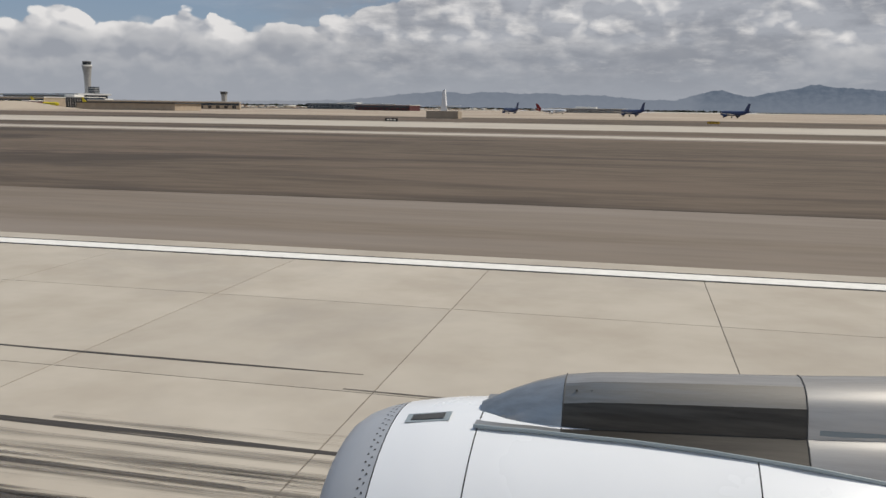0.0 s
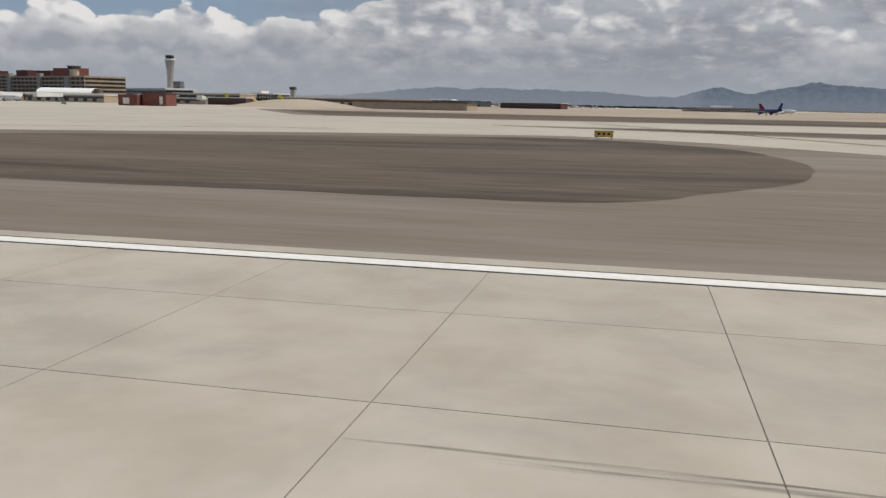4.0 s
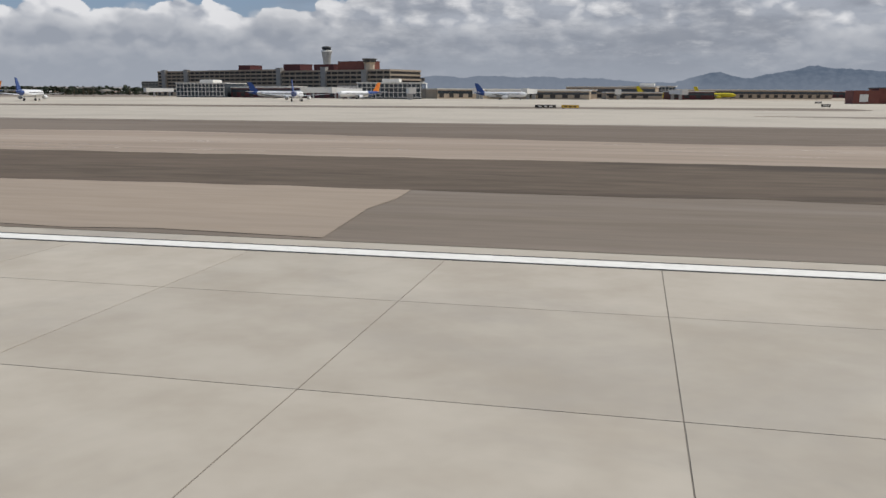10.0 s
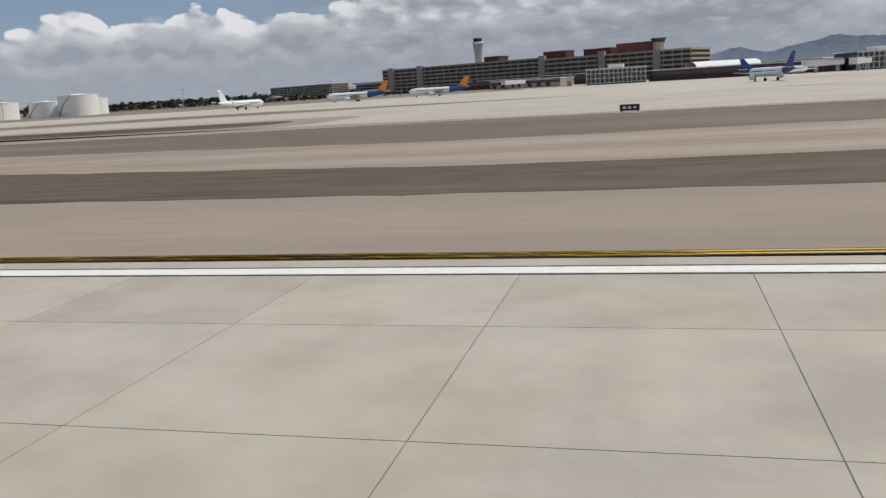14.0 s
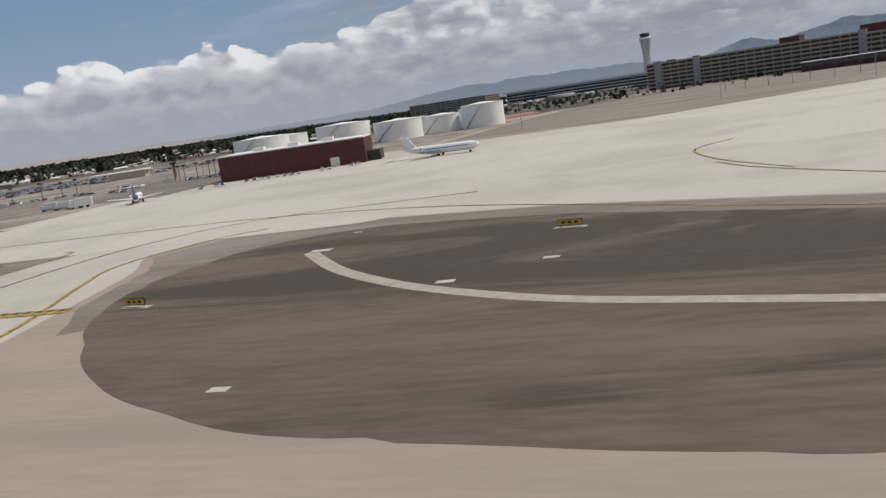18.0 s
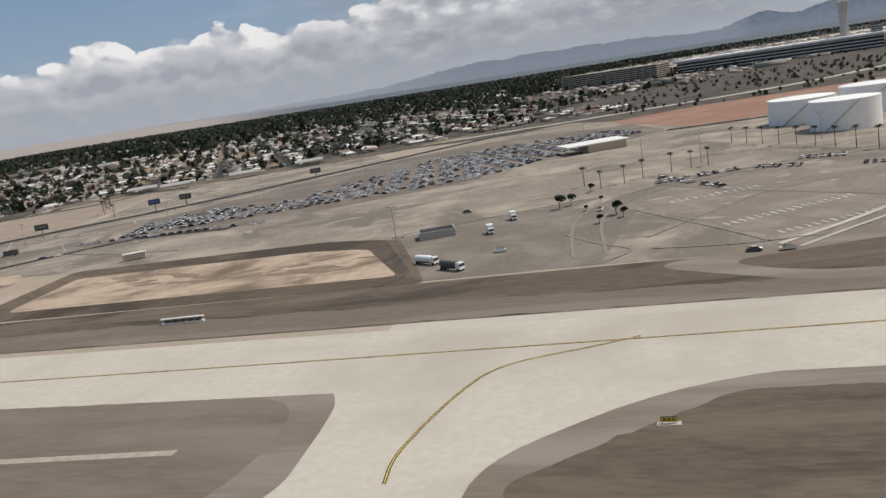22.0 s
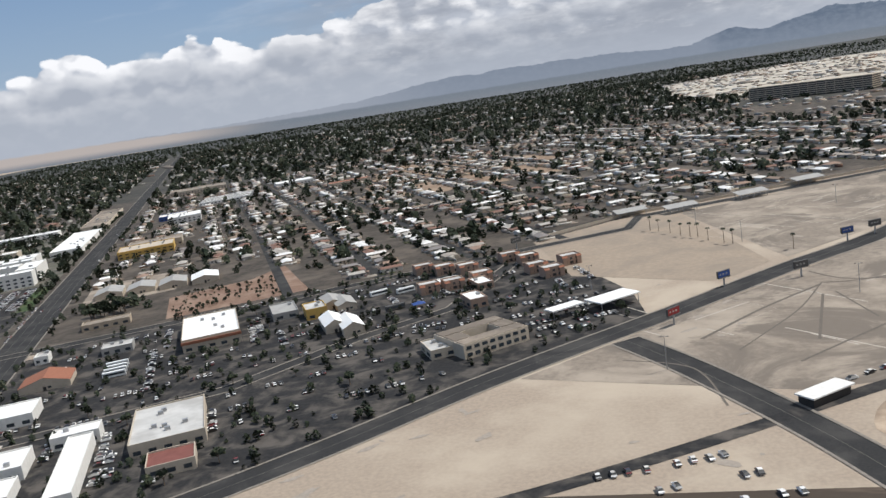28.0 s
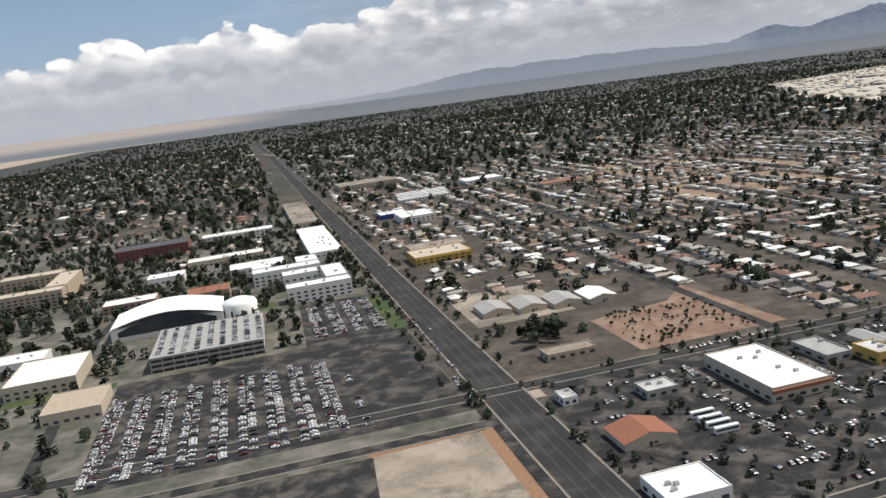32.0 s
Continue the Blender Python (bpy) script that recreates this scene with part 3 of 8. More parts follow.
# worn tyre rubber along the touchdown part: broad smeared bands and thin single streaks
def smear_material(name, dark, cover0, cover1, stretch):
    m = bpy.data.materials.new(name)
    m.use_nodes = True
    N = Nodes(m.node_tree)
    mp = N.n("ShaderNodeMapping")
    N.put(mp.inputs[0], N.n("ShaderNodeNewGeometry").outputs["Position"])
    mp.inputs["Scale"].default_value = stretch
    fine, long_ = N.noise(mp.outputs[0], 3.0 / SCALE, 6.0, 0.65), N.noise(mp.outputs[0], 0.5 / SCALE, 3.0, 0.5)
    b = N.n("ShaderNodeBsdfPrincipled")
    N.put(b.inputs["Base Color"], N.mix(fine, dark, tuple(c * 1.7 for c in dark)))
    b.inputs["Roughness"].default_value = 0.85
    mix = N.n("ShaderNodeMixShader")
    N.put(mix.inputs[0], N.math("MULTIPLY", N.remap(fine, cover0, cover1), N.remap(long_, 0.22, 0.5, 0.35, 1.0)))
    N.put(mix.inputs[1], N.n("ShaderNodeBsdfTransparent").outputs[0])
    N.put(mix.inputs[2], b.outputs[0])
    N.put(N.n("ShaderNodeOutputMaterial").inputs[0], mix.outputs[0])
    return m


SMEAR = smear_material("rubber_smear", (0.032, 0.028, 0.025), 0.30, 0.52, (0.05, 3.0, 1.0))
FAINT = smear_material("faint_rubber", (0.10, 0.088, 0.076), 0.44, 0.80, (0.06, 3.0, 1.0))
random.seed(11)
thin, broad, faint = Build(), Build(), Build()


def tyre_band(b, x0, x1, y, w, k):
    n = max(4, int(abs(x1 - x0) / 1.5))
    path = [(x0 + (x1 - x0) * i / n, y + 0.05 * math.sin(i * 0.37 + y * 9)) for i in range(n + 1)]
    c, z = len(path), 0.0385 + k * 0.00012
    edge = [w / 2 * min(1.0, 0.25 + 3.0 * min(i, c - 1 - i) / c) * random.uniform(0.8, 1.15) for i in range(c)]
    b.add([(x, q - e, z) for (x, q), e in zip(path, edge)] + [(x, q + e, z) for (x, q), e in zip(path, edge)], [(i, i + 1, c + i + 1, c + i) for i in range(c - 1)])


k = 0
for x0, x1, y, w in ((-146, -62, 12.0, 0.13), (-128, -66, 10.75, 0.17), (-140, -58, 9.2, 0.24), (-138, -64, 8.85, 0.26), (-150, -60, 8.0, 0.42), (-150, -70, 7.3, 0.4),
                     (-190, -128, 7.7, 0.32), (-186, -140, 7.1, 0.7), (-172, -158, 8.7, 0.28), (-173, -168, 9.98, 0.07), (-150, -60, 6.7, 0.8), (-394, -372, 11.4, 0.15), (-396, -368, 10.0, 0.18),
                     (-426, -404, 8.8, 0.22), (-10, -1, 12.3, 0.12), (-16, 2, 9.2, 0.2), (-30, -1, 8.0, 0.3), (-14, 4, 7.2, 0.35), (-40, -18, 9.4, 0.3), (-44, -20, 8.4, 0.35), (-46, -14, 7.4, 0.4), (-500, -478, 8.6, 0.1)):
    tyre_band(broad, x0, x1, y, w, k)
    k += 1
for q in range(70):
    x = random.choice((random.uniform(-60, 20), random.uniform(-240, -150), random.uniform(-360, -250), random.uniform(-560, -400), random.uniform(-30, 15)))
    y, n = random.gauss(8.6, 1.7), random.uniform(3, 16)
    if 5.0 < y < 13.0:
        tyre_band(thin if q % 2 else faint, x - n / 2, x + n / 2, y, random.uniform(0.05, 0.16) if q % 2 else random.uniform(0.2, 0.5), k)
        k += 1
for q in range(60):
    x, y, n = random.uniform(-1100, 20), min(10.5, random.gauss(7.4, 1.6)), random.uniform(10, 60)
    tyre_band(faint, x - n / 2, x + n / 2, y, random.uniform(0.4, 1.3), k)
    k += 1
for c0 in (0.0, 1.6):
    path = smooth_path([(-146 + c0, 11), (-143.5 + c0, 13.5), (-143 + c0, 17), (-144.5 + c0, 21)])
    strip_mesh(faint, path, 0.4, 0.0385 + k * 0.00012)
    k += 1
tagged(broad.part("tyre_marks", SMEAR), "broad black smears of tyre rubber on concrete", "marking", kind="stuff")
tagged(thin.part("tyre_streaks", SMEAR), "short thin streaks of tyre rubber on concrete", "marking", kind="stuff")
tagged(faint.part("faint_tyre_marks", FAINT), "faint worn tyre stains on concrete", "marking", kind="stuff")


def painted_line(path, z=0.068, width=0.3, black=0.95, double=0.0, label="yellow taxiway line with black borders", name="taxiway_line"):
    b = Build()
    strip_mesh(b, path, black, z, 1)
    for off in ((-double / 2, double / 2) if double else (0.0,)):
        strip_mesh(b, path, width, z + 0.006, 0, off)
    return tagged(b.part(name, [YELLOW_PAINT, BLACK_PAINT]), label, "marking", "taxiway lines", kind="structure")


for pts in (
    [(-215, 3), (-202, 11.6), (-187, 22.8), (-176, 40), (-171, 62), (-176, 88), (-190, 125), (-211, 178), (-235, 230)],
    [(-680, 0.8), (-620, 3), (-590, 6), (-560, 10.2), (-525, 17), (-482, 28), (-440, 45), (-395, 68), (-330, 104), (-270, 140)],
    [(-735, 2), (-755, 7), (-776.5, 15.3), (-785.3, 20.6), (-796, 28.6), (-804, 35.7), (-814.7, 47.7), (-820.5, 55), (-825, 63), (-834, 82), (-845, 108), (-880, 180), (-912, 245)],
    [(-856, 86.7), (-838.5, 83.3), (-818, 81)],
    [(-861.6, 85.6), (-838.8, 90), (-800, 130)],
    [(-146.6, 24.2), (-151.7, 38.5), (-157, 51), (-163.5, 64.4), (-171.6, 81), (-188, 120), (-232, 230)],
    [(-188.3, 82.4), (-176, 92), (-163.8, 102.4)],
    [(-1270, 184), (-1263, 166), (-1246, 140), (-1231, 126), (-1200, 109), (-1169, 95.5), (-1100, 68)],
    [(-1198, 157), (-1207, 152), (-1211.3, 143), (-1211, 136), (-1203, 125), (-1180, 112)],
    [(-1263, 237), (-1272, 222), (-1273, 208), (-1268, 185), (-1258, 161)],
    [(-905, 3), (-872, 13.3), (-861, 22.9), (-851, 37), (-843, 60), (-840, 100), (-850, 150), (-880, 200)],
    [(-1150, 104), (-1235, 104), (-1330, 165), (-1420, 181), (-1600, 172), (-1900, 166), (-2200, 166)],
    [(-1186, 124), (-1211, 124), (-1224, 132), (-1222, 142), (-1200, 150)],
    [(-1672.7, 109.4), (-1673.8, 121.4), (-1669.9, 145.4), (-1663.5, 158.9), (-1647.0, 167.4), (-1637.5, 172.3)],
):
    painted_line(smooth_path(pts), z=0.066, width=0.2, black=0.64)
for pts in ([(-1389, 94.6), (-1390.5, 116), (-1390, 139), (-1386, 155), (-1378, 169), (-1360, 178), (-1320, 181)], [(-1384.4, 94.6), (-1389.5, 116)]):
    painted_line(smooth_path(pts), z=0.066, width=0.1, black=0.62, double=0.26, label="black lead-in line with thin yellow stripes")
# double lines round the noses of the infields
for pts in (
    [(-980, 24.4), (-920, 24.8), (-886, 29.2), (-870, 43.2), (-862.2, 62), (-861.6, 73), (-865, 86), (-876, 104)],
    [(-500, 41.5), (-520, 35.2), (-535, 30.6), (-545, 27.7), (-559, 26.0), (-574, 24.3), (-600, 24.0)],
    [(-742, 24.2), (-758, 28.6), (-771.8, 34.7), (-791.8, 48.9), (-801.6, 60.8), (-812.8, 75.4), (-817.6, 86), (-816, 97), (-809, 112)],
    [(-940, 24.3), (-1150, 24.5)],
    [(-190, 72), (-188.5, 79), (-190.5, 86)],
    [(-362, 24.2), (-374, 25.4), (-379, 26.9), (-383.6, 31), (-386.4, 35.2), (-387.4, 39.5), (-385.8, 48)],
    [(-112, 23.9), (-118, 24.5), (-124.4, 26), (-129, 28.4), (-131.7, 30.4), (-138.4, 38.6), (-142.6, 48.5), (-151.5, 69), (-172, 121)],
    [(-1402.5, 86), (-1403.5, 96), (-1403.5, 148), (-1408, 156)],
    [(-1357, 80), (-1361, 92), (-1369.5, 112), (-1374.2, 126), (-1372.5, 138), (-1366, 152), (-1359, 157)],
    [(-1178, 128), (-1184.5, 136), (-1184, 143), (-1176, 148)],
):
    painted_line(smooth_path(pts), width=0.16, black=0.75, double=0.36, label="double yellow edge line with dark borders", name="taxiway_edge_line")


def hold_line(a, b_, name="holding_position_line"):
    """Two solid and two broken yellow lines on a black band."""
    A, B = Vector(a), Vector(b_)
    d = (B - A).normalized()
    n, L = Vector((-d.y, d.x)), (B - A).length
    b = Build()
    strip_mesh(b, [a, b_], 2.6, 0.078, 1)
    for off in (-0.95, -0.35):
        strip_mesh(b, [a, b_], 0.3, 0.084, 0, off)
    k = 0.0
    while k < L - 1:
        for off in (0.3, 0.95):
            p, q = A + d * k, A + d * (k + 1.0)
            strip_mesh(b, [tuple(p), tuple(q)], 0.3, 0.084, 0, off)
        k += 2.0
    return tagged(b.part(name, [YELLOW_PAINT, BLACK_PAINT]), "yellow and black runway holding line of bars", "marking", kind="structure")


hold_line((-1404, 95.5), (-1357, 93.5))
hold_line((-1215, 89), (-1177, 127.5))


def painted_sign(x, y, turn, w=9.6, h=3.4):
    s = thing("painted_runway_sign", "red painted pavement sign reading 1R-19L in white", "marking", "painted runway signs", (x, y, 0.09), turn)
    Build().box(-w / 2, -h / 2, 0, w / 2, h / 2, 0.005).part("red_field", RED_PAINT, s)
    t = bpy.data.curves.new("lettering", "FONT")
    t.body, t.size, t.align_x, t.align_y, t.extrude = "1R-19L", 3.1, "CENTER", "CENTER", 0.002
    t.materials.append(WHITE_PAINT)
    o = new("lettering", t)
    o.parent, o.location, o.scale = s, (0, 0, 0.009), (0.86, 0.95, 1)
    return s


painted_sign(-1394.2, 97.9 + 1.2, 180)
painted_sign(-1380.2, 98.2 + 1.2, 180)
painted_sign(-1205.5, 107.6, 135, 12, 3.4)
painted_sign(-1195.5, 118.0, 135, 12, 3.4)


def airfield_sign(x, y, turn, w=3.4, face=YELLOW_PAINT, label="yellow airfield guidance sign with black lettering bars", h=0.85):
    s = thing("airfield_sign", label, "sign", "airfield signs", (x, y, 0), turn)
    Build().box(-w / 2 - 0.6, -0.7, 0, w / 2 + 0.6, 0.7, 0.07).part("concrete_pad", CONCRETE, s)
    Build().box(-w / 2, -0.14, 0.35, w / 2, 0.14, h + 0.35).part("cabinet", BLACK_PAINT, s)
    Build().box(-w / 2 + 0.06, -0.16, 0.42, w / 2 - 0.06, -0.142, h + 0.28).part("face", face, s)
    for k in range(3):
        x0 = -w / 2 + w * (0.16 + 0.26 * k)
        Build().box(x0, -0.175, 0.62, x0 + w * 0.16, -0.162, h + 0.1).part("lettering_bar", WHITE_PAINT if face is BLACK_PAINT else BLACK_PAINT, s)
    for x0 in (-w * 0.4, w * 0.4):
        Build().lathe([(0.05, 0.07), (0.05, 0.36)], 8, centre=(x0, 0, 0)).part("leg", DARK_STEEL, s)
    return s


for x, y, turn, w, face in (
    (-881.3, 85.5, 0, 2.6, BLACK_PAINT), (-795, 84.5, -10, 3.0, YELLOW_PAINT), (-897.5, 117.5, 0, 3.2, YELLOW_PAINT),
    (-944.7, 118.5, 0, 2.6, BLACK_PAINT), (-226, 121, 0, 2.6, YELLOW_PAINT), (-150, 118, 0, 2.8, YELLOW_PAINT), (-1293, 120, -10, 3.6, YELLOW_PAINT),
    (-1169, 144, -10, 3.4, YELLOW_PAINT), (-1423, 148, -10, 3.4, YELLOW_PAINT), (-1345.5, 92, -10, 3.4, YELLOW_PAINT), (-566, 202, 20, 2.6, BLACK_PAINT),
    (-652, 248, 0, 6.0, BLACK_PAINT), (-645, 249, 0, 5.0, YELLOW_PAINT), (-563, 315, 0, 3.0, BLACK_PAINT), (-543, 431, 0, 3.0, BLACK_PAINT), (-1000, 44, 70, 1.8, BLACK_PAINT), (-610, 50, 70, 1.6, BLACK_PAINT), (-70, 250, 0, 4.0, BLACK_PAINT), (28, 300, 0, 4.0, YELLOW_PAINT), (-1509, 221, 20, 2.0, BLACK_PAINT), (-1631, 128, 0, 2.6, YELLOW_PAINT),
):
    airfield_sign(x, y, turn, w, face, "black airfield guidance sign on a concrete pad" if face is BLACK_PAINT else "yellow airfield guidance sign on a concrete pad")

# small pale service pads in the infield
for x, y, w, h in ((-1242, 75.8, 4.6, 2.4), (-1314.2, 58, 1.8, 1.2), (-1304, 91, 2.2, 1.4), (-1293, 99.5, 2, 1.2), (-361, 49.6, 3.4, 1.6), (-1332.5, 122, 3.4, 1.8), (-735, 39.7, 3.4, 0.5), (-485.4, 48.5, 2.0, 1.0), (-1332.3, 138, 1.4, 0.8)):
    f = tagged(Build().box(x - w / 2, y - h / 2, 0, x + w / 2, y + h / 2, 0.06).part("service_pad", APRON), "pale concrete service pad in the infield soil", "pad", "service pads")
SHOULDER_PALE = material("bleached_gravel", (0.40, 0.345, 0.285), (0.30, 0.255, 0.205), 0.6, 0.95)
b = Build()
strip_mesh(b, smooth_path([(-1202, 62), (-1222, 63.8), (-1254, 69), (-1274, 74), (-1289, 78.7), (-1302, 86), (-1312, 93.7), (-1322.4, 104.4), (-1331, 116.7), (-1333.8, 121)]), 2.3, 0.034)
strip_mesh(b, smooth_path([(-1437, 127), (-1490, 125.5), (-1560, 122)]), 2.4, 0.03)
strip_mesh(b, smooth_path([(-1718, 122.5), (-1756, 120.5), (-1820, 117)]), 2.2, 0.03)
tagged(b.part("gravel_strip", SHOULDER_PALE), "strip of bleached gravel across dark infield soil", "ground", kind="structure")
# lighter and darker bands of the infields, and beyond the taxiway
def infield_band(m, z, pts):
    patch("infield_band", m, z, ragged(pts, 0.25, 3.0), "bleached band of soil in the infield", "infield")


infield_band(SHOULDER_TAN, 0.030, [(-636, 24.5), (-636.7, 38.0), (-735, 37.4), (-769, 45.6), (-782, 52), (-796.4, 68.2), (-806.8, 84.6), (-809.5, 104), (-813, 104), (-816.2, 97), (-817, 86.5), (-812, 75.6), (-801, 61.2), (-791.3, 49.4), (-781.4, 41.2), (-771.6, 35.2), (-757, 29.2), (-742, 24.6)])
infield_band(DIRT_MID, 0.0275, [(-440, 114), (-470, 99), (-530, 85.5), (-620, 79), (-680, 88), (-775, 81), (-800, 96), (-806, 108), (-795, 117), (-640, 121), (-500, 122)])
infield_band(BAND_TAN, 0.030, [(-436, 110), (-483, 83), (-535, 66), (-600, 56.8), (-712, 57.3), (-735, 60), (-760, 65.5), (-781, 76.6), (-783, 80.5), (-762, 80.5), (-680, 89), (-620, 79.5), (-530, 86), (-470, 100)])
infield_band(DIRT_MID, 0.0275, [(-884, 98), (-876, 87), (-903, 82), (-960, 77), (-1015, 83), (-1100, 86), (-1104, 110), (-960, 120), (-905, 118)])
infield_band(BAND_TAN, 0.030, [(-883.4, 72.2), (-891, 63.5), (-907, 55.5), (-929, 53), (-954, 52.6), (-994, 59.5), (-1110, 60), (-1112, 80), (-1015, 83), (-960, 77.2), (-929, 80.5), (-903, 82)])
infield_band(SHOULDER, 0.0165, [(-1187.5, 71.5), (-1212, 84), (-1237, 97), (-1254, 110), (-1295, 133.5), (-1327, 142.5), (-1338, 140.5), (-1350, 131), (-1355, 112), (-1352, 97), (-1345, 82), (-1348, 80), (-1357, 96), (-1362.5, 120), (-1371, 135), (-1360, 157.5), (-1330, 152.3), (-1296, 143.8), (-1252, 121.3), (-1224, 102), (-1184.5, 82.5)])
b = Build()
rnd = random.Random(8)
for k in range(150):
    isl_ = rnd.choice(((-780, -480, 60, 78), (-1090, -900, 58, 78), (-780, -480, 60, 78), (-1090, -900, 64, 78)))
    x, y, n = rnd.uniform(isl_[0], isl_[1]), rnd.uniform(isl_[2], isl_[3]), rnd.uniform(3, 16)
    strip_mesh(b, [(x, y), (x + n * 0.3, y + rnd.gauss(0, 0.3)), (x + n, y + rnd.gauss(0, 0.5))], rnd.uniform(0.15, 0.7), 0.034 + k * 0.00004)
tagged(b.part("wheel_ruts", smear_material("pale_ruts", (0.42, 0.36, 0.30), 0.4, 0.65, (0.12, 2.0, 1.0))), "pale streaked ruts in dry infield soil", "ground", kind="stuff")
for pts, m, edge in (([(1600, 148), (-180, 148), (-260, 190), (1600, 190)], SHOULDER, 6), ([(1600, 262), (-330, 262), (-420, 420), (1600, 420)], SHOULDER, 10), ([(-420, 150), (-520, 150), (-610, 186), (-480, 196), (-400, 190)], SHOULDER, 8),
                     ([(-560, 255), (-860, 232), (-866, 262), (-560, 300)], SHOULDER, 0), ([(-952, 262), (-1150, 222), (-1200, 250), (-1120, 292)], SHOULDER, 0), ([(-1186, 140), (-1150, 128), (-1000, 130), (-1000, 178), (-1150, 172)], SHOULDER_TAN, 11)):
    q = rounded(pts, 14)
    patch("shoulder", m, 0.012, q, "weathered asphalt between concrete taxiways", "shoulder")
    if edge:
        patch("infield", DIRT, 0.026, rounded(inset(pts, edge), 14), "dark treated soil between taxiways", "infield")
patch("apron", APRON, 0.006, [(-1340, 200), (-420, 300), (-420, 640), (-900, 700), (-1290, 420), (-1440, 330), (-1500, 300), (-1496, 232), (-1400, 205)], "wide bright concrete apron before the terminal", "apron")
patch("taxiway", APRON, 0.018, rounded([(-1330, 150), (-1700, 148), (-2400, 148), (-2400, 186), (-1700, 189), (-1520, 186), (-1506, 222), (-1450, 240), (-1330, 215)], 12), "pale concrete taxiway curving past the end of the runway", "taxiway")
patch("taxiway_link", APRON, 0.0105, [(-1600, 26), (-1790, 26), (-1810, 160), (-1600, 160)], "pale concrete link between runway end and taxiway", "taxiway")

# round cover set into the runway slabs
s = thing("round_cover", "round concrete-coloured cover with a dark ring set in the runway", "cover", "", (-558.0, 11.2, 0.036))
Build().lathe([(0.66, 0.0), (0.66, 0.010), (0.61, 0.012)], 40, cap=True).part("ring", material("cover_ring", (0.20, 0.18, 0.155), (0.26, 0.23, 0.2), 2.0, 0.85), s)
Build().lathe([(0.595, 0.012), (0.595, 0.018)], 40).part("lid", CONCRETE, s)
Build().lathe([(0.16, 0.018), (0.14, 0.04)], 16).part("light_fitting", STEEL, s)

# small dark marker on a white pad, and scuffs of spilt soil
s = thing("distance_marker", "small black marker post on a white concrete pad", "marker", "", (-110.0, 40.2, 0.03), 20)
Build().box(-0.45, -0.35, 0.0, 0.45, 0.35, 0.05).part("pad", WHITE_PAINT, s)
Build().add([(-0.12, -0.12, 0.05), (0.12, -0.12, 0.05), (0.12, 0.12, 0.05), (-0.12, 0.12, 0.05), (-0.17, -0.1, 0.75), (0.17, -0.1, 0.75), (0.17, 0.1, 0.75), (-0.17, 0.1, 0.75)], [(4, 5, 6, 7), (0, 1, 5, 4), (1, 2, 6, 5), (2, 3, 7, 6), (3, 0, 4, 7)]).part("board", BLACK_PAINT, s)

# upright board and small yellow sign on pads beside the tan shoulder
t_ = thing("distance_board", "tall black runway distance board on a concrete pad", "sign", "", (-725.0, 46.4, 0.026), 20)
Build().box(-0.9, -0.5, 0.0, 1.3, 0.5, 0.06).part("pad", WHITE_PAINT, t_)
Build().box(-0.62, -0.2, 0.25, 0.62, 0.2, 2.1).part("board", BLACK_PAINT, t_)
for k in (-0.45, 0.45):
    Build().box(k - 0.05, -0.05, 0.06, k + 0.05, 0.05, 0.26).part("leg", DARK_STEEL, t_)
t_ = thing("small_yellow_sign", "small yellow and black airfield sign on legs", "sign", "", (-723.4, 41.8, 0.026), 15)
Build().box(-0.9, -0.4, 0.0, 0.9, 0.4, 0.05).part("pad", WHITE_PAINT, t_)
Build().box(-0.55, -0.12, 0.2, 0.55, 0.12, 1.0).part("cabinet", BLACK_PAINT, t_)
Build().box(-0.3, -0.14, 0.3, 0.5, -0.122, 0.92).part("face", YELLOW_PAINT, t_)
Build().box(0.0, -0.155, 0.4, 0.12, -0.142, 0.82).part("lettering_bar", BLACK_PAINT, t_)
for k in (-0.4, 0.4):
    Build().box(k - 0.04, -0.04, 0.05, k + 0.04, 0.04, 0.21).part("leg", DARK_STEEL, t_)

# ---- jet engine beside the start of the path ----
COWL = material("cowl_white", (0.80, 0.81, 0.82), (0.76, 0.77, 0.785), 0.8, 0.28, spec=0.5)
LIP = material("lip_grey", (0.42, 0.43, 0.45), (0.38, 0.39, 0.41), 1.0, 0.4, spec=0.5)
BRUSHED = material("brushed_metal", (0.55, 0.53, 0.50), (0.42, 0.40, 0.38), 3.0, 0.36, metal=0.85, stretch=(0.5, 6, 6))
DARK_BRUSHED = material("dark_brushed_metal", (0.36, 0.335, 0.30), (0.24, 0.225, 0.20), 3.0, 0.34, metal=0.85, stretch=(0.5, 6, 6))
SEAM = material("seam_dark", (0.05, 0.05, 0.05), (0.08, 0.08, 0.08), 4.0, 0.7)
PLATE = material("grey_plate", (0.30, 0.34, 0.36), (0.27, 0.31, 0.33), 1.0, 0.4)
EY, EZ = 4.40, 1.44
NAC = [(1.50, 0.86), (1.53, 0.93), (1.60, 0.985), (1.70, 1.03), (1.84, 1.075), (2.10, 1.125), (2.36, 1.152), (2.80, 1.18), (3.30, 1.195), (3.85, 1.20), (4.6, 1.17), (5.6, 1.02), (6.2, 0.9)]


def nac_r(x):
    for (x0, r0), (x1, r1) in zip(NAC, NAC[1:]):
        if x0 <= x <= x1:
            return r0 + (r1 - r0) * (x - x0) / (x1 - x0)
    return NAC[-1][1]


def on_nac(x, a, lift=0.0):
    """Point on the cowl at station x; a is the angle from the crown towards the fuselage, in radians."""
    r = nac_r(x) + lift
    return x, EY - r * math.sin(a), EZ + r * math.cos(a)


eng = thing("jet_engine", "white turbofan engine nacelle with grey lip and metal pylon", "jet engine")


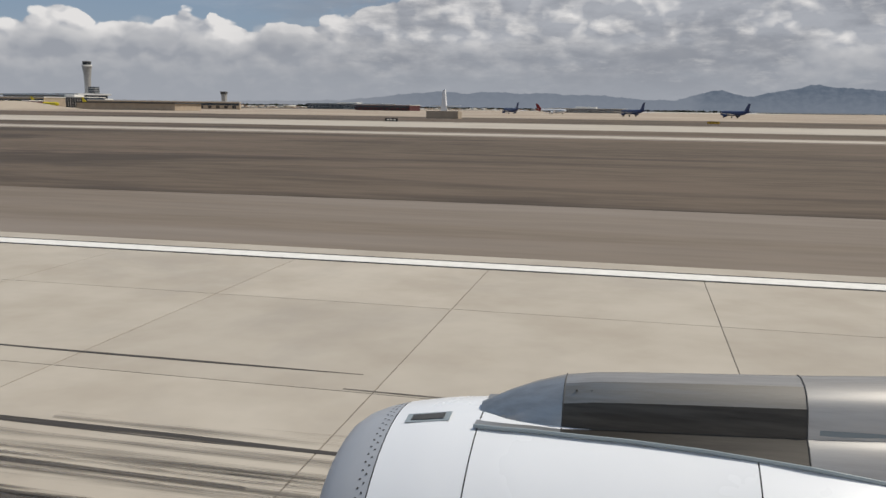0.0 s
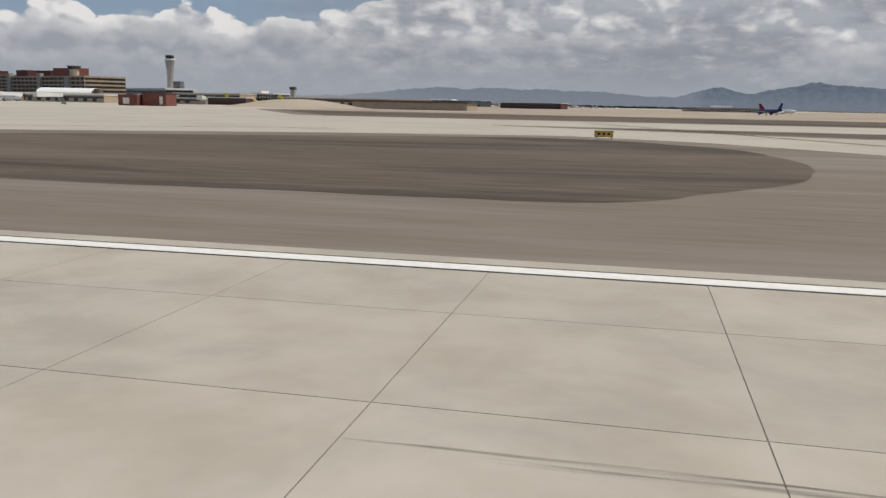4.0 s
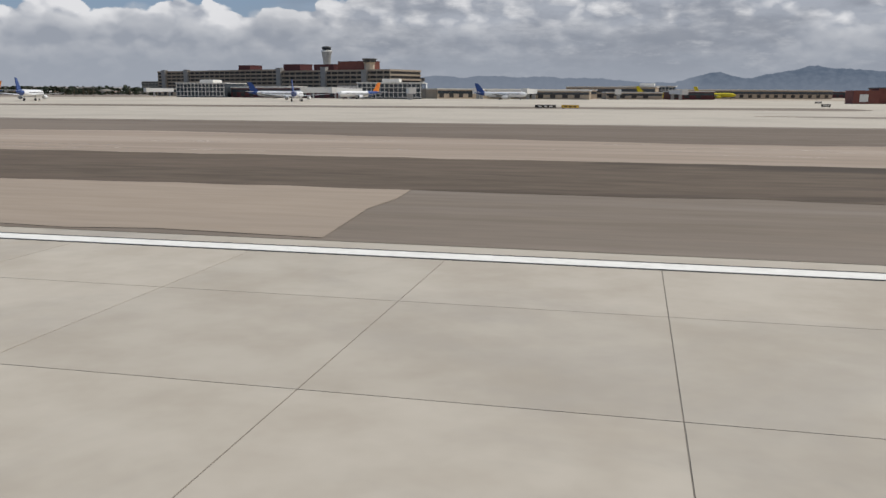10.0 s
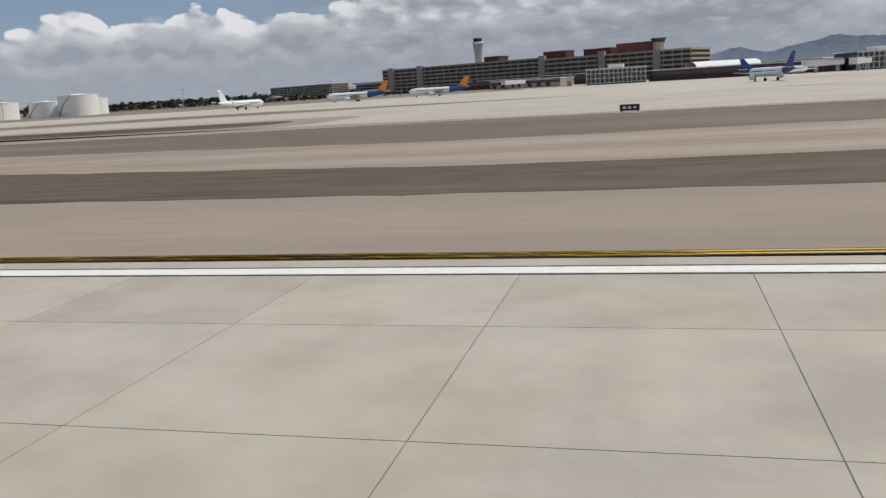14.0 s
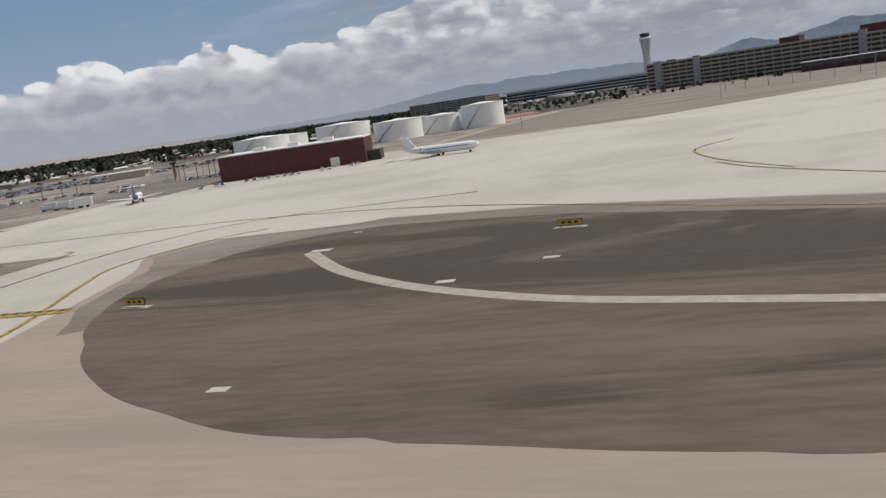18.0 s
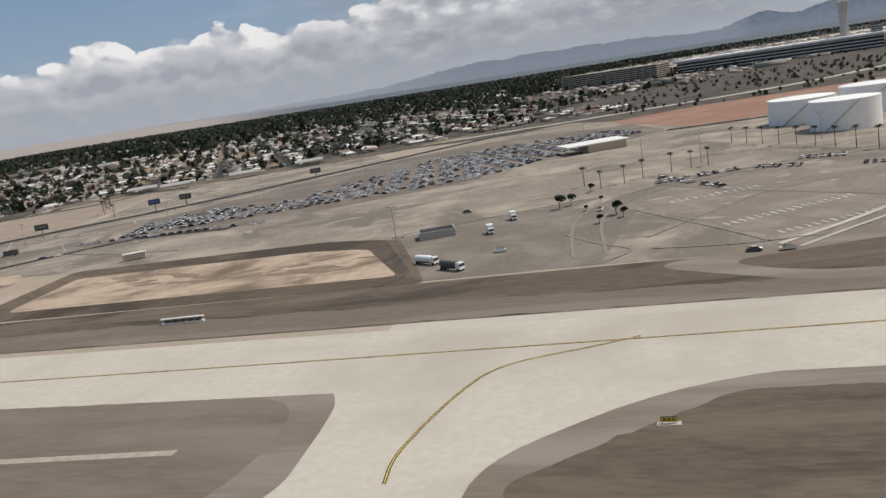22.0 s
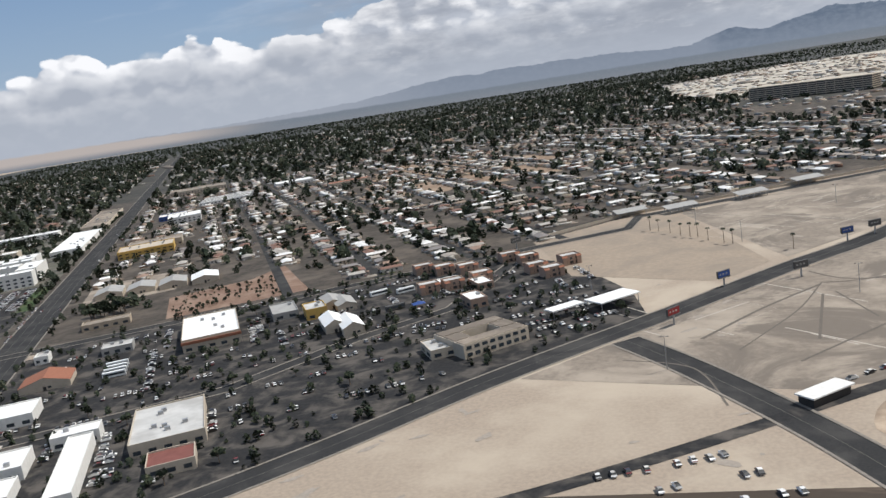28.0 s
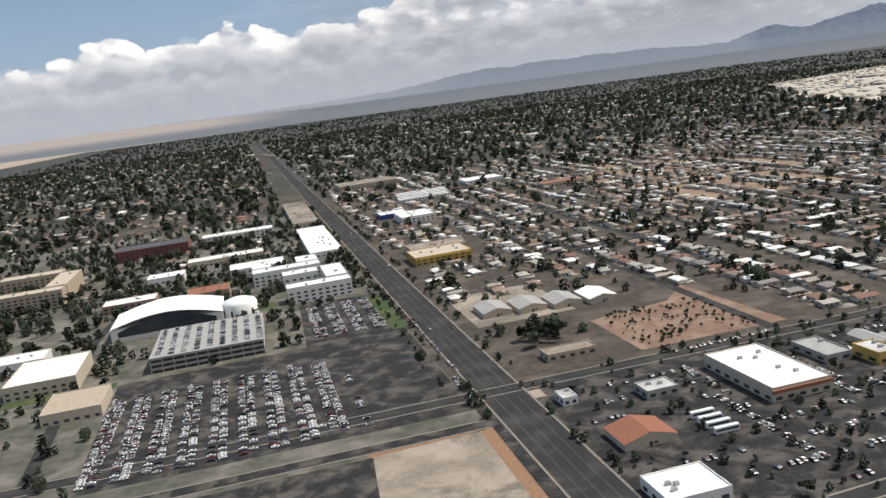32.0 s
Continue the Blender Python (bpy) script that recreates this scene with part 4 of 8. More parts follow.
def cowl_part(name, x0, x1, mat, label="", steps=7):
    xs = [x0 + (x1 - x0) * k / steps for k in range(steps + 1)]
    Build().lathe([(nac_r(x), x) for x in xs], 72, centre=(0, EY, EZ), axis="x", cap=False).part(name, mat, eng, label, True)


Build().lathe([(0.60, 2.3), (0.72, 1.9), (0.78, 1.6), (0.82, 1.52), (0.86, 1.50), (0.90, 1.51), (0.93, 1.53), (0.985, 1.60), (1.03, 1.70), (1.0705, 1.826)], 72, centre=(0, EY, EZ), axis="x", cap=False).part("intake_lip", LIP, eng, "brushed grey intake lip", True)
Build().lathe([(0.68, 2.0), (0.05, 2.05)], 32, centre=(0, EY, EZ), axis="x").part("fan_disc", DARK_VOID, eng)
cowl_part("inlet_cowl", 1.834, 2.356, COWL)
cowl_part("fan_cowl", 2.364, 3.846, COWL)
cowl_part("reverser_cowl", 3.854, 5.6, COWL)
Build().lathe([(1.02, 5.6), (0.7, 6.6), (0.3, 7.0)], 40, centre=(0, EY, EZ), axis="x").part("exhaust_nozzle", DARK_BRUSHED, eng, "dark metal exhaust nozzle", True)
for x in (1.83, 2.36, 3.85):
    Build().lathe([(nac_r(x) - 0.006, x - 0.006), (nac_r(x) - 0.004, x + 0.006)], 72, centre=(0, EY, EZ), axis="x", cap=False).part("panel_seam", SEAM, eng)
b = Build()
for k in range(44):
    for x, off in ((1.795, 0.0), (1.765, 0.5)):
        a = -0.6 + (k + off) * 0.055
        c = Vector(on_nac(x, a, 0.0015))
        u, w = Vector((1, 0, 0)) * 0.006, (Vector(on_nac(x, a + 0.01)) - Vector(on_nac(x, a))).normalized() * 0.006
        b.add([c - u - w, c + u - w, c + u + w, c - u + w], [(0, 1, 2, 3)])
tagged(b.part("rivet_row", SEAM, eng), kind="stuff")


def cowl_plate(name, x0, x1, a0, a1, lift, mat, label="", parent=None):
    b, n = Build(), 6
    vs = [on_nac(x, a0 + (a1 - a0) * k / n, lift) for x in (x0, x1) for k in range(n + 1)]
    b.add(vs, [(k, k + 1, n + 2 + k, n + 1 + k) for k in range(n)])
    b.f = [tuple(reversed(q)) for q in b.f]
    return b.part(name, mat, parent or eng, label)


vent = cowl_plate("vent_frame", 1.91, 2.18, 0.08, 0.18, 0.006, PLATE, "grey vent frame")
cowl_plate("vent_recess", 1.945, 2.145, 0.10, 0.16, 0.009, SEAM, "dark vent recess", vent)
for x, a in ((2.75, 0.78), (3.2, 0.80), (3.62, 0.86), (3.66, 0.86), (3.62, 0.93)):
    cowl_plate("fastener", x, x + 0.012, a, a + 0.011, 0.002, SEAM)
for k in range(3):
    cowl_plate("lettering_bar", 3.92, 4.06, 0.62 + k * 0.02, 0.626 + k * 0.02, 0.002, SEAM)

# pylon fairing: rounded spine that spreads on to the cowl
TOPS = [(2.34, 2.62), (2.50, 2.70), (2.66, 2.765), (2.83, 2.815), (3.0, 2.84), (3.2, 2.855), (3.6, 2.88), (4.1, 2.91), (4.8, 2.96), (5.8, 3.02)]
HALF = [0.12, 0.17, 0.20, 0.22, 0.23, 0.235, 0.24, 0.25, 0.26, 0.26]
SKIRT = [0.28, 0.30, 0.31, 0.33, 0.34, 0.35, 0.38, 0.42, 0.45, 0.45]


def section(k):
    x, zt = TOPS[k]
    h, s = HALF[k], SKIRT[k]
    r = nac_r(x)
    zb = EZ + math.sqrt(max(r * r - s * s, 0.1)) + 0.016
    pts = [(0.0, zt), (h * 0.4, zt - 0.012), (h * 0.7, zt - 0.045), (h * 0.9, zt - 0.095), (h, max(zt - 0.16, zb)), (h + (s - h) * 0.12, max(zt - 0.24, zb)), (h + (s - h) * 0.5, max(zt - 0.27, zb + 0.004)), (s, zb)]
    row = [(x, EY + d, z) for d, z in reversed(pts)] + [(x, EY - d, z) for d, z in pts[1:]]
    return row


def loft(name, k0, k1, mat, label, i0=0, i1=14):
    b = Build()
    rows = [section(k) for k in range(k0, k1 + 1)]
    n = len(rows[0])
    b.add([p for r in rows for p in r], [(j * n + i, j * n + i + 1, (j + 1) * n + i + 1, (j + 1) * n + i) for j in range(len(rows) - 1) for i in range(i0, i1)])
    b.f = [tuple(reversed(q)) for q in b.f]
    return b.part(name, mat, eng, label, True)


loft("pylon_nose", 0, 3, BRUSHED, "pale brushed metal nose of the pylon")
# lit crown and shaded near side are put into the metal colours
PYLON_SHADE = material("shaded_pylon_metal", (0.10, 0.092, 0.08), (0.055, 0.05, 0.045), 3.0, 0.38, metal=0.6, stretch=(0.5, 6, 6))
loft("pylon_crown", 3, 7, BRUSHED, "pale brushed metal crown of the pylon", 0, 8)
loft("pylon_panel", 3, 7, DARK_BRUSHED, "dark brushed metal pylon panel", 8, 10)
loft("pylon_side", 3, 7, PYLON_SHADE, "lower side of the pylon in metal darkened for shade", 10, 14)
for k in range(14):
    x_ = 2.9 + k * 0.085
    Build().lathe([(0.007, -0.002), (0.006, 0.004)], 6, centre=(x_, EY - 0.155, 2.79 + 0.03 * (x_ - 2.9))).part("pylon_rivet", SEAM, eng)
loft("pylon_tail", 7, 9, BRUSHED, "brushed metal rear of the pylon")
b = Build()
prof = [section(k)[-1] for k in range(0, 9)]
b.tube(prof, 0.012, 6)
b.part("pylon_edge_strip", PLATE, eng, "thin grey sealing strip")
b = Build()
b.add([(4.16, EY - 0.265, 2.72), (5.0, EY - 0.28, 2.75), (5.0, EY - 0.30, 2.55), (4.16, EY - 0.275, 2.53)], [(0, 1, 2, 3)])
b.part("side_plate", PLATE, eng, "flat grey plate on the pylon side")
for x in (2.83, 4.1):
    b = Build()
    k = [q[0] for q in TOPS].index(x)
    b.tube([(p[0], p[1], p[2] + 0.0015) for p in section(k)], 0.004, 5)
    b.part("pylon_seam", SEAM, eng)
Build().box(2.2, EY - 0.5, 0.04, 5.0, EY + 0.5, 0.12).part("cradle_base", DARK_STEEL, eng, "dark steel cradle under the nacelle")
for x in (2.6, 4.4):
    Build().box(x - 0.08, EY - 0.45, 0.12, x + 0.08, EY + 0.45, EZ - nac_r(x) + 0.06).part("cradle_rest", DARK_STEEL, eng)

# ---- kinds of things ----
CAR_PAINT = pick_material("car_paint", [(0.72, 0.72, 0.71), (0.025, 0.025, 0.027), (0.30, 0.295, 0.285), (0.80, 0.79, 0.77), (0.05, 0.05, 0.052), (0.16, 0.03, 0.03), (0.46, 0.45, 0.43), (0.035, 0.04, 0.06), (0.82, 0.82, 0.81), (0.07, 0.07, 0.07), (0.62, 0.60, 0.56), (0.03, 0.028, 0.027)], 0.45, 0.3, False)
CAR_FIELD = pick_material("car_paint_mixed", [(0.72, 0.72, 0.71), (0.025, 0.025, 0.027), (0.30, 0.295, 0.285), (0.80, 0.79, 0.77), (0.05, 0.05, 0.052), (0.16, 0.03, 0.03), (0.46, 0.45, 0.43), (0.035, 0.04, 0.06), (0.82, 0.82, 0.81), (0.07, 0.07, 0.07), (0.62, 0.60, 0.56), (0.03, 0.028, 0.027)], 0.45, 0.3, True)
TYRE = material("tyre", (0.025, 0.025, 0.025), (0.035, 0.035, 0.035), 4.0, 0.9)
VAN_WHITE = material("van_white", (0.76, 0.76, 0.74), (0.68, 0.68, 0.66), 1.0, 0.4)
BLUE_PAINT = material("blue_paint", (0.03, 0.07, 0.26), (0.04, 0.08, 0.22), 1.0, 0.4)
ORANGE_PAINT = material("orange_paint", (0.72, 0.17, 0.03), (0.75, 0.30, 0.04), 0.4, 0.45)
YELLOW_BODY = material("yellow_body", (0.70, 0.58, 0.02), (0.64, 0.52, 0.03), 0.3, 0.45)
NAVY = material("navy_paint", (0.025, 0.04, 0.11), (0.03, 0.05, 0.13), 0.5, 0.4)
PLANE_WHITE = material("aircraft_white", (0.80, 0.80, 0.80), (0.74, 0.74, 0.75), 0.6, 0.35)

CAR_SHAPE = [(-2.15, 0.42), (-2.2, 0.75), (-1.95, 0.92), (-1.35, 1.0), (-0.75, 1.44), (0.7, 1.46), (1.45, 1.02), (2.1, 0.86), (2.22, 0.6), (2.15, 0.38)]


def car_body(b, mat=0, glass=1):
    n, w = len(CAR_SHAPE), 0.88
    vs = [(x, s * (w if z < 1.1 else 0.68), z) for s in (-1, 1) for x, z in CAR_SHAPE]
    b.add(vs, [tuple(range(n - 1, -1, -1)), tuple(range(n, 2 * n))], mat)
    for i in range(n):
        j = (i + 1) % n
        b.add([vs[i], vs[j], vs[n + j], vs[n + i]], [(0, 1, 2, 3)], glass if i in (3, 5) else mat)
    return b


def make_car():
    c = thing("parked_car", "parked car with dark windows in a marked lot", "car", "parked cars")
    car_body(Build()).part("body", [CAR_PAINT, CAR_GLASS], c)
    for s in (-1, 1):
        Build().add([(-0.85, s * 0.83, 1.02), (-0.55, s * 0.74, 1.38), (0.6, s * 0.74, 1.38), (1.15, s * 0.83, 1.02)], [(0, 1, 2, 3) if s < 0 else (3, 2, 1, 0)]).part("side_window", GLASS_DARK, c)
        for x in (-1.35, 1.35):
            Build().lathe([(0.33, -0.1), (0.33, 0.1)], 8, centre=(x, s * 0.8, 0.33), axis="y").part("wheel", TYRE, c)
    return c


car_field_template = Build()
car_body(car_field_template)


def boxy(b, x0, x1, w, z0, z1, mat=0, slope=0.0):
    b.add([(x0, -w, z0), (x1, -w, z0), (x1, w, z0), (x0, w, z0), (x0 + slope, -w * 0.96, z1), (x1 - slope * 0.3, -w * 0.96, z1), (x1 - slope * 0.3, w * 0.96, z1), (x0 + slope, w * 0.96, z1)],
          [(3, 2, 1, 0), (4, 5, 6, 7), (0, 1, 5, 4), (1, 2, 6, 5), (2, 3, 7, 6), (3, 0, 4, 7)], mat)
    return b


def wheels(parent, xs, w, r):
    for x in xs:
        for s in (-1, 1):
            Build().lathe([(r, -0.15), (r, 0.15)], 10, centre=(x, s * w, r), axis="y").part("wheel", TYRE, parent)


def box_truck(x, y, turn, label="white box truck parked on the pavement", cargo=VAN_WHITE, length=7.5, name="box_truck"):
    t = thing(name, label, "truck", "", (x, y, 0), turn)
    boxy(Build(), -length * 0.5, -length * 0.5 + 2.0, 1.1, 0.6, 2.4, 0, 0.5).part("cab", VAN_WHITE, t)
    Build().box(-length * 0.5 + 0.06, -0.95, 1.5, -length * 0.5 + 0.5, 0.95, 2.15).part("windscreen", GLASS_DARK, t)
    boxy(Build(), -length * 0.5 + 2.2, length * 0.5, 1.22, 0.9, 3.4).part("cargo_box", cargo, t)
    Build().box(-length * 0.5, -0.5, 0.5, length * 0.5, 0.5, 0.9).part("chassis", DARK_STEEL, t)
    wheels(t, (-length * 0.5 + 1.2, length * 0.3), 1.0, 0.48)
    return t


def tanker(x, y, turn, paint=None):
    t = thing("fuel_tanker", "white fuel tanker truck with a rounded tank and dark cab" if paint is None else "dark green fuel tanker truck with a rounded tank", "truck", "fuel tankers", (x, y, 0), turn)
    Build().lathe([(0.2, -4.2), (1.0, -4.1), (1.15, -3.7), (1.15, 2.9), (1.0, 3.3), (0.2, 3.4)], 14, centre=(1.0, 0, 1.95), axis="x").part("tank", paint or TANK_WHITE, t, smooth=True)
    boxy(Build(), -5.6, -3.6, 1.15, 0.7, 2.8, 0, 0.4).part("cab", VAN_WHITE, t)
    Build().box(-5.55, -1.0, 1.6, -5.0, 1.0, 2.4).part("windscreen", GLASS_DARK, t)
    Build().box(-5.4, -0.5, 0.6, 4.2, 0.5, 0.9).part("chassis", DARK_STEEL, t)
    wheels(t, (-4.6, 1.8, 3.2), 1.0, 0.5)
    return t


def bus(x, y, turn, paint=VAN_WHITE, label="white coach bus with dark windows, parked"):
    t = thing("bus", label, "bus", "parked buses", (x, y, 0), turn)
    boxy(Build(), -6, 6, 1.27, 0.4, 3.3).part("body", paint, t)
    for s in (-1, 1):
        Build().box(-5.6, s * 1.27 - 0.03, 1.5, 5.6, s * 1.27 + 0.03, 2.6).part("window_band", GLASS_DARK, t)
    wheels(t, (-4.2, 3.8), 1.1, 0.5)
    return t


def airliner(x, y, turn, length=37.0, span=34.0, body=PLANE_WHITE, tail=BLUE_PAINT, rear=False, ttail=False, belly=None, nose=None, name="airliner", label="white narrow-body airliner with a blue tail on the apron", wing_mat=None):
    """Nose towards -x."""
    a = thing(name, label, "aircraft", "aircraft on the ground", (x, y, 0), turn)
    r, L, z = length * 0.052, length, length * 0.052 + (1.6 if not rear else 1.0)
    prof = [(0.05, 0), (r * 0.55, L * 0.02), (r * 0.86, L * 0.055), (r, L * 0.11), (r, L * 0.66), (r * 0.8, L * 0.8), (r * 0.42, L * 0.93), (r * 0.1, L)]
    b = Build()
    for k in range(len(prof) - 1):
        tilt0, tilt1 = [max(0, (q[1] / L - 0.66)) * r * 1.7 for q in (prof[k], prof[k + 1])]
        n = 14
        vs = [(q[1], q[0] * math.cos(2 * math.pi * i / n), z + t + q[0] * math.sin(2 * math.pi * i / n)) for q, t in ((prof[k], tilt0), (prof[k + 1], tilt1)) for i in range(n)]
        b.add(vs, [(i, (i + 1) % n, n + (i + 1) % n, n + i) for i in range(n)], 2 if nose and k < 3 else 1 if (k >= 5 and tail) or (belly and k == 4) else 0)
    b.part("fuselage", [body, tail or body, nose or body], a, smooth=True)
    wm = wing_mat or STEEL
    for s in (-1, 1):
        x0 = L * (0.36 if not rear else 0.47)
        Build().add([(x0, s * r * 0.8, z - r * 0.55), (x0 + L * 0.19, s * r * 0.8, z - r * 0.55), (x0 + L * 0.24, s * span / 2, z + 0.3), (x0 + L * 0.195, s * span / 2, z + 0.35),
                     (x0, s * r * 0.8, z - r * 0.35), (x0 + L * 0.19, s * r * 0.8, z - r * 0.45), (x0 + L * 0.24, s * span / 2, z + 0.42), (x0 + L * 0.195, s * span / 2, z + 0.45)],
                    [(0, 1, 2, 3), (7, 6, 5, 4), (0, 4, 5, 1), (1, 5, 6, 2), (2, 6, 7, 3), (3, 7, 4, 0)]).part("wing", wm, a)
        zt = z + (r * 0.7 if not ttail else L * 0.17)
        xt = L * (0.88 if not ttail else 0.95)
        Build().add([(xt, s * 0.3, zt), (xt + L * 0.08, s * 0.3, zt), (xt + L * 0.12, s * L * 0.17, zt + 0.2), (xt + L * 0.09, s * L * 0.17, zt + 0.2),
                     (xt, s * 0.3, zt + 0.25), (xt + L * 0.08, s * 0.3, zt + 0.2), (xt + L * 0.12, s * L * 0.17, zt + 0.3), (xt + L * 0.09, s * L * 0.17, zt + 0.3)],
                    [(0, 1, 2, 3), (7, 6, 5, 4), (0, 4, 5, 1), (1, 5, 6, 2), (2, 6, 7, 3), (3, 7, 4, 0)]).part("tailplane", body, a)
        ex, ey, ez = (L * 0.33, s * span * 0.17, z - r * 0.95) if not rear else (L * 0.72, s * r * 1.5, z + r * 0.5)
        er = r * (0.55 if not rear else 0.36)
        Build().lathe([(er * 0.8, 0), (er, er * 0.5), (er, er * 2.6), (er * 0.6, er * 4.2)], 12, centre=(ex, ey, ez), axis="x").part("engine", [body], a, smooth=True)
        Build().lathe([(er * 0.72, -0.02), (er * 0.72, 0.02)], 12, centre=(ex - 0.02, ey, ez), axis="x").part("engine_intake", DARK_VOID, a)
        Build().lathe([(0.55, -0.35), (0.55, 0.35)], 10, centre=(L * 0.5, s * r * 1.4, 0.55), axis="y").part("main_wheel", TYRE, a)
        Build().box(L * 0.5 - 0.12, s * r * 1.4 - 0.12, 0.5, L * 0.5 + 0.12, s * r * 1.4 + 0.12, z - r * 0.5).part("main_strut", STEEL, a)
        Build().box(L * 0.12, s * (r * 0.985) - 0.02, z + r * 0.12, L * 0.66, s * (r * 0.985) + 0.02, z + r * 0.26).part("window_band", GLASS_DARK, a)
    f0 = L * 0.80
    Build().add([(f0, -0.18, z + r * 0.8), (f0 + L * 0.15, -0.18, z + r * 0.8), (f0 + L * 0.20, -0.1, z + r + L * 0.15), (f0 + L * 0.13, -0.1, z + r + L * 0.15),
                 (f0, 0.18, z + r * 0.8), (f0 + L * 0.15, 0.18, z + r * 0.8), (f0 + L * 0.20, 0.1, z + r + L * 0.15), (f0 + L * 0.13, 0.1, z + r + L * 0.15)],
                [(3, 2, 1, 0), (4, 5, 6, 7), (0, 1, 5, 4), (1, 2, 6, 5), (2, 3, 7, 6), (3, 0, 4, 7)]).part("tail_fin", ORANGE_PAINT if tail is BLUE_PAINT and belly else (tail or body), a)
    Build().lathe([(0.4, -0.25), (0.4, 0.25)], 10, centre=(L * 0.12, 0, 0.4), axis="y").part("nose_wheel", TYRE, a)
    Build().box(L * 0.12 - 0.1, -0.1, 0.4, L * 0.12 + 0.1, 0.1, z - r * 0.7).part("nose_strut", STEEL, a)
    Build().box(L * 0.028, -r * 0.5, z + r * 0.3, L * 0.045, r * 0.5, z + r * 0.55).part("windscreen", GLASS_DARK, a)
    return a


def crown_mesh(seed, n, size, spread, mat, quad=0.55):
    """Leaf clumps: many small tilted blades filling a few lumps, with gaps."""
    rnd = random.Random(seed)
    lumps = [(rnd.uniform(-spread, spread), rnd.uniform(-spread, spread), rnd.uniform(0.1, 0.9) * size, rnd.uniform(0.35, 0.6) * size) for _ in range(6)]
    b = Build()
    for k in range(n):
        lx, ly, lz, lr = lumps[k % 6]
        th, ph, r = rnd.uniform(0, 6.283), math.acos(rnd.uniform(-0.8, 1)), lr * rnd.uniform(0.55, 1.05)
        c = Vector((lx + r * math.sin(ph) * math.cos(th), ly + r * math.sin(ph) * math.sin(th), lz + r * math.cos(ph) * 0.85))
        u = Vector((rnd.gauss(0, 1), rnd.gauss(0, 1), rnd.gauss(0, 0.6))).normalized()
        w = u.orthogonal().normalized()
        q = quad * rnd.uniform(0.6, 1.3)
        b.add([c - u * q - w * q * 0.6, c + u * q - w * q * 0.5, c + u * q * 0.8 + w * q * 0.7, c - u * q * 0.7 + w * q * 0.6], [(0, 1, 2, 3)])
    return b.mesh("crown", [mat])


def make_tree(seed, height=7.0, label="leafy dark green street tree", mat=LEAF, name="tree"):
    t = thing(name, label, "tree", "trees")
    rnd = random.Random(seed)
    b = Build().tube([(0, 0, 0), (0.08, 0.03, height * 0.25), (0, 0.1, height * 0.5)], [0.24, 0.17, 0.1], 7)
    for k in range(4):
        a = k * 1.57 + rnd.uniform(-0.5, 0.5)
        b.tube([(0.02, 0.05, height * 0.32), (math.cos(a) * height * 0.12, math.sin(a) * height * 0.12, height * 0.52), (math.cos(a) * height * 0.2, math.sin(a) * height * 0.2, height * 0.7)], [0.1, 0.07, 0.03], 5)
    b.part("trunk", TRUNK, t)
    c = new("crown", crown_mesh(seed, 170, height * 0.42, height * 0.2, mat, height * 0.085))
    c.parent, c.location = t, (0, 0, height * 0.42)
    return t


def make_palm(seed, height=9.0):
    t = thing("palm_tree", "tall fan palm with a slim trunk and drooping fronds", "palm", "palms")
    Build().tube([(0, 0, 0), (0.06, 0, height * 0.5), (0.02, 0.05, height)], [0.24, 0.18, 0.16], 8).part("trunk", TRUNK, t)
    b, rnd = Build(), random.Random(seed)
    for k in range(22):
        a, up = k * 2.4, rnd.uniform(-0.5, 0.9)
        d = Vector((math.cos(a), math.sin(a), 0))
        s = d.cross(Vector((0, 0, 1))) * 0.28
        p0 = Vector((0, 0, height - 0.1))
        p1 = p0 + d * 1.0 + Vector((0, 0, 0.7 * up + 0.2))
        p2 = p0 + d * 1.75 + Vector((0, 0, 0.5 * up - 0.5))
        b.add([p0 - s * 0.3, p0 + s * 0.3, p1 + s, p1 - s, p2 + s * 0.4, p2 - s * 0.4], [(0, 1, 2, 3), (3, 2, 4, 5)])
    b.part("fronds", LEAF, t)
    return t


def place_copies(proto, poses):
    """Move the pattern to the first pose and copy it to the others."""
    for k, m in enumerate(poses):
        if k:
            copy_thing(proto, m)
    if poses:
        proto.matrix_basis = poses[0]


def scatter(name, template, places, mats, label, category, parent=None):
    """Many copies of a small mesh joined into one object: places are rows of x, y, z, turn, scale, stretch in z."""
    tv, tf = np.array(template.v, dtype=np.float64), template.f
    P = np.array(places, dtype=np.float64)
    c, s = np.cos(P[:, 3])[:, None], np.sin(P[:, 3])[:, None]
    k = P[:, 4][:, None]
    X = P[:, 0][:, None] + k * (c * tv[:, 0] - s * tv[:, 1])
    Y = P[:, 1][:, None] + k * (s * tv[:, 0] + c * tv[:, 1])
    Z = P[:, 2][:, None] + k * P[:, 5][:, None] * tv[:, 2]
    V = np.stack([X, Y, Z], 2).reshape(-1, 3)
    loops = np.concatenate([np.array(f) for f in tf])
    sizes = np.array([len(f) for f in tf])
    n, nv = len(P), len(tv)
    allloops = (loops[None, :] + (np.arange(n) * nv)[:, None]).ravel()
    tot = np.tile(sizes, n)
    me = bpy.data.meshes.new(name)
    me.vertices.add(len(V))
    me.vertices.foreach_set("co", V.ravel())
    me.loops.add(len(allloops))
    me.loops.foreach_set("vertex_index", allloops.astype(np.int32))
    me.polygons.add(len(tot))
    me.polygons.foreach_set("loop_start", np.concatenate([[0], np.cumsum(tot)[:-1]]).astype(np.int32))
    for m in mats:
        me.materials.append(m)
    me.polygons.foreach_set("material_index", np.tile(np.array(template.m, dtype=np.int32), n))
    me.update(calc_edges=True)
    me.validate()
    ob = new(name, me)
    ob.parent = parent
    return tagged(ob, label, category, kind="stuff")


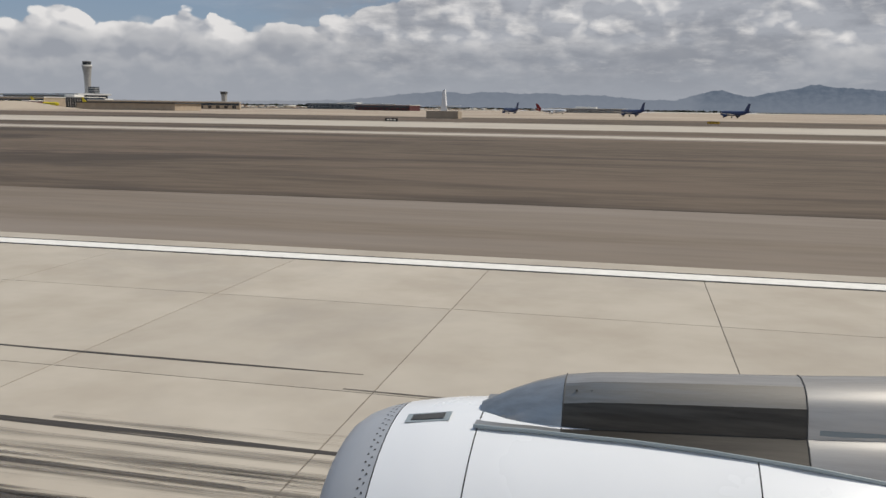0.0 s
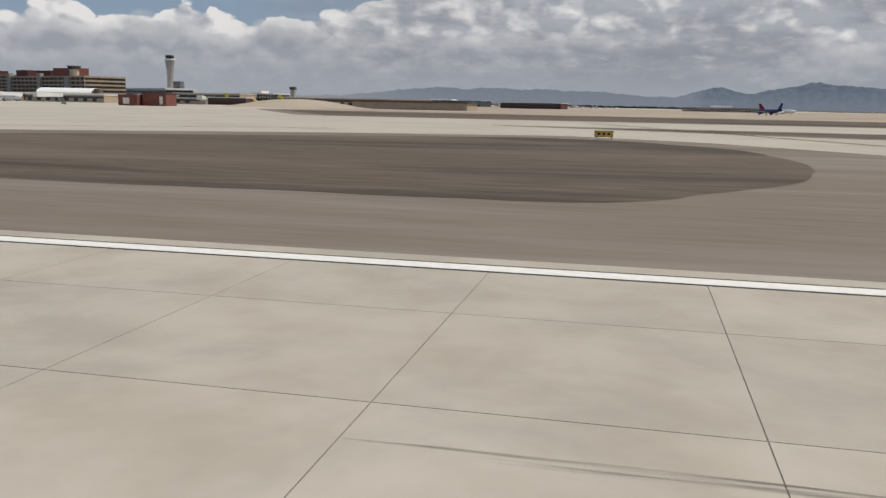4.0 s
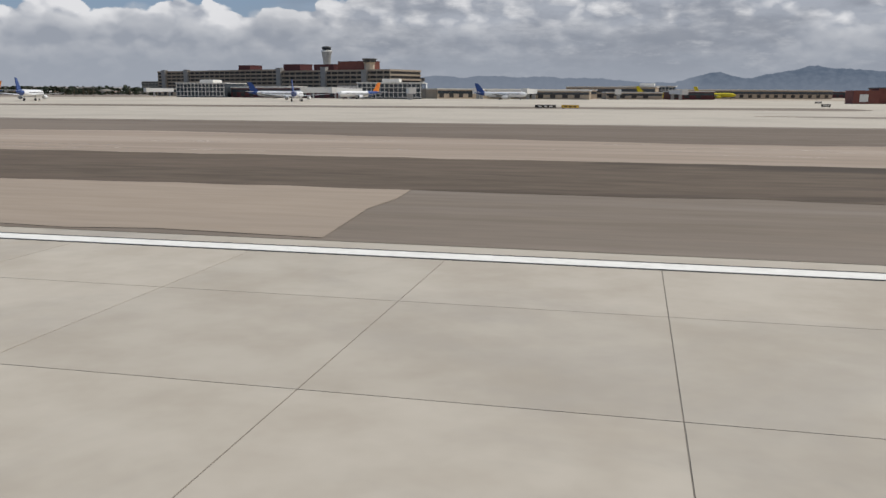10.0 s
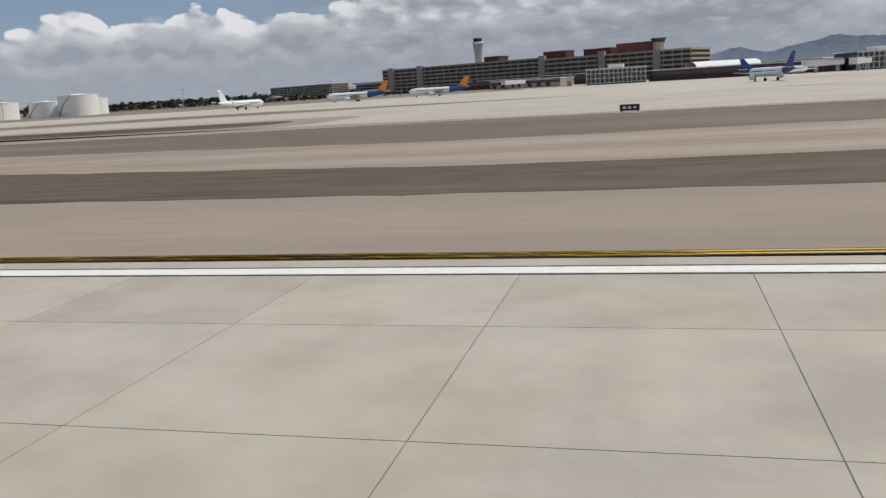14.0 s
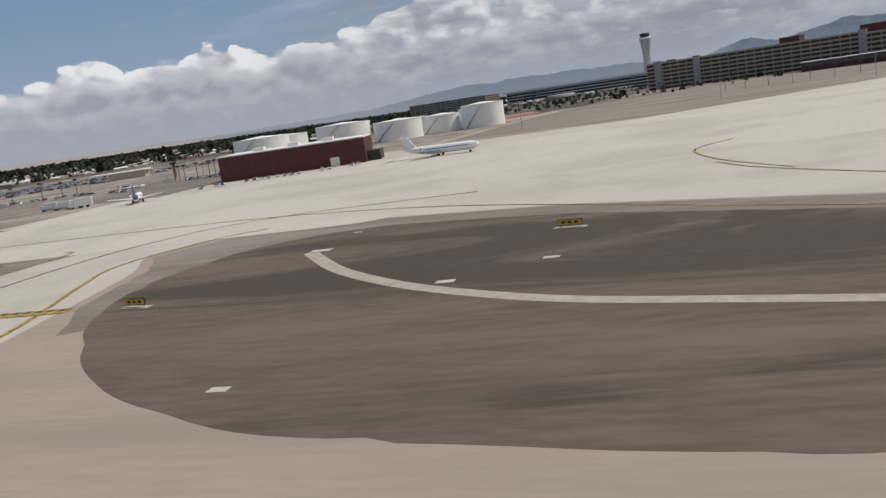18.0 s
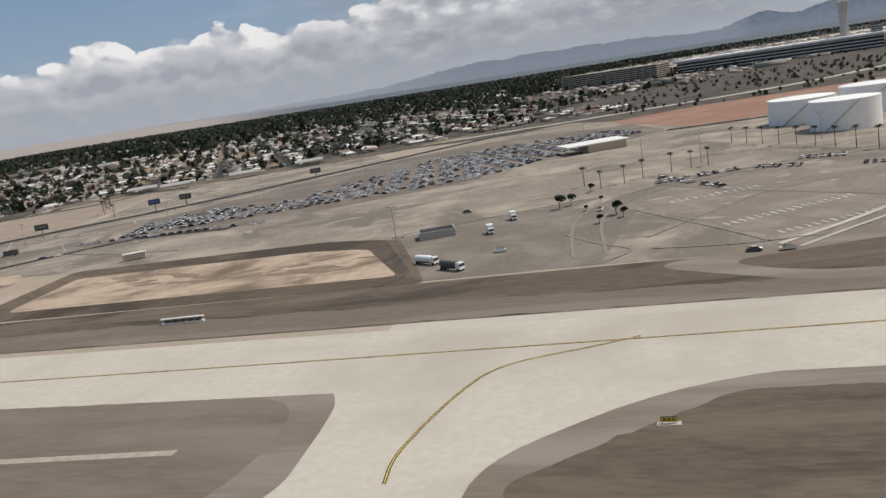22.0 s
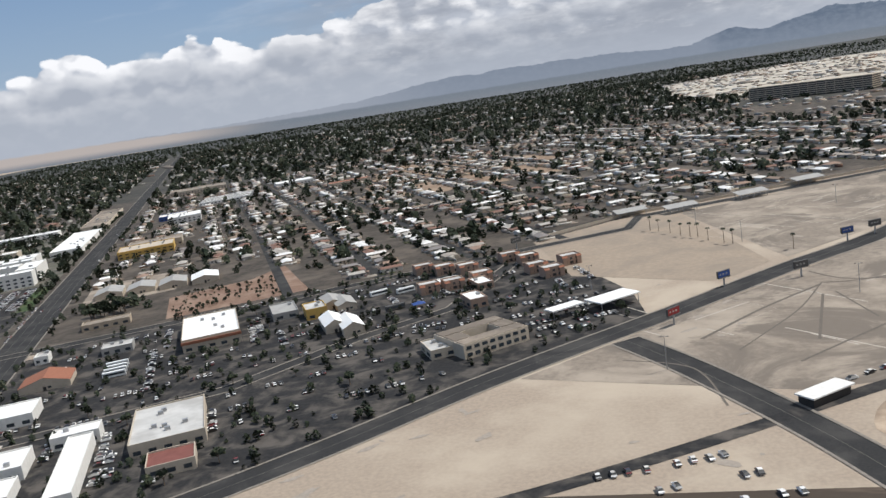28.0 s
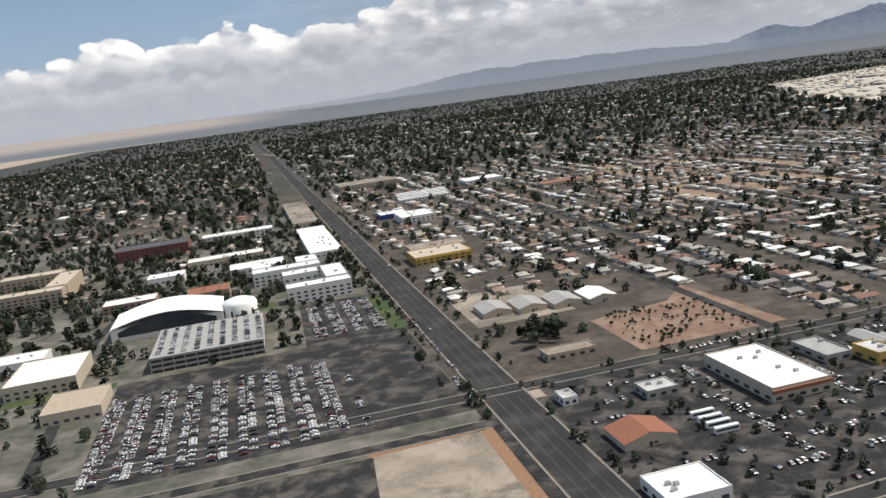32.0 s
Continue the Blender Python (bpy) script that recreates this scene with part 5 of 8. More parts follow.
# ---- terminal ----
def along(p, q):
    d = Vector(q) - Vector(p)
    return d.length, math.degrees(math.atan2(d.y, d.x))


def storeyed(name, label, category, p, q, depth, height, floors, wall=TAN_BAND, gap=DARK_VOID, base=0.0, posts=10.0):
    """A long block of storeys: parapet bands over a solid core whose dark colour gives the decks' shade, posts between.
    p to q is the front foot.
    """
    L, turn = along(p, q)
    t = thing(name, label, category, "", (p[0], p[1], 0), turn)
    step = (height - base) / floors
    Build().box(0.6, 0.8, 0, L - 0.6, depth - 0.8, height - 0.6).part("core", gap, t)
    for k in range(floors):
        z = base + step * k + step * 0.58
        Build().box(0, 0, z, L, depth, z + step * 0.42).part("parapet_band", wall, t)
    n = int(L / posts)
    for k in range(n + 1):
        x = min(k * L / n, L - 0.7)
        Build().box(x, 0.15, 0, x + 0.7, 0.78, height - step * 0.3).part("column", wall, t)
    return t


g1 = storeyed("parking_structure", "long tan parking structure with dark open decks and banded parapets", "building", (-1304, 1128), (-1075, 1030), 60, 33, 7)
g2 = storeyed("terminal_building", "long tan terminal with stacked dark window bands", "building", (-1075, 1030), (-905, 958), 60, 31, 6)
L1, T1 = along((-1304, 1128), (-905, 958))
for k in (16, 66, 252, 330, 396):
    x, y = -1304 + math.cos(radians(T1)) * k, 1128 + math.sin(radians(T1)) * k
    s = thing("stair_tower", "plain grey concrete stair tower against the structure", "building", "stair towers", (x, y, 0), T1)
    Build().box(-4, -2.5, 0, 4, 3, 34 if k < 390 else 30).part("shaft", TOWER_GREY, s)
    Build().box(-4.3, -2.8, 34 if k < 390 else 30, 4.3, 3.3, 34.6 if k < 390 else 30.6).part("coping", TOWER_GREY, s)
for k, w, h0, h1, m in ((172, 22, 33, 39, BRICK_RED), (262, 30, 31, 39, BRICK_RED), (318, 34, 31, 38, BRICK_RED), (366, 48, 31, 41, RUST_WALL)):
    x, y = -1304 + math.cos(radians(T1)) * k, 1128 + math.sin(radians(T1)) * k
    s = thing("roof_penthouse", "dark red plant room on the terminal roof", "building", "roof plant rooms", (x, y, h0 - 0.6), T1)
    Build().box(-w / 2, 12, 0, w / 2, 34, h1 - h0 + 0.6).part("wall", m, s)
    Build().box(-w / 2 - 0.3, 11.7, h1 - h0 + 0.6, w / 2 + 0.3, 34.3, h1 - h0 + 1.1).part("coping", BRICK_RED, s)
s = thing("old_control_tower", "short beige control tower with a dark glass cab on the terminal", "tower", "", (-938, 985, 0), T1)
Build().lathe([(6, 0), (6, 38), (7.5, 39.5)], 8).part("shaft", BEIGE_WALL, s)
Build().lathe([(7.2, 39.5), (8.4, 43)], 8).part("cab_glass", GLASS_DARK, s)
Build().lathe([(9, 43), (9, 44)], 8).part("roof", DARK_STEEL, s)
# tall control tower
s = thing("control_tower", "tall grey control tower with a flared head and dark cab", "tower", "", (-1318, 1866, 0))
Build().lathe([(9.5, 0), (8.0, 30), (7.6, 55), (8.4, 72), (10.5, 88), (11.5, 94)], 20).part("shaft", TOWER_GREY, s, smooth=True)
Build().lathe([(12.0, 94), (12.4, 96), (11.5, 98)], 20).part("gallery", WHITE_WALL, s)
Build().lathe([(9.2, 98), (10.4, 104)], 16).part("cab_glass", GLASS_DARK, s)
Build().lathe([(11, 104), (10, 106), (4, 107)], 16).part("roof", DARK_STEEL, s)
s = thing("ramp_tower", "slim grey ramp tower with a dark top", "tower", "", (-1230, 2403, 0))
Build().box(-6, -6, 0, 6, 6, 38).part("shaft", TOWER_GREY, s)
Build().box(-8, -8, 38, 8, 8, 46).part("cab", DARK_STEEL, s)
s = thing("office_tower", "narrow grey glass tower block beside the control tower", "building", "", (-1270, 1820, 0))
Build().box(-9, -9, 0, 9, 9, 44).part("body", GLASS_DARK, s)
for k in range(10):
    Build().box(-9.2, -9.2, k * 4.4, 9.2, 9.2, k * 4.4 + 1.2).part("floor_band", TOWER_GREY, s)


def concourse(p, q, depth, height, kind_, label):
    L, turn = along(p, q)
    t = thing("concourse", label, "building", "concourses", (p[0], p[1], 0), turn)
    if kind_ == "glass":
        Build().box(0, 0, 0, L, depth, height).part("glass_hall", GLASS_DARK, t)
        for k in range(int(L / 3.2) + 1):
            Build().box(k * 3.2, -0.25, 1, k * 3.2 + 0.35, -0.02, height).part("mullion", WHITE_WALL, t)
        for z in (1, height * 0.4, height * 0.7, height - 0.5):
            Build().box(-0.3, -0.35, z, L + 0.3, -0.26, z + 0.35).part("transom", WHITE_WALL, t)
        Build().box(-0.8, -0.8, height, L + 0.8, depth + 0.8, height + 0.6).part("roof", WHITE_WALL, t)
        Build().box(L * 0.35, depth * 0.3, height + 0.6, L * 0.62, depth * 0.7, height + 3.2).part("roof_light", WHITE_WALL, t)
    elif kind_ == "tent":
        b, n = Build(), 12
        for i in range(n):
            a0, a1 = math.pi * i / n, math.pi * (i + 1) / n
            y0, y1 = depth / 2 - math.cos(a0) * depth / 2, depth / 2 - math.cos(a1) * depth / 2
            b.add([(0, y0, height * 0.55 + math.sin(a0) * height * 0.5), (L, y0, height * 0.55 + math.sin(a0) * height * 0.5), (L, y1, height * 0.55 + math.sin(a1) * height * 0.5), (0, y1, height * 0.55 + math.sin(a1) * height * 0.5)], [(0, 1, 2, 3)])
        b.part("vault_roof", TANK_WHITE, t, smooth=True)
        Build().box(0.5, 0.5, 0, L - 0.5, depth - 0.5, height * 0.56).part("hall", DARK_VOID, t)
    else:
        Build().box(0, 0, 0, L, depth, height).part("wall", BRICK_RED if kind_ == "red" else TAN_BAND, t)
        Build().box(0.4, -0.1, height * 0.55, L - 0.4, 0.1, height * 0.86).part("window_band", GLASS_DARK, t)
        Build().box(-0.5, -0.5, height, L + 0.5, depth + 0.5, height + 0.8).part("roof", WHITE_WALL, t)
        for k in range(int(L / 9)):
            Build().box(k * 9 + 2, -0.12, 1, k * 9 + 6, 0.1, 4).part("service_door", DARK_VOID, t)
    return t


for p, q, d, h, k, lab in (
    ((-1060, 905), (-990, 860), 24, 10, "red", "low dark red wing of the terminal"),
    ((-1085, 760), (-1020, 735), 26, 7, "white", "low white concourse wing with a flat roof"),
    ((-990, 632), (-948, 632), 40, 11, "glass", "concourse hall with a white grid of glazing"),
    ((-942, 700), (-868, 672), 30, 8, "tent", "concourse wing under a white vaulted roof"),
    ((-775, 640), (-660, 760), 24, 7, "white", "long low gate pier with a white roof"),
    ((-1150, 930), (-1062, 905), 26, 9, "red", "low dark red wing before the parking structure"),
    ((-946, 640), (-826, 600), 26, 7.5, "red", "low dark red gate pier between glazed halls"),
    ((-590, 836), (-440, 900), 26, 8, "white", "long low pier with a white roof and dark doors"),
    ((-903, 865), (-842, 882), 40, 14, "tent", "concourse under a white vaulted fabric roof"),
    ((-866, 672), (-828, 655), 30, 9, "red", "low dark red gate wing"),
    ((-820, 583), (-775, 590), 40, 11, "glass", "concourse end with a white grid of glazing"),
    ((-736, 640), (-660, 640), 22, 6, "white", "low white gate wing with dark doors"),
    ((-690, 800), (-610, 790), 30, 10, "white", "low white concourse with a flat roof"),
    ((-650, 700), (-606, 706), 30, 5, "white", "low white gate building with dark doors"),
    ((-600, 706), (-566, 712), 26, 6, "red", "low dark red gate building"),
    ((-642, 832), (-592, 828), 38, 11, "glass", "far concourse hall with a white grid of glazing"),
    ((-1180, 1500), (-900, 1410), 60, 11, "glass", "far white concourse with a long flat roof"),
    ((-760, 1900), (-560, 1850), 60, 12, "glass", "distant pale concourse building with a flat roof"),
    ((-420, 1250), (-330, 1236), 40, 8, "red", "distant dark red cargo building"),
    ((-150, 1500), (-20, 1488), 40, 7, "glass", "distant low white hangar row"),
):
    concourse(p, q, d, h, k, lab)


def jet_bridge(x, y, turn, L=24):
    t = thing("jet_bridge", "white passenger boarding bridge on steel legs", "bridge", "boarding bridges", (x, y, 0), turn)
    Build().box(0, -1.5, 4.2, L * 0.5, 1.5, 7.2).part("inner_tunnel", VAN_WHITE, t)
    Build().box(L * 0.5, -1.8, 4.0, L, 1.8, 7.5).part("outer_tunnel", VAN_WHITE, t)
    Build().box(L, -2.4, 3.8, L + 4, 2.4, 7.8).part("cab", WHITE_WALL, t)
    for k in (0.15, 0.8):
        Build().box(L * k - 0.4, -1.2, 0, L * k + 0.4, 1.2, 4.1).part("leg", STEEL, t)
    return t


for x, y, turn in ((-1050, 730, -120), (-1010, 700, -80), (-965, 690, -110), (-935, 690, -60), (-900, 672, -100), (-830, 575, -150), (-815, 575, -120), (-775, 555, -70), (-740, 640, -90), (-700, 640, -100), (-640, 690, -90), (-600, 700, -70)):
    jet_bridge(x, y, turn)

airliner(-1352, 330, 172, 34, 28, tail=PLANE_WHITE, rear=True, ttail=True, label="white rear-engined airliner standing on the apron")
airliner(-1486, 297, 300, 25, 21, tail=BLUE_PAINT, rear=True, ttail=True, name="regional_jet", label="small white regional jet with a blue rear, parked", wing_mat=PLANE_WHITE)
airliner(-1141, 414, -100, 36, 32, tail=PLANE_WHITE, rear=True, ttail=True, label="white rear-engined airliner facing the runway")
airliner(-1128, 472, 8, 37, 34, tail=BLUE_PAINT, belly=True, label="white and blue airliner with an orange sun on its tail")
airliner(-1086, 500, 12, 37, 34, tail=BLUE_PAINT, belly=True, label="blue and white airliner with an orange tail behind another")
airliner(-792, 408, -75, 34, 32, tail=BLUE_PAINT, label="white airliner with a blue tail crossing the apron", wing_mat=PLANE_WHITE)
airliner(-905, 360, -70, 34, 32, tail=BLUE_PAINT, label="white and blue airliner facing the runway", wing_mat=PLANE_WHITE)
airliner(-852, 560, 185, 40, 32, tail=BLUE_PAINT, rear=True, label="white airliner with a blue nose at its gate")
airliner(-812, 520, 60, 37, 34, tail=BLUE_PAINT, belly=True, label="blue airliner with an orange tail at its gate")
airliner(-700, 590, 178, 37, 34, tail=BLUE_PAINT, label="white airliner with a blue tail at a gate")
airliner(-590, 788, 176, 37, 34, body=YELLOW_BODY, tail=YELLOW_BODY, label="bright yellow airliner parked at a gate")
airliner(-540, 800, 170, 37, 34, body=YELLOW_BODY, tail=YELLOW_BODY, label="yellow airliner parked behind another")
airliner(-10, 700, -60, 36, 34, body=NAVY, tail=NAVY, label="dark blue airliner taxiing towards the runway", wing_mat=PLANE_WHITE)
airliner(66, 700, -60, 36, 34, body=NAVY, tail=NAVY, label="dark blue airliner with pale wings taxiing", wing_mat=PLANE_WHITE)
airliner(-120, 800, -60, 35, 34, body=NAVY, tail=NAVY, label="distant dark blue airliner on the taxiway", wing_mat=PLANE_WHITE)
airliner(220, 560, 180, 36, 34, tail=BLUE_PAINT, label="white airliner far along the taxiway")
airliner(-70, 900, 160, 36, 34, tail=RED_PAINT, label="distant white airliner with a red tail")

s = thing("training_mock_up", "white tail-shaped fire training mock-up on a low brick wall", "mock-up", "", (-79, 362, 0))
Build().box(-7, -4, 0, 7, 4, 3.2).part("low_wall", TAN_BAND, s)
for k in (-1, 1):
    Build().add([(k * 0.8, -1.6, 5.0), (k * 7.2, -0.4, 5.5), (k * 7.2, 0.9, 5.5), (k * 0.8, 1.6, 5.0), (k * 0.8, -1.6, 5.4), (k * 7.2, -0.4, 5.65), (k * 7.2, 0.9, 5.65), (k * 0.8, 1.6, 5.4)], [(3, 2, 1, 0), (4, 5, 6, 7), (0, 1, 5, 4), (1, 2, 6, 5), (2, 3, 7, 6), (3, 0, 4, 7)]).part("stabiliser", PLANE_WHITE, s)
Build().add([(-1.3, -1.6, 3.2), (1.3, -1.6, 3.2), (1.3, 1.6, 3.2), (-1.3, 1.6, 3.2), (-0.4, -1, 12.4), (0.4, -1, 12.4), (0.4, 1, 12.4), (-0.4, 1, 12.4)], [(3, 2, 1, 0), (4, 5, 6, 7), (0, 1, 5, 4), (1, 2, 6, 5), (2, 3, 7, 6), (3, 0, 4, 7)]).part("fin", PLANE_WHITE, s)

s = thing("brick_service_building", "low brown brick service building with white doors", "building", "", (-508, 455, 0), 5)
Build().box(-15, 0, 0, -3, 12, 6.5).part("wall", RUST_WALL, s)
Build().box(-2, 4, 0, 13, 18, 7.5).part("wall", RUST_WALL, s)
Build().box(-12, -0.2, 1, -8, 0, 4.6).part("door", WHITE_WALL, s)
Build().box(9, 3.8, 1, 11, 4, 5.6).part("door", WHITE_WALL, s)
Build().box(-2.4, 3.6, 7.5, 13.4, 18.4, 8).part("roof", DARK_STEEL, s)
s = thing("hangar", "long low brown hangar behind a soil mound", "building", "", (-400, 585, 0))
Build().box(-22, 0, 0, 62, 40, 5.0).part("wall", TAN_BAND, s)
Build().box(-23, -1, 5.0, 63, 41, 5.7).part("roof", DARK_STEEL, s)
b, MOUND = Build(), []
for i in range(16):
    a0, a1 = i / 16, (i + 1) / 16
    def pr(k):
        return (-492 + 96 * k, 520, 0), (-492 + 96 * k, 545, 5.8 * math.sin(math.pi * min(1, k * 1.1)) ** 0.6 if 0 < k < 0.91 else 0), (-492 + 96 * k, 575, 0)
    q0, q1 = pr(a0), pr(a1)
    MOUND.append((q0, q1))
rows_m = [q[0] for q in MOUND] + [MOUND[-1][1]]
b.add([p for r_ in rows_m for p in r_], [(3 * k + j, 3 * k + 3 + j, 3 * k + 4 + j, 3 * k + 1 + j) for k in range(len(rows_m) - 1) for j in (0, 1)])
tagged(b.part("soil_mound", DESERT, smooth=True), "long bare mound of pale soil on the airfield", "mound")

# ---- fuel farm and maroon shed ----
for x, y, r, h in ((-1556, 577, 20, 15), (-1541, 517, 18.5, 16), (-1512, 592, 20, 17), (-1472, 600, 18, 14), (-1448, 634, 15, 13), (-1427, 664, 14, 14), (-1414, 630, 16, 17)):
    s = thing("fuel_tank", "large white cylindrical fuel storage tank", "tank", "fuel tanks", (x, y, 0))
    Build().lathe([(r, 0), (r, h)], 40, cap=False).part("shell", TANK_WHITE, s, smooth=True)
    Build().lathe([(r + 0.15, h - 0.3), (r + 0.15, h + 0.2)], 40, cap=False).part("rim", TANK_WHITE, s)
    Build().lathe([(r, h), (0.3, h + 1.3)], 40, cap=False).part("roof", TANK_WHITE, s)
    b = Build()
    for k in range(14):
        a0, a1 = 4.0 + k * 0.07, 4.0 + (k + 1) * 0.07
        z0, z1 = h * k / 14, h * (k + 1) / 14
        b.add([(math.cos(a0) * (r + q), math.sin(a0) * (r + q), z0 + u) for q in (0.05, 0.9) for u in (0, 0.25)] + [(math.cos(a1) * (r + q), math.sin(a1) * (r + q), z1 + u) for q in (0.05, 0.9) for u in (0, 0.25)], [(0, 2, 6, 4), (1, 5, 7, 3), (2, 3, 7, 6)])
    tagged(b.part("spiral_stair", STEEL, s), kind="stuff")
s = thing("maroon_shed", "long maroon metal-clad cargo shed with a white roof", "building", "", (-1474, 341, 0), 14)
Build().box(0, 0, 0, 66, 34, 11).part("wall", BRICK_RED, s)
Build().box(-0.3, -0.3, 11, 66.3, 34.3, 11.5).part("roof", WHITE_WALL, s)
Build().box(50, -0.25, 0, 54, 0, 4).part("door", WHITE_WALL, s)
for k in range(3):
    Build().box(14 + 16 * k, 10, 11.5, 19 + 16 * k, 15, 13).part("roof_unit", WHITE_WALL, s)
Build().box(66.4, 6, 0, 72, 24, 4.5).part("loading_dock", DARK_VOID, s)
for x, y, w, d in ((-1500, 470, 26, 20), (-1470, 455, 30, 18)):
    s = thing("canopy", "flat white canopy roof on steel posts", "canopy", "flat canopies", (x, y, 0), 15)
    Build().box(-w / 2, -d / 2, 5, w / 2, d / 2, 5.6).part("roof", WHITE_WALL, s)
    for sx in (-1, 1):
        for sy in (-1, 1):
            Build().lathe([(0.2, 0), (0.2, 5)], 6, centre=(sx * (w / 2 - 1), sy * (d / 2 - 1), 0)).part("post", STEEL, s)
for x, y, turn in ((-1518, 298, 10), (-1526, 300, 12), (-1535, 303, 14)):
    box_truck(x, y, turn)

# ---- open ground and lots past the runway ----
patch("dirt_road_band", DIRT, 0.004, [(-1490, 232), (-1560, 236), (-1610, 238), (-1705, 236), (-1880, 230), (-2300, 226), (-2300, 190), (-1700, 194), (-1600, 194), (-1508, 192)], "dark compacted dirt band along the taxiway", "ground")
patch("dirt_verge", DIRT_MID, 0.008, ragged([(-1508, 193), (-1600, 195), (-1700, 195), (-2300, 191), (-2300, 207), (-1880, 211), (-1770, 213), (-1690, 212), (-1640, 210), (-1560, 206)], 0.6, 4), "mid-brown graded verge beside the taxiway", "ground")
patch("island_soil", SHOULDER, 0.012, rounded([(-1500, 196), (-1600, 205), (-1640, 232), (-1560, 262), (-1496, 236)], 14), "asphalt round an oval soil island", "ground")
patch("island_soil", DIRT, 0.020, rounded([(-1512, 206), (-1600, 214), (-1620, 230), (-1560, 248), (-1508, 228)], 12), "dark soil island at the apron corner", "ground")
patch("old_lot", OLD_LOT, -0.02, [(-1480, 236), (-1700, 240), (-1745, 310), (-1980, 318), (-2060, 300), (-2170, 330), (-1975, 540), (-1870, 690), (-1740, 860), (-1600, 700), (-1480, 420)], "worn pale lots of gravel and old asphalt", "ground")
patch("pad", PAD, 0.0085, [(-1708, 238), (-1652, 240), (-1645, 330), (-1690, 350), (-1744, 314)], "grey asphalt tanker pad", "pad")
patch("staff_lot", PAD, 0.0095, [(-1480, 300), (-1560, 318), (-1600, 300), (-1560, 380), (-1590, 440), (-1480, 400)], "grey asphalt lot beside the fuel farm", "lot")
LOT_BROWN = material("brown_worn_asphalt", (0.215, 0.178, 0.148), (0.175, 0.146, 0.121), 0.4, 0.95, third=(0.255, 0.215, 0.18), big=0.05)
patch("tan_lot", LOT_BROWN, 0.0125, ragged([(-1643, 322), (-1615, 275), (-1603, 254), (-1578, 274), (-1556, 296), (-1540, 311), (-1541, 345), (-1556, 385), (-1600, 398), (-1631, 382), (-1655, 363)], 0.3), "brown worn asphalt lot with painted bays", "lot")
patch("fuel_farm_ground", OLD_LOT, 0.004, [(-1600, 440), (-1410, 420), (-1385, 690), (-1560, 640), (-1620, 540)], "pale gravel ground of the fuel farm", "ground")
patch("red_soil", material("red_soil", (0.28, 0.15, 0.10), (0.23, 0.125, 0.085), 0.3, 0.95, third=(0.30, 0.19, 0.14), big=0.02), 0.0, [(-1620, 640), (-1500, 690), (-1380, 740), (-1420, 900), (-1600, 860), (-1700, 800)], "reddish bare soil beyond the tanks", "ground")
patch("bank_ground", DIRT_LIGHT, 0.004, [(-1000, 480), (-1280, 420), (-1400, 420), (-1380, 700), (-1310, 1120), (-1100, 900)], "brown ground between tanks and terminal", "ground")
patch("main_car_park", material("car_park_asphalt", (0.165, 0.138, 0.112), (0.13, 0.108, 0.088), 0.5, 0.95, third=(0.215, 0.18, 0.147), big=0.03), 0.012, [(-1969, 477), (-1938, 398), (-1865, 400), (-1755, 470), (-1730, 540), (-1690, 600), (-1640, 640), (-1670, 740), (-1760, 770), (-1865, 700)], "large grey asphalt car park", "lot")
SAND = material("pale_sand", (0.46, 0.36, 0.265), (0.36, 0.275, 0.20), 0.2, 0.95, third=(0.15, 0.108, 0.076), big=0.03, bump=0.3)
# shallow basin with banks round it
outer = rounded([(-1884, 232), (-1896, 312), (-1770, 322), (-1738, 312), (-1704, 236)], 6, 4)
mid, inner = [], []
cx, cy = -1800, 272
for x, y in outer:
    mid.append((x + (cx - x) * 0.06, y + (cy - y) * 0.14))
    inner.append((x + (cx - x) * 0.14, y + (cy - y) * 0.34))
b, n = Build(), len(outer)
for ring, z0, nxt, z1, m in ((outer, -0.02, mid, 1.7, 0), (mid, 1.7, inner, 0.1, 0)):
    b.add([(x, y, z0) for x, y in ring] + [(x, y, z1) for x, y in nxt], [(i, (i + 1) % n, n + (i + 1) % n, n + i) for i in range(n)], m)
b.add([(x, y, 0.1) for x, y in inner], [tuple(range(n))], 1)
tagged(b.part("drainage_basin", [DIRT, SAND]), "drainage basin with dark earth banks and pale sand floor", "basin", kind="structure")
patch("sand_waste", SAND, 0.006, rounded([(-1908, 240), (-1950, 234), (-1990, 236), (-2024, 246), (-2050, 262), (-2044, 284), (-2016, 312), (-1996, 330), (-1962, 318), (-1936, 326), (-1918, 300), (-1926, 270)], 9, 3), "pale churned sand beside the basin", "ground")
patch("vacant_lot", material("vacant_soil", (0.325, 0.26, 0.195), (0.275, 0.22, 0.168), 0.3, 0.95, third=(0.25, 0.205, 0.16), big=0.03), 0.006, [(-2206, 632), (-2137, 700), (-2095, 690), (-2050, 500), (-2080, 463), (-2165, 508)], "bare tan vacant lot", "ground")
patch("worn_lot", OLD_LOT, 0.004, [(-2095, 690), (-1925, 792), (-1880, 700), (-1985, 560), (-2040, 505)], "worn pale lot with faint bay marks", "ground")
b = Build()
random.seed(5)
for k in range(60):
    x, y = random.choice([(random.uniform(-2090, -1930), random.uniform(560, 740)), (random.uniform(-2120, -1900), random.uniform(330, 480)), (random.uniform(-1640, -1560), random.uniform(280, 400))])
    a = random.choice((0.75, 2.3)) + random.gauss(0, 0.05)
    n = random.uniform(15, 60)
    strip_mesh(b, [(x, y), (x + n * math.cos(a), y + n * math.sin(a))], random.uniform(0.2, 0.9), 0.012)
tagged(b.part("old_bay_lines", material("faded_line", (0.46, 0.41, 0.35), (0.36, 0.32, 0.27), 1.0, 0.95)), "faded pale lines on the worn lots", "marking", kind="stuff")


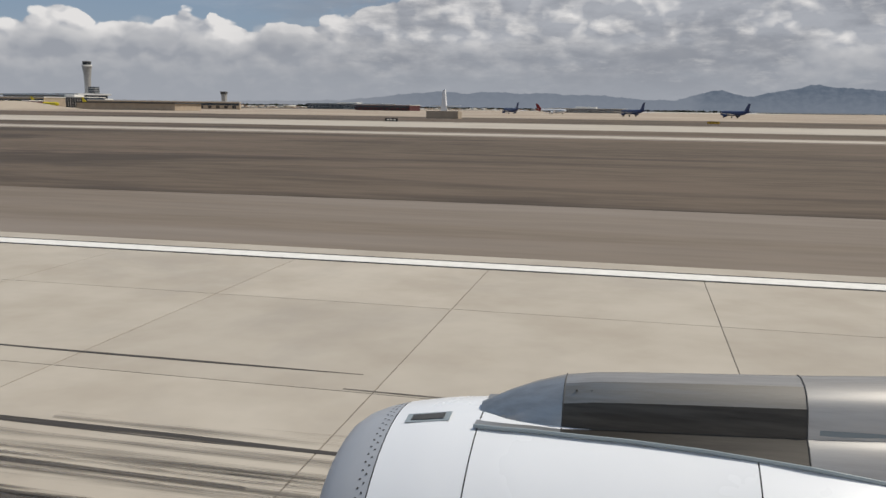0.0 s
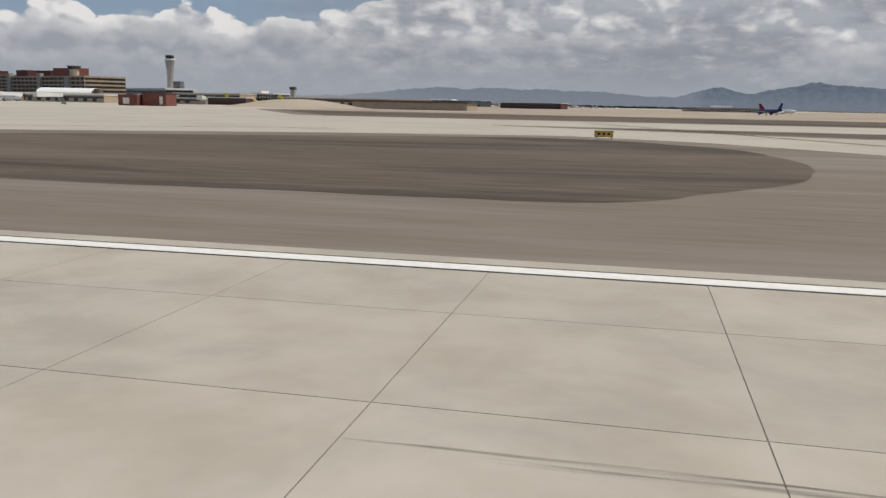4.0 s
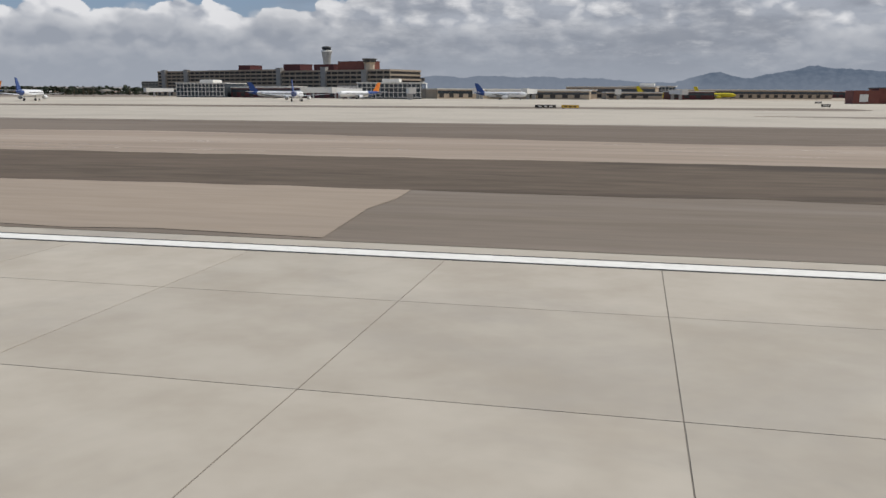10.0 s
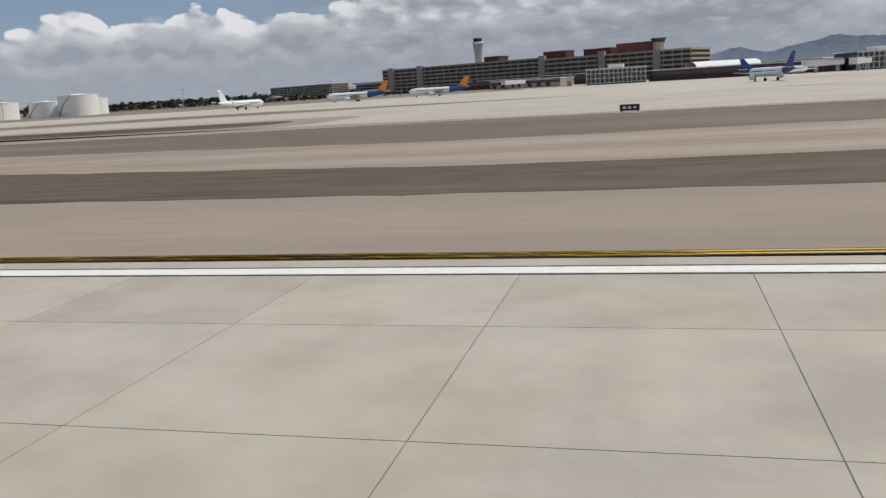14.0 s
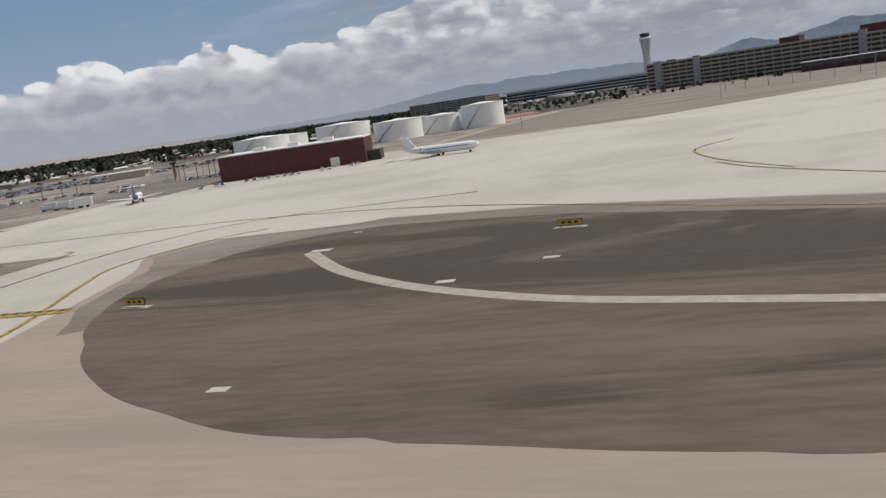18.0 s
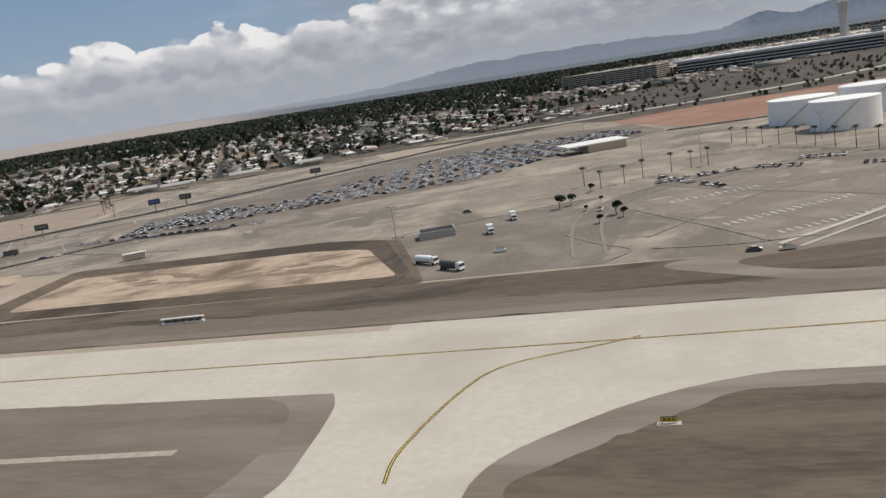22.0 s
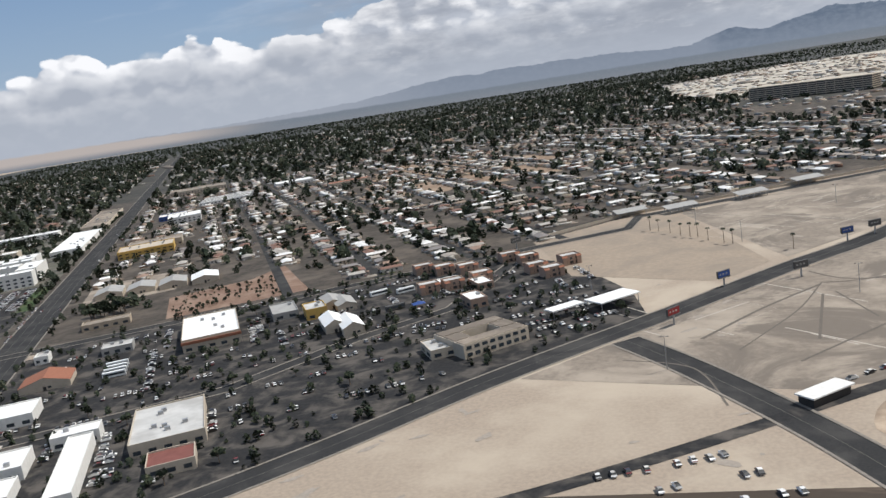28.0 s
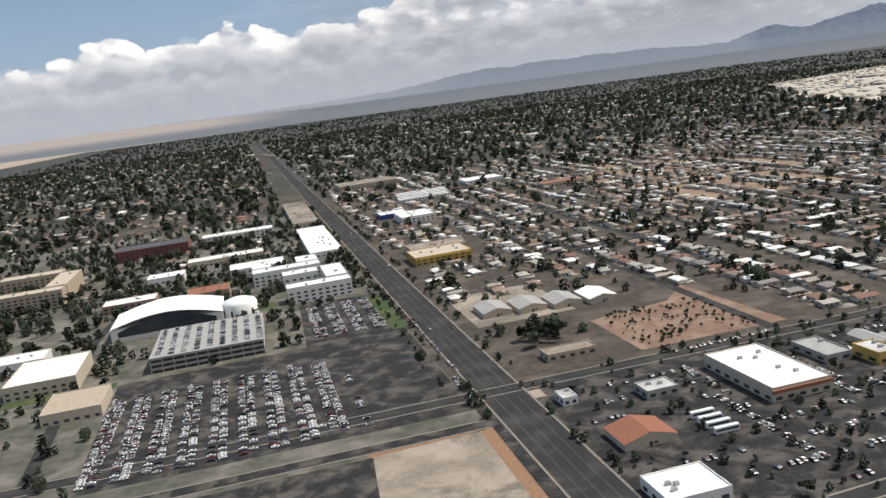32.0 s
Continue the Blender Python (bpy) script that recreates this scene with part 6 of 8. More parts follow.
ROADS = []


def road(name, path, width, label, mat=ASPHALT, z=0.02, kerb=True, centre=True):
    ROADS.append(name)
    z += 0.004 * len(ROADS)
    b = Build()
    strip_mesh(b, path, width, z)
    r = tagged(b.part(name, mat), label, "road", kind="structure")
    if kerb:
        for s in (-1, 1):
            k = Build()
            strip_mesh(k, path, 1.2, z + 0.13, 0, s * (width / 2 + 0.6))
            strip_mesh(k, path, 0.05, z + 0.06, 0, s * (width / 2 + 0.02))
            tagged(k.part("kerb", KERB), "pale concrete kerb and path along the road", "kerb", kind="structure")
    if centre:
        c = Build()
        for off in ((-width * 0.25, 0, width * 0.25) if width > 18 else (0,)):
            strip_mesh(c, path, 0.2, z + 0.012, 0, off)
        tagged(c.part("lane_line", material("lane_paint", (0.16, 0.145, 0.12), (0.08, 0.075, 0.065), 1.0, 0.8)), "faded lane lines on asphalt", "marking", kind="structure")
    return r


ROAD2 = smooth_path([(-2400, 100), (-2260, 240), (-2184, 330), (-2110, 408), (-2041, 484), (-1979, 547), (-1903, 660), (-1800, 820), (-1660, 980), (-1400, 1200)])
road("road", ROAD2, 15, "dark two-way asphalt road with pale kerbs")
road("road", smooth_path([(-2030, 190), (-2062, 262), (-2100, 330), (-2128, 372)]), 14, "dark side road joining the main road")
road("road", smooth_path([(-2330, 140), (-2150, 230), (-2040, 300), (-1985, 335), (-1930, 395), (-1865, 398)]), 7, "narrow grey service road", LOT, 0.024, False, False)
road("road", smooth_path([(-1656, 250), (-1662, 320), (-1640, 370), (-1590, 400), (-1540, 420), (-1480, 420)]), 9, "grey curving access road between lots", PAD, 0.016, True, False)
road("road", smooth_path([(-1640, 640), (-1560, 650), (-1480, 720), (-1300, 900), (-1200, 1200)]), 12, "grey access road past the tanks", LOT, 0.016, True, False)
road("elevated_road", smooth_path([(-1900, 830), (-1700, 900), (-1500, 1000), (-1300, 1240), (-1100, 1500)]), 14, "pale concrete causeway towards the terminal", APRON, 0.03, False, False)

CARS = []


def car_row(x, y, turn, n, pitch=2.7, car_turn=90, gap=0.12, jitter=6):
    rnd = random.Random(int(x * 13 + y * 7))
    a = radians(turn)
    for k in range(n):
        if rnd.random() > gap:
            CARS.append((x + math.cos(a) * k * pitch + rnd.gauss(0, 0.25), y + math.sin(a) * k * pitch + rnd.gauss(0, 0.25), turn + car_turn + rnd.gauss(0, 3) + rnd.choice((0, 180))))


# main car park: rows that run away from the runway
for k in range(22):
    base = Vector((-1940, 404)).lerp(Vector((-1752, 480)), k / 12) if k <= 12 else Vector((-1752, 480)).lerp(Vector((-1665, 640)), (k - 12) / 9.0)
    n = [20, 24, 27, 22, 16, 20, 30, 34, 42, 50, 58, 62, 64, 60, 56, 52, 48, 44, 40, 34, 30, 26][k]
    car_row(base.x, base.y + 4, 105 if k <= 12 else 118, n, 2.75, 90, 0.1 + 0.06 * (k % 3))
    car_row(base.x + 5, base.y + 6, 105 if k <= 12 else 118, n - 3, 2.75, 90, 0.16)
    if k <= 14:
        car_row(base.x + 10.5, base.y + 9, 107, n - 2, 3.1, 90, 0.72)
car_row(-1962, 398, 3, 22, 5.4, 0, 0.25)
car_row(-2060, 300, 32, 20, 8, 0, 0.6)
for k, (x, y, n) in enumerate(((-1488, 420, 14), (-1500, 402, 14), (-1560, 405, 8), (-1545, 372, 5))):
    car_row(x, y, 165, n, 3.0, 90, 0.2)
car_row(-1470, 316, 22, 22, 3.2, 90, 0.25)
car_row(-1640, 400, -60, 14, 4.0, 90, 0.4)
for x, y in ((-1722, 360), (-1610, 239), (-1688, 270), (-1620, 395), (-1660, 330)):
    CARS.append((x, y, random.uniform(0, 180)))

tanker(-1712, 262, 150)
tanker(-1700, 250, 148, DARK_STEEL)
for x, y in ((-1699, 305), (-1695, 330)):
    box_truck(x, y, 110, "small white service truck on the asphalt pad", length=6)
box_truck(-2003, 388, 35, "black box lorry on the service road", DARK_STEEL, 10, "lorry")
s = thing("dump_truck", "yellow dump truck standing on bare soil", "truck", "", (-1885, 224, 0), 15)
boxy(Build(), -2.2, -1.0, 0.8, 0.5, 1.9, 0, 0.3).part("cab", YELLOW_PAINT, s)
boxy(Build(), -0.9, 1.6, 0.85, 0.7, 1.5, 0, -0.4).part("tipper_body", YELLOW_PAINT, s)
wheels(s, (-1.6, 0.9), 0.75, 0.42)
s = thing("service_truck", "white high-sided service truck on the apron", "truck", "", (-1514, 296, 0), 30)
boxy(Build(), -4.5, -2.4, 1.2, 0.7, 2.8, 0, 0.4).part("cab", VAN_WHITE, s)
boxy(Build(), -2.2, 4.8, 1.3, 0.9, 4.2).part("body", VAN_WHITE, s)
wheels(s, (-3.2, 2.8), 1.0, 0.55)

s = thing("pump_house", "roofless grey block pump house on the pad", "building", "", (-1722, 311, 0), 20)
for x0, y0, x1, y1 in ((-7, -5, 7, -4.6), (-7, 4.6, 7, 5), (-7, -4.6, -6.6, 4.6), (6.6, -4.6, 7, 4.6)):
    Build().box(x0, y0, 0, x1, y1, 3).part("block_wall", TOWER_GREY, s)
Build().box(-6, -4, 0, 6, 4, 1.8).part("pump_set", DARK_STEEL, s)
s = thing("car_park_office", "flat-roofed pay office with a wide white canopy", "building", "", (-1690, 560, 0), 25)
Build().box(-2, -10, 0, 24, 12, 5).part("wall", BEIGE_WALL, s)
Build().box(-16, -12, 5, 26, 14, 5.7).part("canopy_roof", WHITE_WALL, s)
for k in (-14, -8):
    Build().lathe([(0.3, 0), (0.3, 5)], 8, centre=(k, 0, 0)).part("post", STEEL, s)
s = thing("portable_cabin", "pale portable cabin on bare ground", "building", "", (-1878, 333, 0), 30)
boxy(Build(), -5, 5, 1.6, 0.3, 3.0).part("body", BEIGE_WALL, s)
Build().box(-5.2, -1.8, 3.0, 5.2, 1.8, 3.2).part("roof", WHITE_WALL, s)
for k in (-4, 4):
    Build().box(k - 0.3, -1.4, 0, k + 0.3, 1.4, 0.32).part("block_foot", CONCRETE, s)
s = thing("shade_shelter", "white flat-roofed shelter at the road corner", "building", "", (-2058, 292, 0), 40)
Build().box(-10, -4, 3.2, 10, 4, 3.7).part("roof", WHITE_WALL, s)
Build().box(-9, -3, 0, 9, 3.4, 3.2).part("wall", DARK_VOID, s)


def lamp_post(x, y, h=14):
    s = thing("lamp_post", "tall grey steel lamp post with two heads", "lamp post", "lamp posts", (x, y, 0))
    Build().lathe([(0.2, 0), (0.12, h)], 8).part("pole", STEEL, s)
    Build().box(-1.4, -0.08, h, 1.4, 0.08, h + 0.12).part("arm", STEEL, s)
    for k in (-1, 1):
        Build().box(k * 1.4 - 0.4, -0.25, h - 0.12, k * 1.4 + 0.4, 0.25, h + 0.1).part("lamp_head", DARK_STEEL, s)


for x, y in ((-1738, 308), (-1712, 240), (-1930, 440), (-1880, 470), (-1830, 520), (-1790, 600), (-1760, 520), (-1700, 640), (-2110, 330), (-2020, 420), (-2060, 560), (-1985, 660), (-1650, 470), (-1620, 440), (-1560, 470), (-1360, 480), (-1250, 520), (-1160, 560), (-2085, 640), (-2150, 470)):
    lamp_post(x, y)


def billboard(x, y, turn, face, label, h=8.0, w=10.0):
    s = thing("billboard", label, "billboard", "billboards", (x, y, 0), turn)
    Build().lathe([(0.5, 0), (0.45, h)], 10).part("post", STEEL, s)
    Build().box(-w / 2, -0.5, h, w / 2, 0.5, h + 3.6).part("frame", DARK_STEEL, s)
    Build().box(-w / 2 + 0.3, -0.54, h + 0.3, w / 2 - 0.3, -0.5, h + 3.3).part("poster", face, s)
    for k in range(3):
        Build().box(-w * 0.36 + k * w * 0.25, -0.57, h + 1.4, -w * 0.24 + k * w * 0.25, -0.54, h + 2.2).part("lettering_bar", TOWER_GREY, s)
    Build().box(-w / 2, -1.2, h - 0.2, w / 2, -0.55, h).part("catwalk", DARK_STEEL, s)


for x, y, turn, face, lab in ((-2040, 458, 30, DARK_STEEL, "dark billboard on a single steel post by the road"), (-2079, 452, 40, BLUE_PAINT, "blue billboard on a single post by the road"), (-2106, 390, 50, RED_PAINT, "red and black roadside billboard"),
                              (-1985, 545, 30, DARK_STEEL, "dark billboard on a tall post above the road"), (-1912, 619, 30, DARK_STEEL, "dark billboard above the car park edge"), (-2003, 532, 30, BLUE_PAINT, "blue and purple roadside billboard"),
                              (-2216, 614, 45, DARK_STEEL, "dark billboard at the corner of the vacant lot")):
    billboard(x, y, turn, face, lab, 5.0, 8.5)
for x, y in ((-2094, 698), (-2037, 728), (-1987, 770), (-2134, 702)):
    s = thing("carport_roof", "grey sloping carport roof on posts by the back wall", "shelter", "carports", (x, y, 0), 28)
    Build().add([(-14, -5, 4.2), (14, -5, 4.2), (14, 5, 6.2), (-14, 5, 6.2), (-14, -5, 4.5), (14, -5, 4.5), (14, 5, 6.5), (-14, 5, 6.5)], [(3, 2, 1, 0), (4, 5, 6, 7), (0, 1, 5, 4), (1, 2, 6, 5), (2, 3, 7, 6), (3, 0, 4, 7)]).part("roof", TOWER_GREY, s)
    for k in (-12, 0, 12):
        Build().box(k - 0.2, -4.6, 0, k + 0.2, -4.2, 4.3).part("post", STEEL, s)
        Build().box(k - 0.2, 4.2, 0, k + 0.2, 4.6, 6.1).part("post", STEEL, s)
for p, q in zip([(-2206, 640), (-2137, 706), (-2020, 760), (-1920, 806)], [(-2137, 706), (-2020, 760), (-1920, 806), (-1780, 900)]):
    L, turn = along(p, q)
    s = thing("boundary_wall", "low beige block wall behind the houses", "wall", "boundary walls", (p[0], p[1], 0), turn, "structure")
    Build().box(0, -0.2, 0, L, 0.2, 2.2).part("blockwork", BEIGE_WALL, s)
palm = make_palm(3)
PALMS = [pose(x, y, 0, 0, 0, (x * 37) % 360) @ Matrix.Scale(0.9 + (x * 7 % 5) * 0.05, 4) for x, y in (
    [(-2112, 623), (-2104, 612), (-2097, 598), (-2086, 588), (-2080, 575), (-2071, 561), (-2066, 555), (-2034, 525), (-2118, 630), (-2091, 592)]
    + [(-1602 + k * 7.2, 506 - k * 11.5) for k in range(9)] + [(-1540 + k * 6.5, 412 - (k * 5 % 7)) for k in range(12)] + [(-1674, 400), (-1665, 387), (-1655, 396), (-1647, 406), (-1634, 415), (-1625, 421), (-1617, 424)]
    + [(-1400 + k * 14, 900 + (k * 37 % 23)) for k in range(14)] + [(-1240 + k * 15, 640 + (k * 23 % 31)) for k in range(12)])]
place_copies(palm, PALMS)

# tyre tracks, cracks and pale scrapes on the empty lots
TRACK = material("dark_track", (0.11, 0.093, 0.078), (0.15, 0.128, 0.106), 0.8, 0.95)
SCRAPE = material("pale_scrape", (0.33, 0.285, 0.238), (0.27, 0.232, 0.194), 0.5, 0.95)
TRACKS = [[(-2033, 443), (-2050, 400), (-2073, 361), (-2081, 348)], [(-2036, 422), (-2049, 355)], [(-2034, 440), (-2065, 406), (-2095, 366)], [(-2030, 425), (-2021, 380)], [(-2035, 468), (-2022, 448), (-1996, 440)], [(-2033, 443), (-2016, 442), (-1980, 452)],
          [(-2128, 345), (-2100, 330), (-2090, 290)], [(-1990, 400), (-2040, 350), (-2060, 330)], [(-1960, 380), (-2010, 350)], [(-1930, 250), (-1960, 290), (-2000, 300)], [(-1925, 300), (-1980, 260), (-2030, 270)], [(-1860, 345), (-1900, 352), (-1950, 372)],
          [(-1640, 270), (-1600, 330), (-1570, 350)], [(-1560, 300), (-1610, 345), (-1640, 380)]]
b = Build()
for k, pts in enumerate(TRACKS):
    strip_mesh(b, smooth_path(pts), 0.9 + 0.4 * (k % 3), 0.026 + k * 0.0015)
tagged(b.part("wheel_tracks", TRACK), "dark wheel tracks and cracks across worn lots", "marking", kind="stuff")
b = Build()
rnd = random.Random(18)
for k in range(90):
    x, y = rnd.choice([(rnd.uniform(-2120, -1900), rnd.uniform(330, 470)), (rnd.uniform(-2080, -1900), rnd.uniform(550, 700)), (rnd.uniform(-1900, -1740), rnd.uniform(330, 400)), (rnd.uniform(-1640, -1560), rnd.uniform(280, 420)), (rnd.uniform(-2240, -2060), rnd.uniform(200, 300))])
    n, r_ = rnd.randint(9, 13), rnd.uniform(0.5, 2.6)
    st, turn = rnd.uniform(1.2, 3.5), rnd.choice((0.75, 0.55, 2.3)) + rnd.gauss(0, 0.15)
    pts = []
    for i in range(n):
        q, a = r_ * rnd.uniform(0.6, 1.1), 6.2832 * i / n
        u, v = q * st * math.cos(a), q * math.sin(a)
        pts.append((x + u * math.cos(turn) - v * math.sin(turn), y + u * math.sin(turn) + v * math.cos(turn), 0.014 + k * 0.00007))
    b.add(pts, [tuple(range(n))])
tagged(b.part("pale_scrapes", SCRAPE), "pale scraped patches on the worn lots", "ground", kind="stuff")
# mud and spoil in the basin and on the sand
b = Build()
for k in range(46):
    x, y = (rnd.uniform(-1850, -1735), rnd.gauss(276, 9)) if k < 26 else (rnd.uniform(-2030, -1915), rnd.gauss(275, 18))
    n, r_, st, turn = 11, rnd.uniform(1.5, 5.0), rnd.uniform(1.5, 4.0), rnd.gauss(0.2, 0.3)
    pts = []
    for i in range(n):
        q, a = r_ * rnd.uniform(0.5, 1.15), 6.2832 * i / n
        u, v = q * st * math.cos(a), q * math.sin(a) * 0.8
        pts.append((x + u * math.cos(turn) - v * math.sin(turn), y + u * math.sin(turn) + v * math.cos(turn), 0.108 + k * 0.001 if k < 26 else 0.016 + k * 0.0005))
    b.add(pts, [tuple(range(n))])
tagged(b.part("mud_patches", material("damp_sand", (0.24, 0.178, 0.125), (0.18, 0.134, 0.095), 0.3, 0.95)), "dark damp mud patches on pale sand", "ground", kind="stuff")
# stored vehicles on the bare lot beside the side road
for k in range(3):
    car_row(-2132 + k * 9, 238 - k * 12, 18, 9, 5.0, 90, 0.35)
# bays and kerbs of the brown lot
b = Build()
for p0, p1, n, q in (((-1614.5, 278), (-1573, 306), 17, (-2.2, 4.4)), ((-1600, 259), (-1571, 277), 12, (-1.8, 3.6)), ((-1632, 330), (-1600, 345), 12, (-2.0, 4.6))):
    for k in range(n):
        c = Vector(p0).lerp(Vector(p1), k / (n - 1))
        strip_mesh(b, [(c.x, c.y), (c.x + q[0], c.y + q[1])], 0.32, 0.03)
tagged(b.part("bay_lines", WHITE_PAINT), "white parking bay lines on worn asphalt", "marking", kind="stuff")
for pts, w in (([(-1603, 245), (-1590, 258), (-1578, 271), (-1566, 285), (-1556, 293), (-1544, 301), (-1536, 312)], 2.2), ([(-1598, 240), (-1578, 262), (-1560, 280), (-1545, 292)], 1.4), ([(-1646, 322), (-1617, 273), (-1605, 250)], 1.2),
               ([(-1669, 289), (-1655, 268), (-1644, 255), (-1652, 241)], 1.0), ([(-1638, 254), (-1614, 250), (-1590, 252)], 1.0), ([(-1745, 316), (-1706, 240)], 1.0), ([(-1746, 318), (-1700, 345), (-1670, 362)], 0.8)):
    b = Build()
    strip_mesh(b, smooth_path(pts), w, 0.15)
    strip_mesh(b, smooth_path(pts), 0.08, 0.08, 0, w / 2)
    tagged(b.part("kerb", APRON if w > 1.3 else KERB), "pale dusty concrete kerb beside worn lots", "kerb", kind="structure")
car_row(-1640, 384, 22, 12, 3.4, 90, 0.3)
car_row(-1602, 400, -28, 10, 3.0, 90, 0.5)
CARS.append((-1601.6, 237.4, 8))
s = thing("roadside_board", "low white board with dark panels beside the dirt road", "sign", "", (-1774, 212, 0), 5)
Build().box(-7, -0.6, 0.0, 7, 0.6, 0.5).part("base", WHITE_PAINT, s)
for k in range(5):
    Build().box(-5.6 + k * 2.5, -0.66, 0.5, -3.9 + k * 2.5, 0.4, 1.5).part("panel", DARK_STEEL, s)
Build().box(-7, -0.5, 1.5, 7, 0.5, 1.8).part("top_rail", WHITE_PAINT, s)

# ---- the town ----
O, E2, E1 = Vector((-2572, 525)), Vector((0.866, 0.5)), Vector((-0.5, 0.866))


def city(a, b_):
    p = O + a * E2 + b_ * E1
    return p.x, p.y


def at_city(a, b_, z=0.0):
    x, y = city(a, b_)
    return x, y, z


SUBURB = material("suburb_ground", (0.074, 0.060, 0.047), (0.040, 0.035, 0.029), 0.16, 0.95, third=(0.115, 0.094, 0.075), big=0.03)
patch("far_suburb", material("far_suburb", (0.045, 0.048, 0.042), (0.032, 0.035, 0.031), 0.03, 0.95, third=(0.085, 0.082, 0.075), big=0.006), -0.045, [city(-2600, 2600), city(3500, 800), city(9000, 2500), city(9000, 11000), city(-2000, 11000)], "distant tree-covered suburbs")
patch("suburb_ground", SUBURB, -0.03, [city(-1900, -160), city(-20, -160), city(10, -118), city(445, -118), city(470, -60), city(700, -80), city(1100, -330), city(1700, -500), city(3500, 900), city(3500, 5500), city(-1900, 5500)], "dry yards and verges of the suburb")
patch("wooded_suburb", material("wooded_ground", (0.052, 0.049, 0.040), (0.034, 0.034, 0.028), 0.10, 0.95, third=(0.085, 0.074, 0.060), big=0.015), -0.024, ragged([city(-1900, 1230), city(1060, 1230), city(1300, 700), city(3400, 1500), city(3450, 5400), city(-1900, 5400)], 8, 60), "dark wooded ground of the older suburb")
patch("town_lots", LOT, 0.0, [city(20, -420), city(100, -430), (-2262, 246), (-2184, 338), (-2118, 408), city(352, -280), city(360, -180), city(330, -112), city(20, -112)], "dark asphalt lots between shops", "lot")
patch("campus_ground", material("campus_ground", (0.12, 0.108, 0.09), (0.06, 0.066, 0.045), 0.1, 0.95, third=(0.19, 0.17, 0.145), big=0.03), -0.01, [city(-700, -160), city(-20, -160), city(-20, 900), city(-700, 900)], "dry lawns and paths of a campus", "ground")
patch("campus_lot", LOT, 0.006, [city(-225, -128), city(-20, -128), city(-22, 190), city(-90, 195), city(-95, 55), city(-225, 50)], "dark asphalt campus car park", "lot")
patch("vacant_south", LOT, -0.012, [city(-600, -420), city(20, -420), city(20, -130), city(-600, -130)], "dark worn asphalt by the junction", "ground")
patch("corner_lot", OLD_LOT, -0.004, [city(-90, -260), city(-24, -250), city(-22, -158), city(-80, -152)], "pale empty corner lot with orange verges", "lot")
for q in ([city(-26, -245), city(-20, -245), city(-19, -155), city(-26, -155)], [city(-85, -153), city(-22, -150), city(-22, -156), city(-82, -160)]):
    patch("verge", material("orange_verge", (0.30, 0.17, 0.10), (0.2, 0.12, 0.07), 0.6, 0.95), 0.012, q, "orange gravel verge round the corner lot", "verge")
for q in ([city(-158, 200), city(-108, 205), city(-110, 228), city(-160, 222)], [city(-320, 60), city(-226, 60), city(-226, 46), city(-320, 46)], [city(-18, 60), city(-30, 60), city(-34, 180), city(-18, 180)], [city(-190, 330), city(-135, 330), city(-135, 392), city(-190, 392)]):
    patch("lawn", LAWN, 0.01, q, "dark green campus lawn", "lawn")
patch("red_soil_lot", material("orange_gravel", (0.225, 0.142, 0.10), (0.17, 0.105, 0.075), 0.4, 0.95, third=(0.27, 0.19, 0.14), big=0.05), 0.004, [city(96, -92), city(196, -92), city(190, 30), city(160, -4), city(96, -14)], "orange gravel lot planted with shrubs", "ground")
patch("brown_plain", material("brown_lots", (0.25, 0.17, 0.11), (0.20, 0.14, 0.095), 0.1, 0.95, third=(0.28, 0.21, 0.15), big=0.02), -0.018, ragged([city(335, 440), city(400, 700), city(470, 930), city(640, 800), city(690, 500), city(586, 340), city(407, 358)], 5, 20), "brown earth quarter of the suburb", "ground")
patch("tan_roof_yard", OLD_LOT, 0.0, [city(25, 20), city(100, 20), city(100, 120), city(25, 120)], "pale yard round storage sheds", "lot")

road("road", [city(0, -700), city(0, 1200), city(0, 5400)], 24, "wide dark asphalt avenue with lane lines")
road("road", [city(-700, -103), city(440, -112), city(470, -75), city(720, -95)], 11, "dark asphalt cross street with kerbs")
road("road", [city(-620, -150), city(-225, -150), city(-20, -150)], 9, "narrow campus road", LOT, 0.024, True, False)
road("road", [city(-20, -300), city(32, -294), city(131, -288), city(200, -252), city(262, -232), city(330, -150)], 9, "dark asphalt back street between shops", ASPHALT, 0.02, True, False)
STREETS_A = [180, 247, 318, 392, 466, 540, 614, 688, 762, 840, 920, 1000]
for k, a in enumerate(STREETS_A):
    road("street", [city(a, -100 if a < 440 else -50), city(a + 6, 420), city(a - 4, 1250)], 8, "dark residential street between small houses", ASPHALT, 0.012, False, False)
for b_ in (215, 500, 790, 1060):
    road("street", [city(16, b_), city(500, b_ + 12), city(1050, b_ - 8)], 8, "dark residential cross street", ASPHALT, 0.016, False, False)
for b_ in (380, 640, 950):
    road("street", [city(-16, b_), city(-300, b_ + 8), city(-700, b_)], 8, "campus side street of dark asphalt", ASPHALT, 0.016, False, False)
road("street", [city(-250, -140), city(-262, 200), city(-240, 380), city(-250, 950)], 8, "campus street of dark asphalt", ASPHALT, 0.02, False, False)
for b_ in (1500, 2100, 2900):
    road("street", [city(-1500, b_), city(2600, b_)], 14, "distant straight avenue across the suburb", ASPHALT, 0.016, False, False)
for a in (420, 860, 1400, 2000, -500, -1000):
    road("street", [city(a, 1260), city(a, 5000)], 12, "distant straight road through the suburb", ASPHALT, 0.012, False, False)

BLOCKED = []   # a0, a1, b0, b1 taken by large buildings and lots


def taken(a, b_, m=4):
    return any(p - m < a < q + m and r - m < b_ < s_ + m for p, q, r, s_ in BLOCKED)


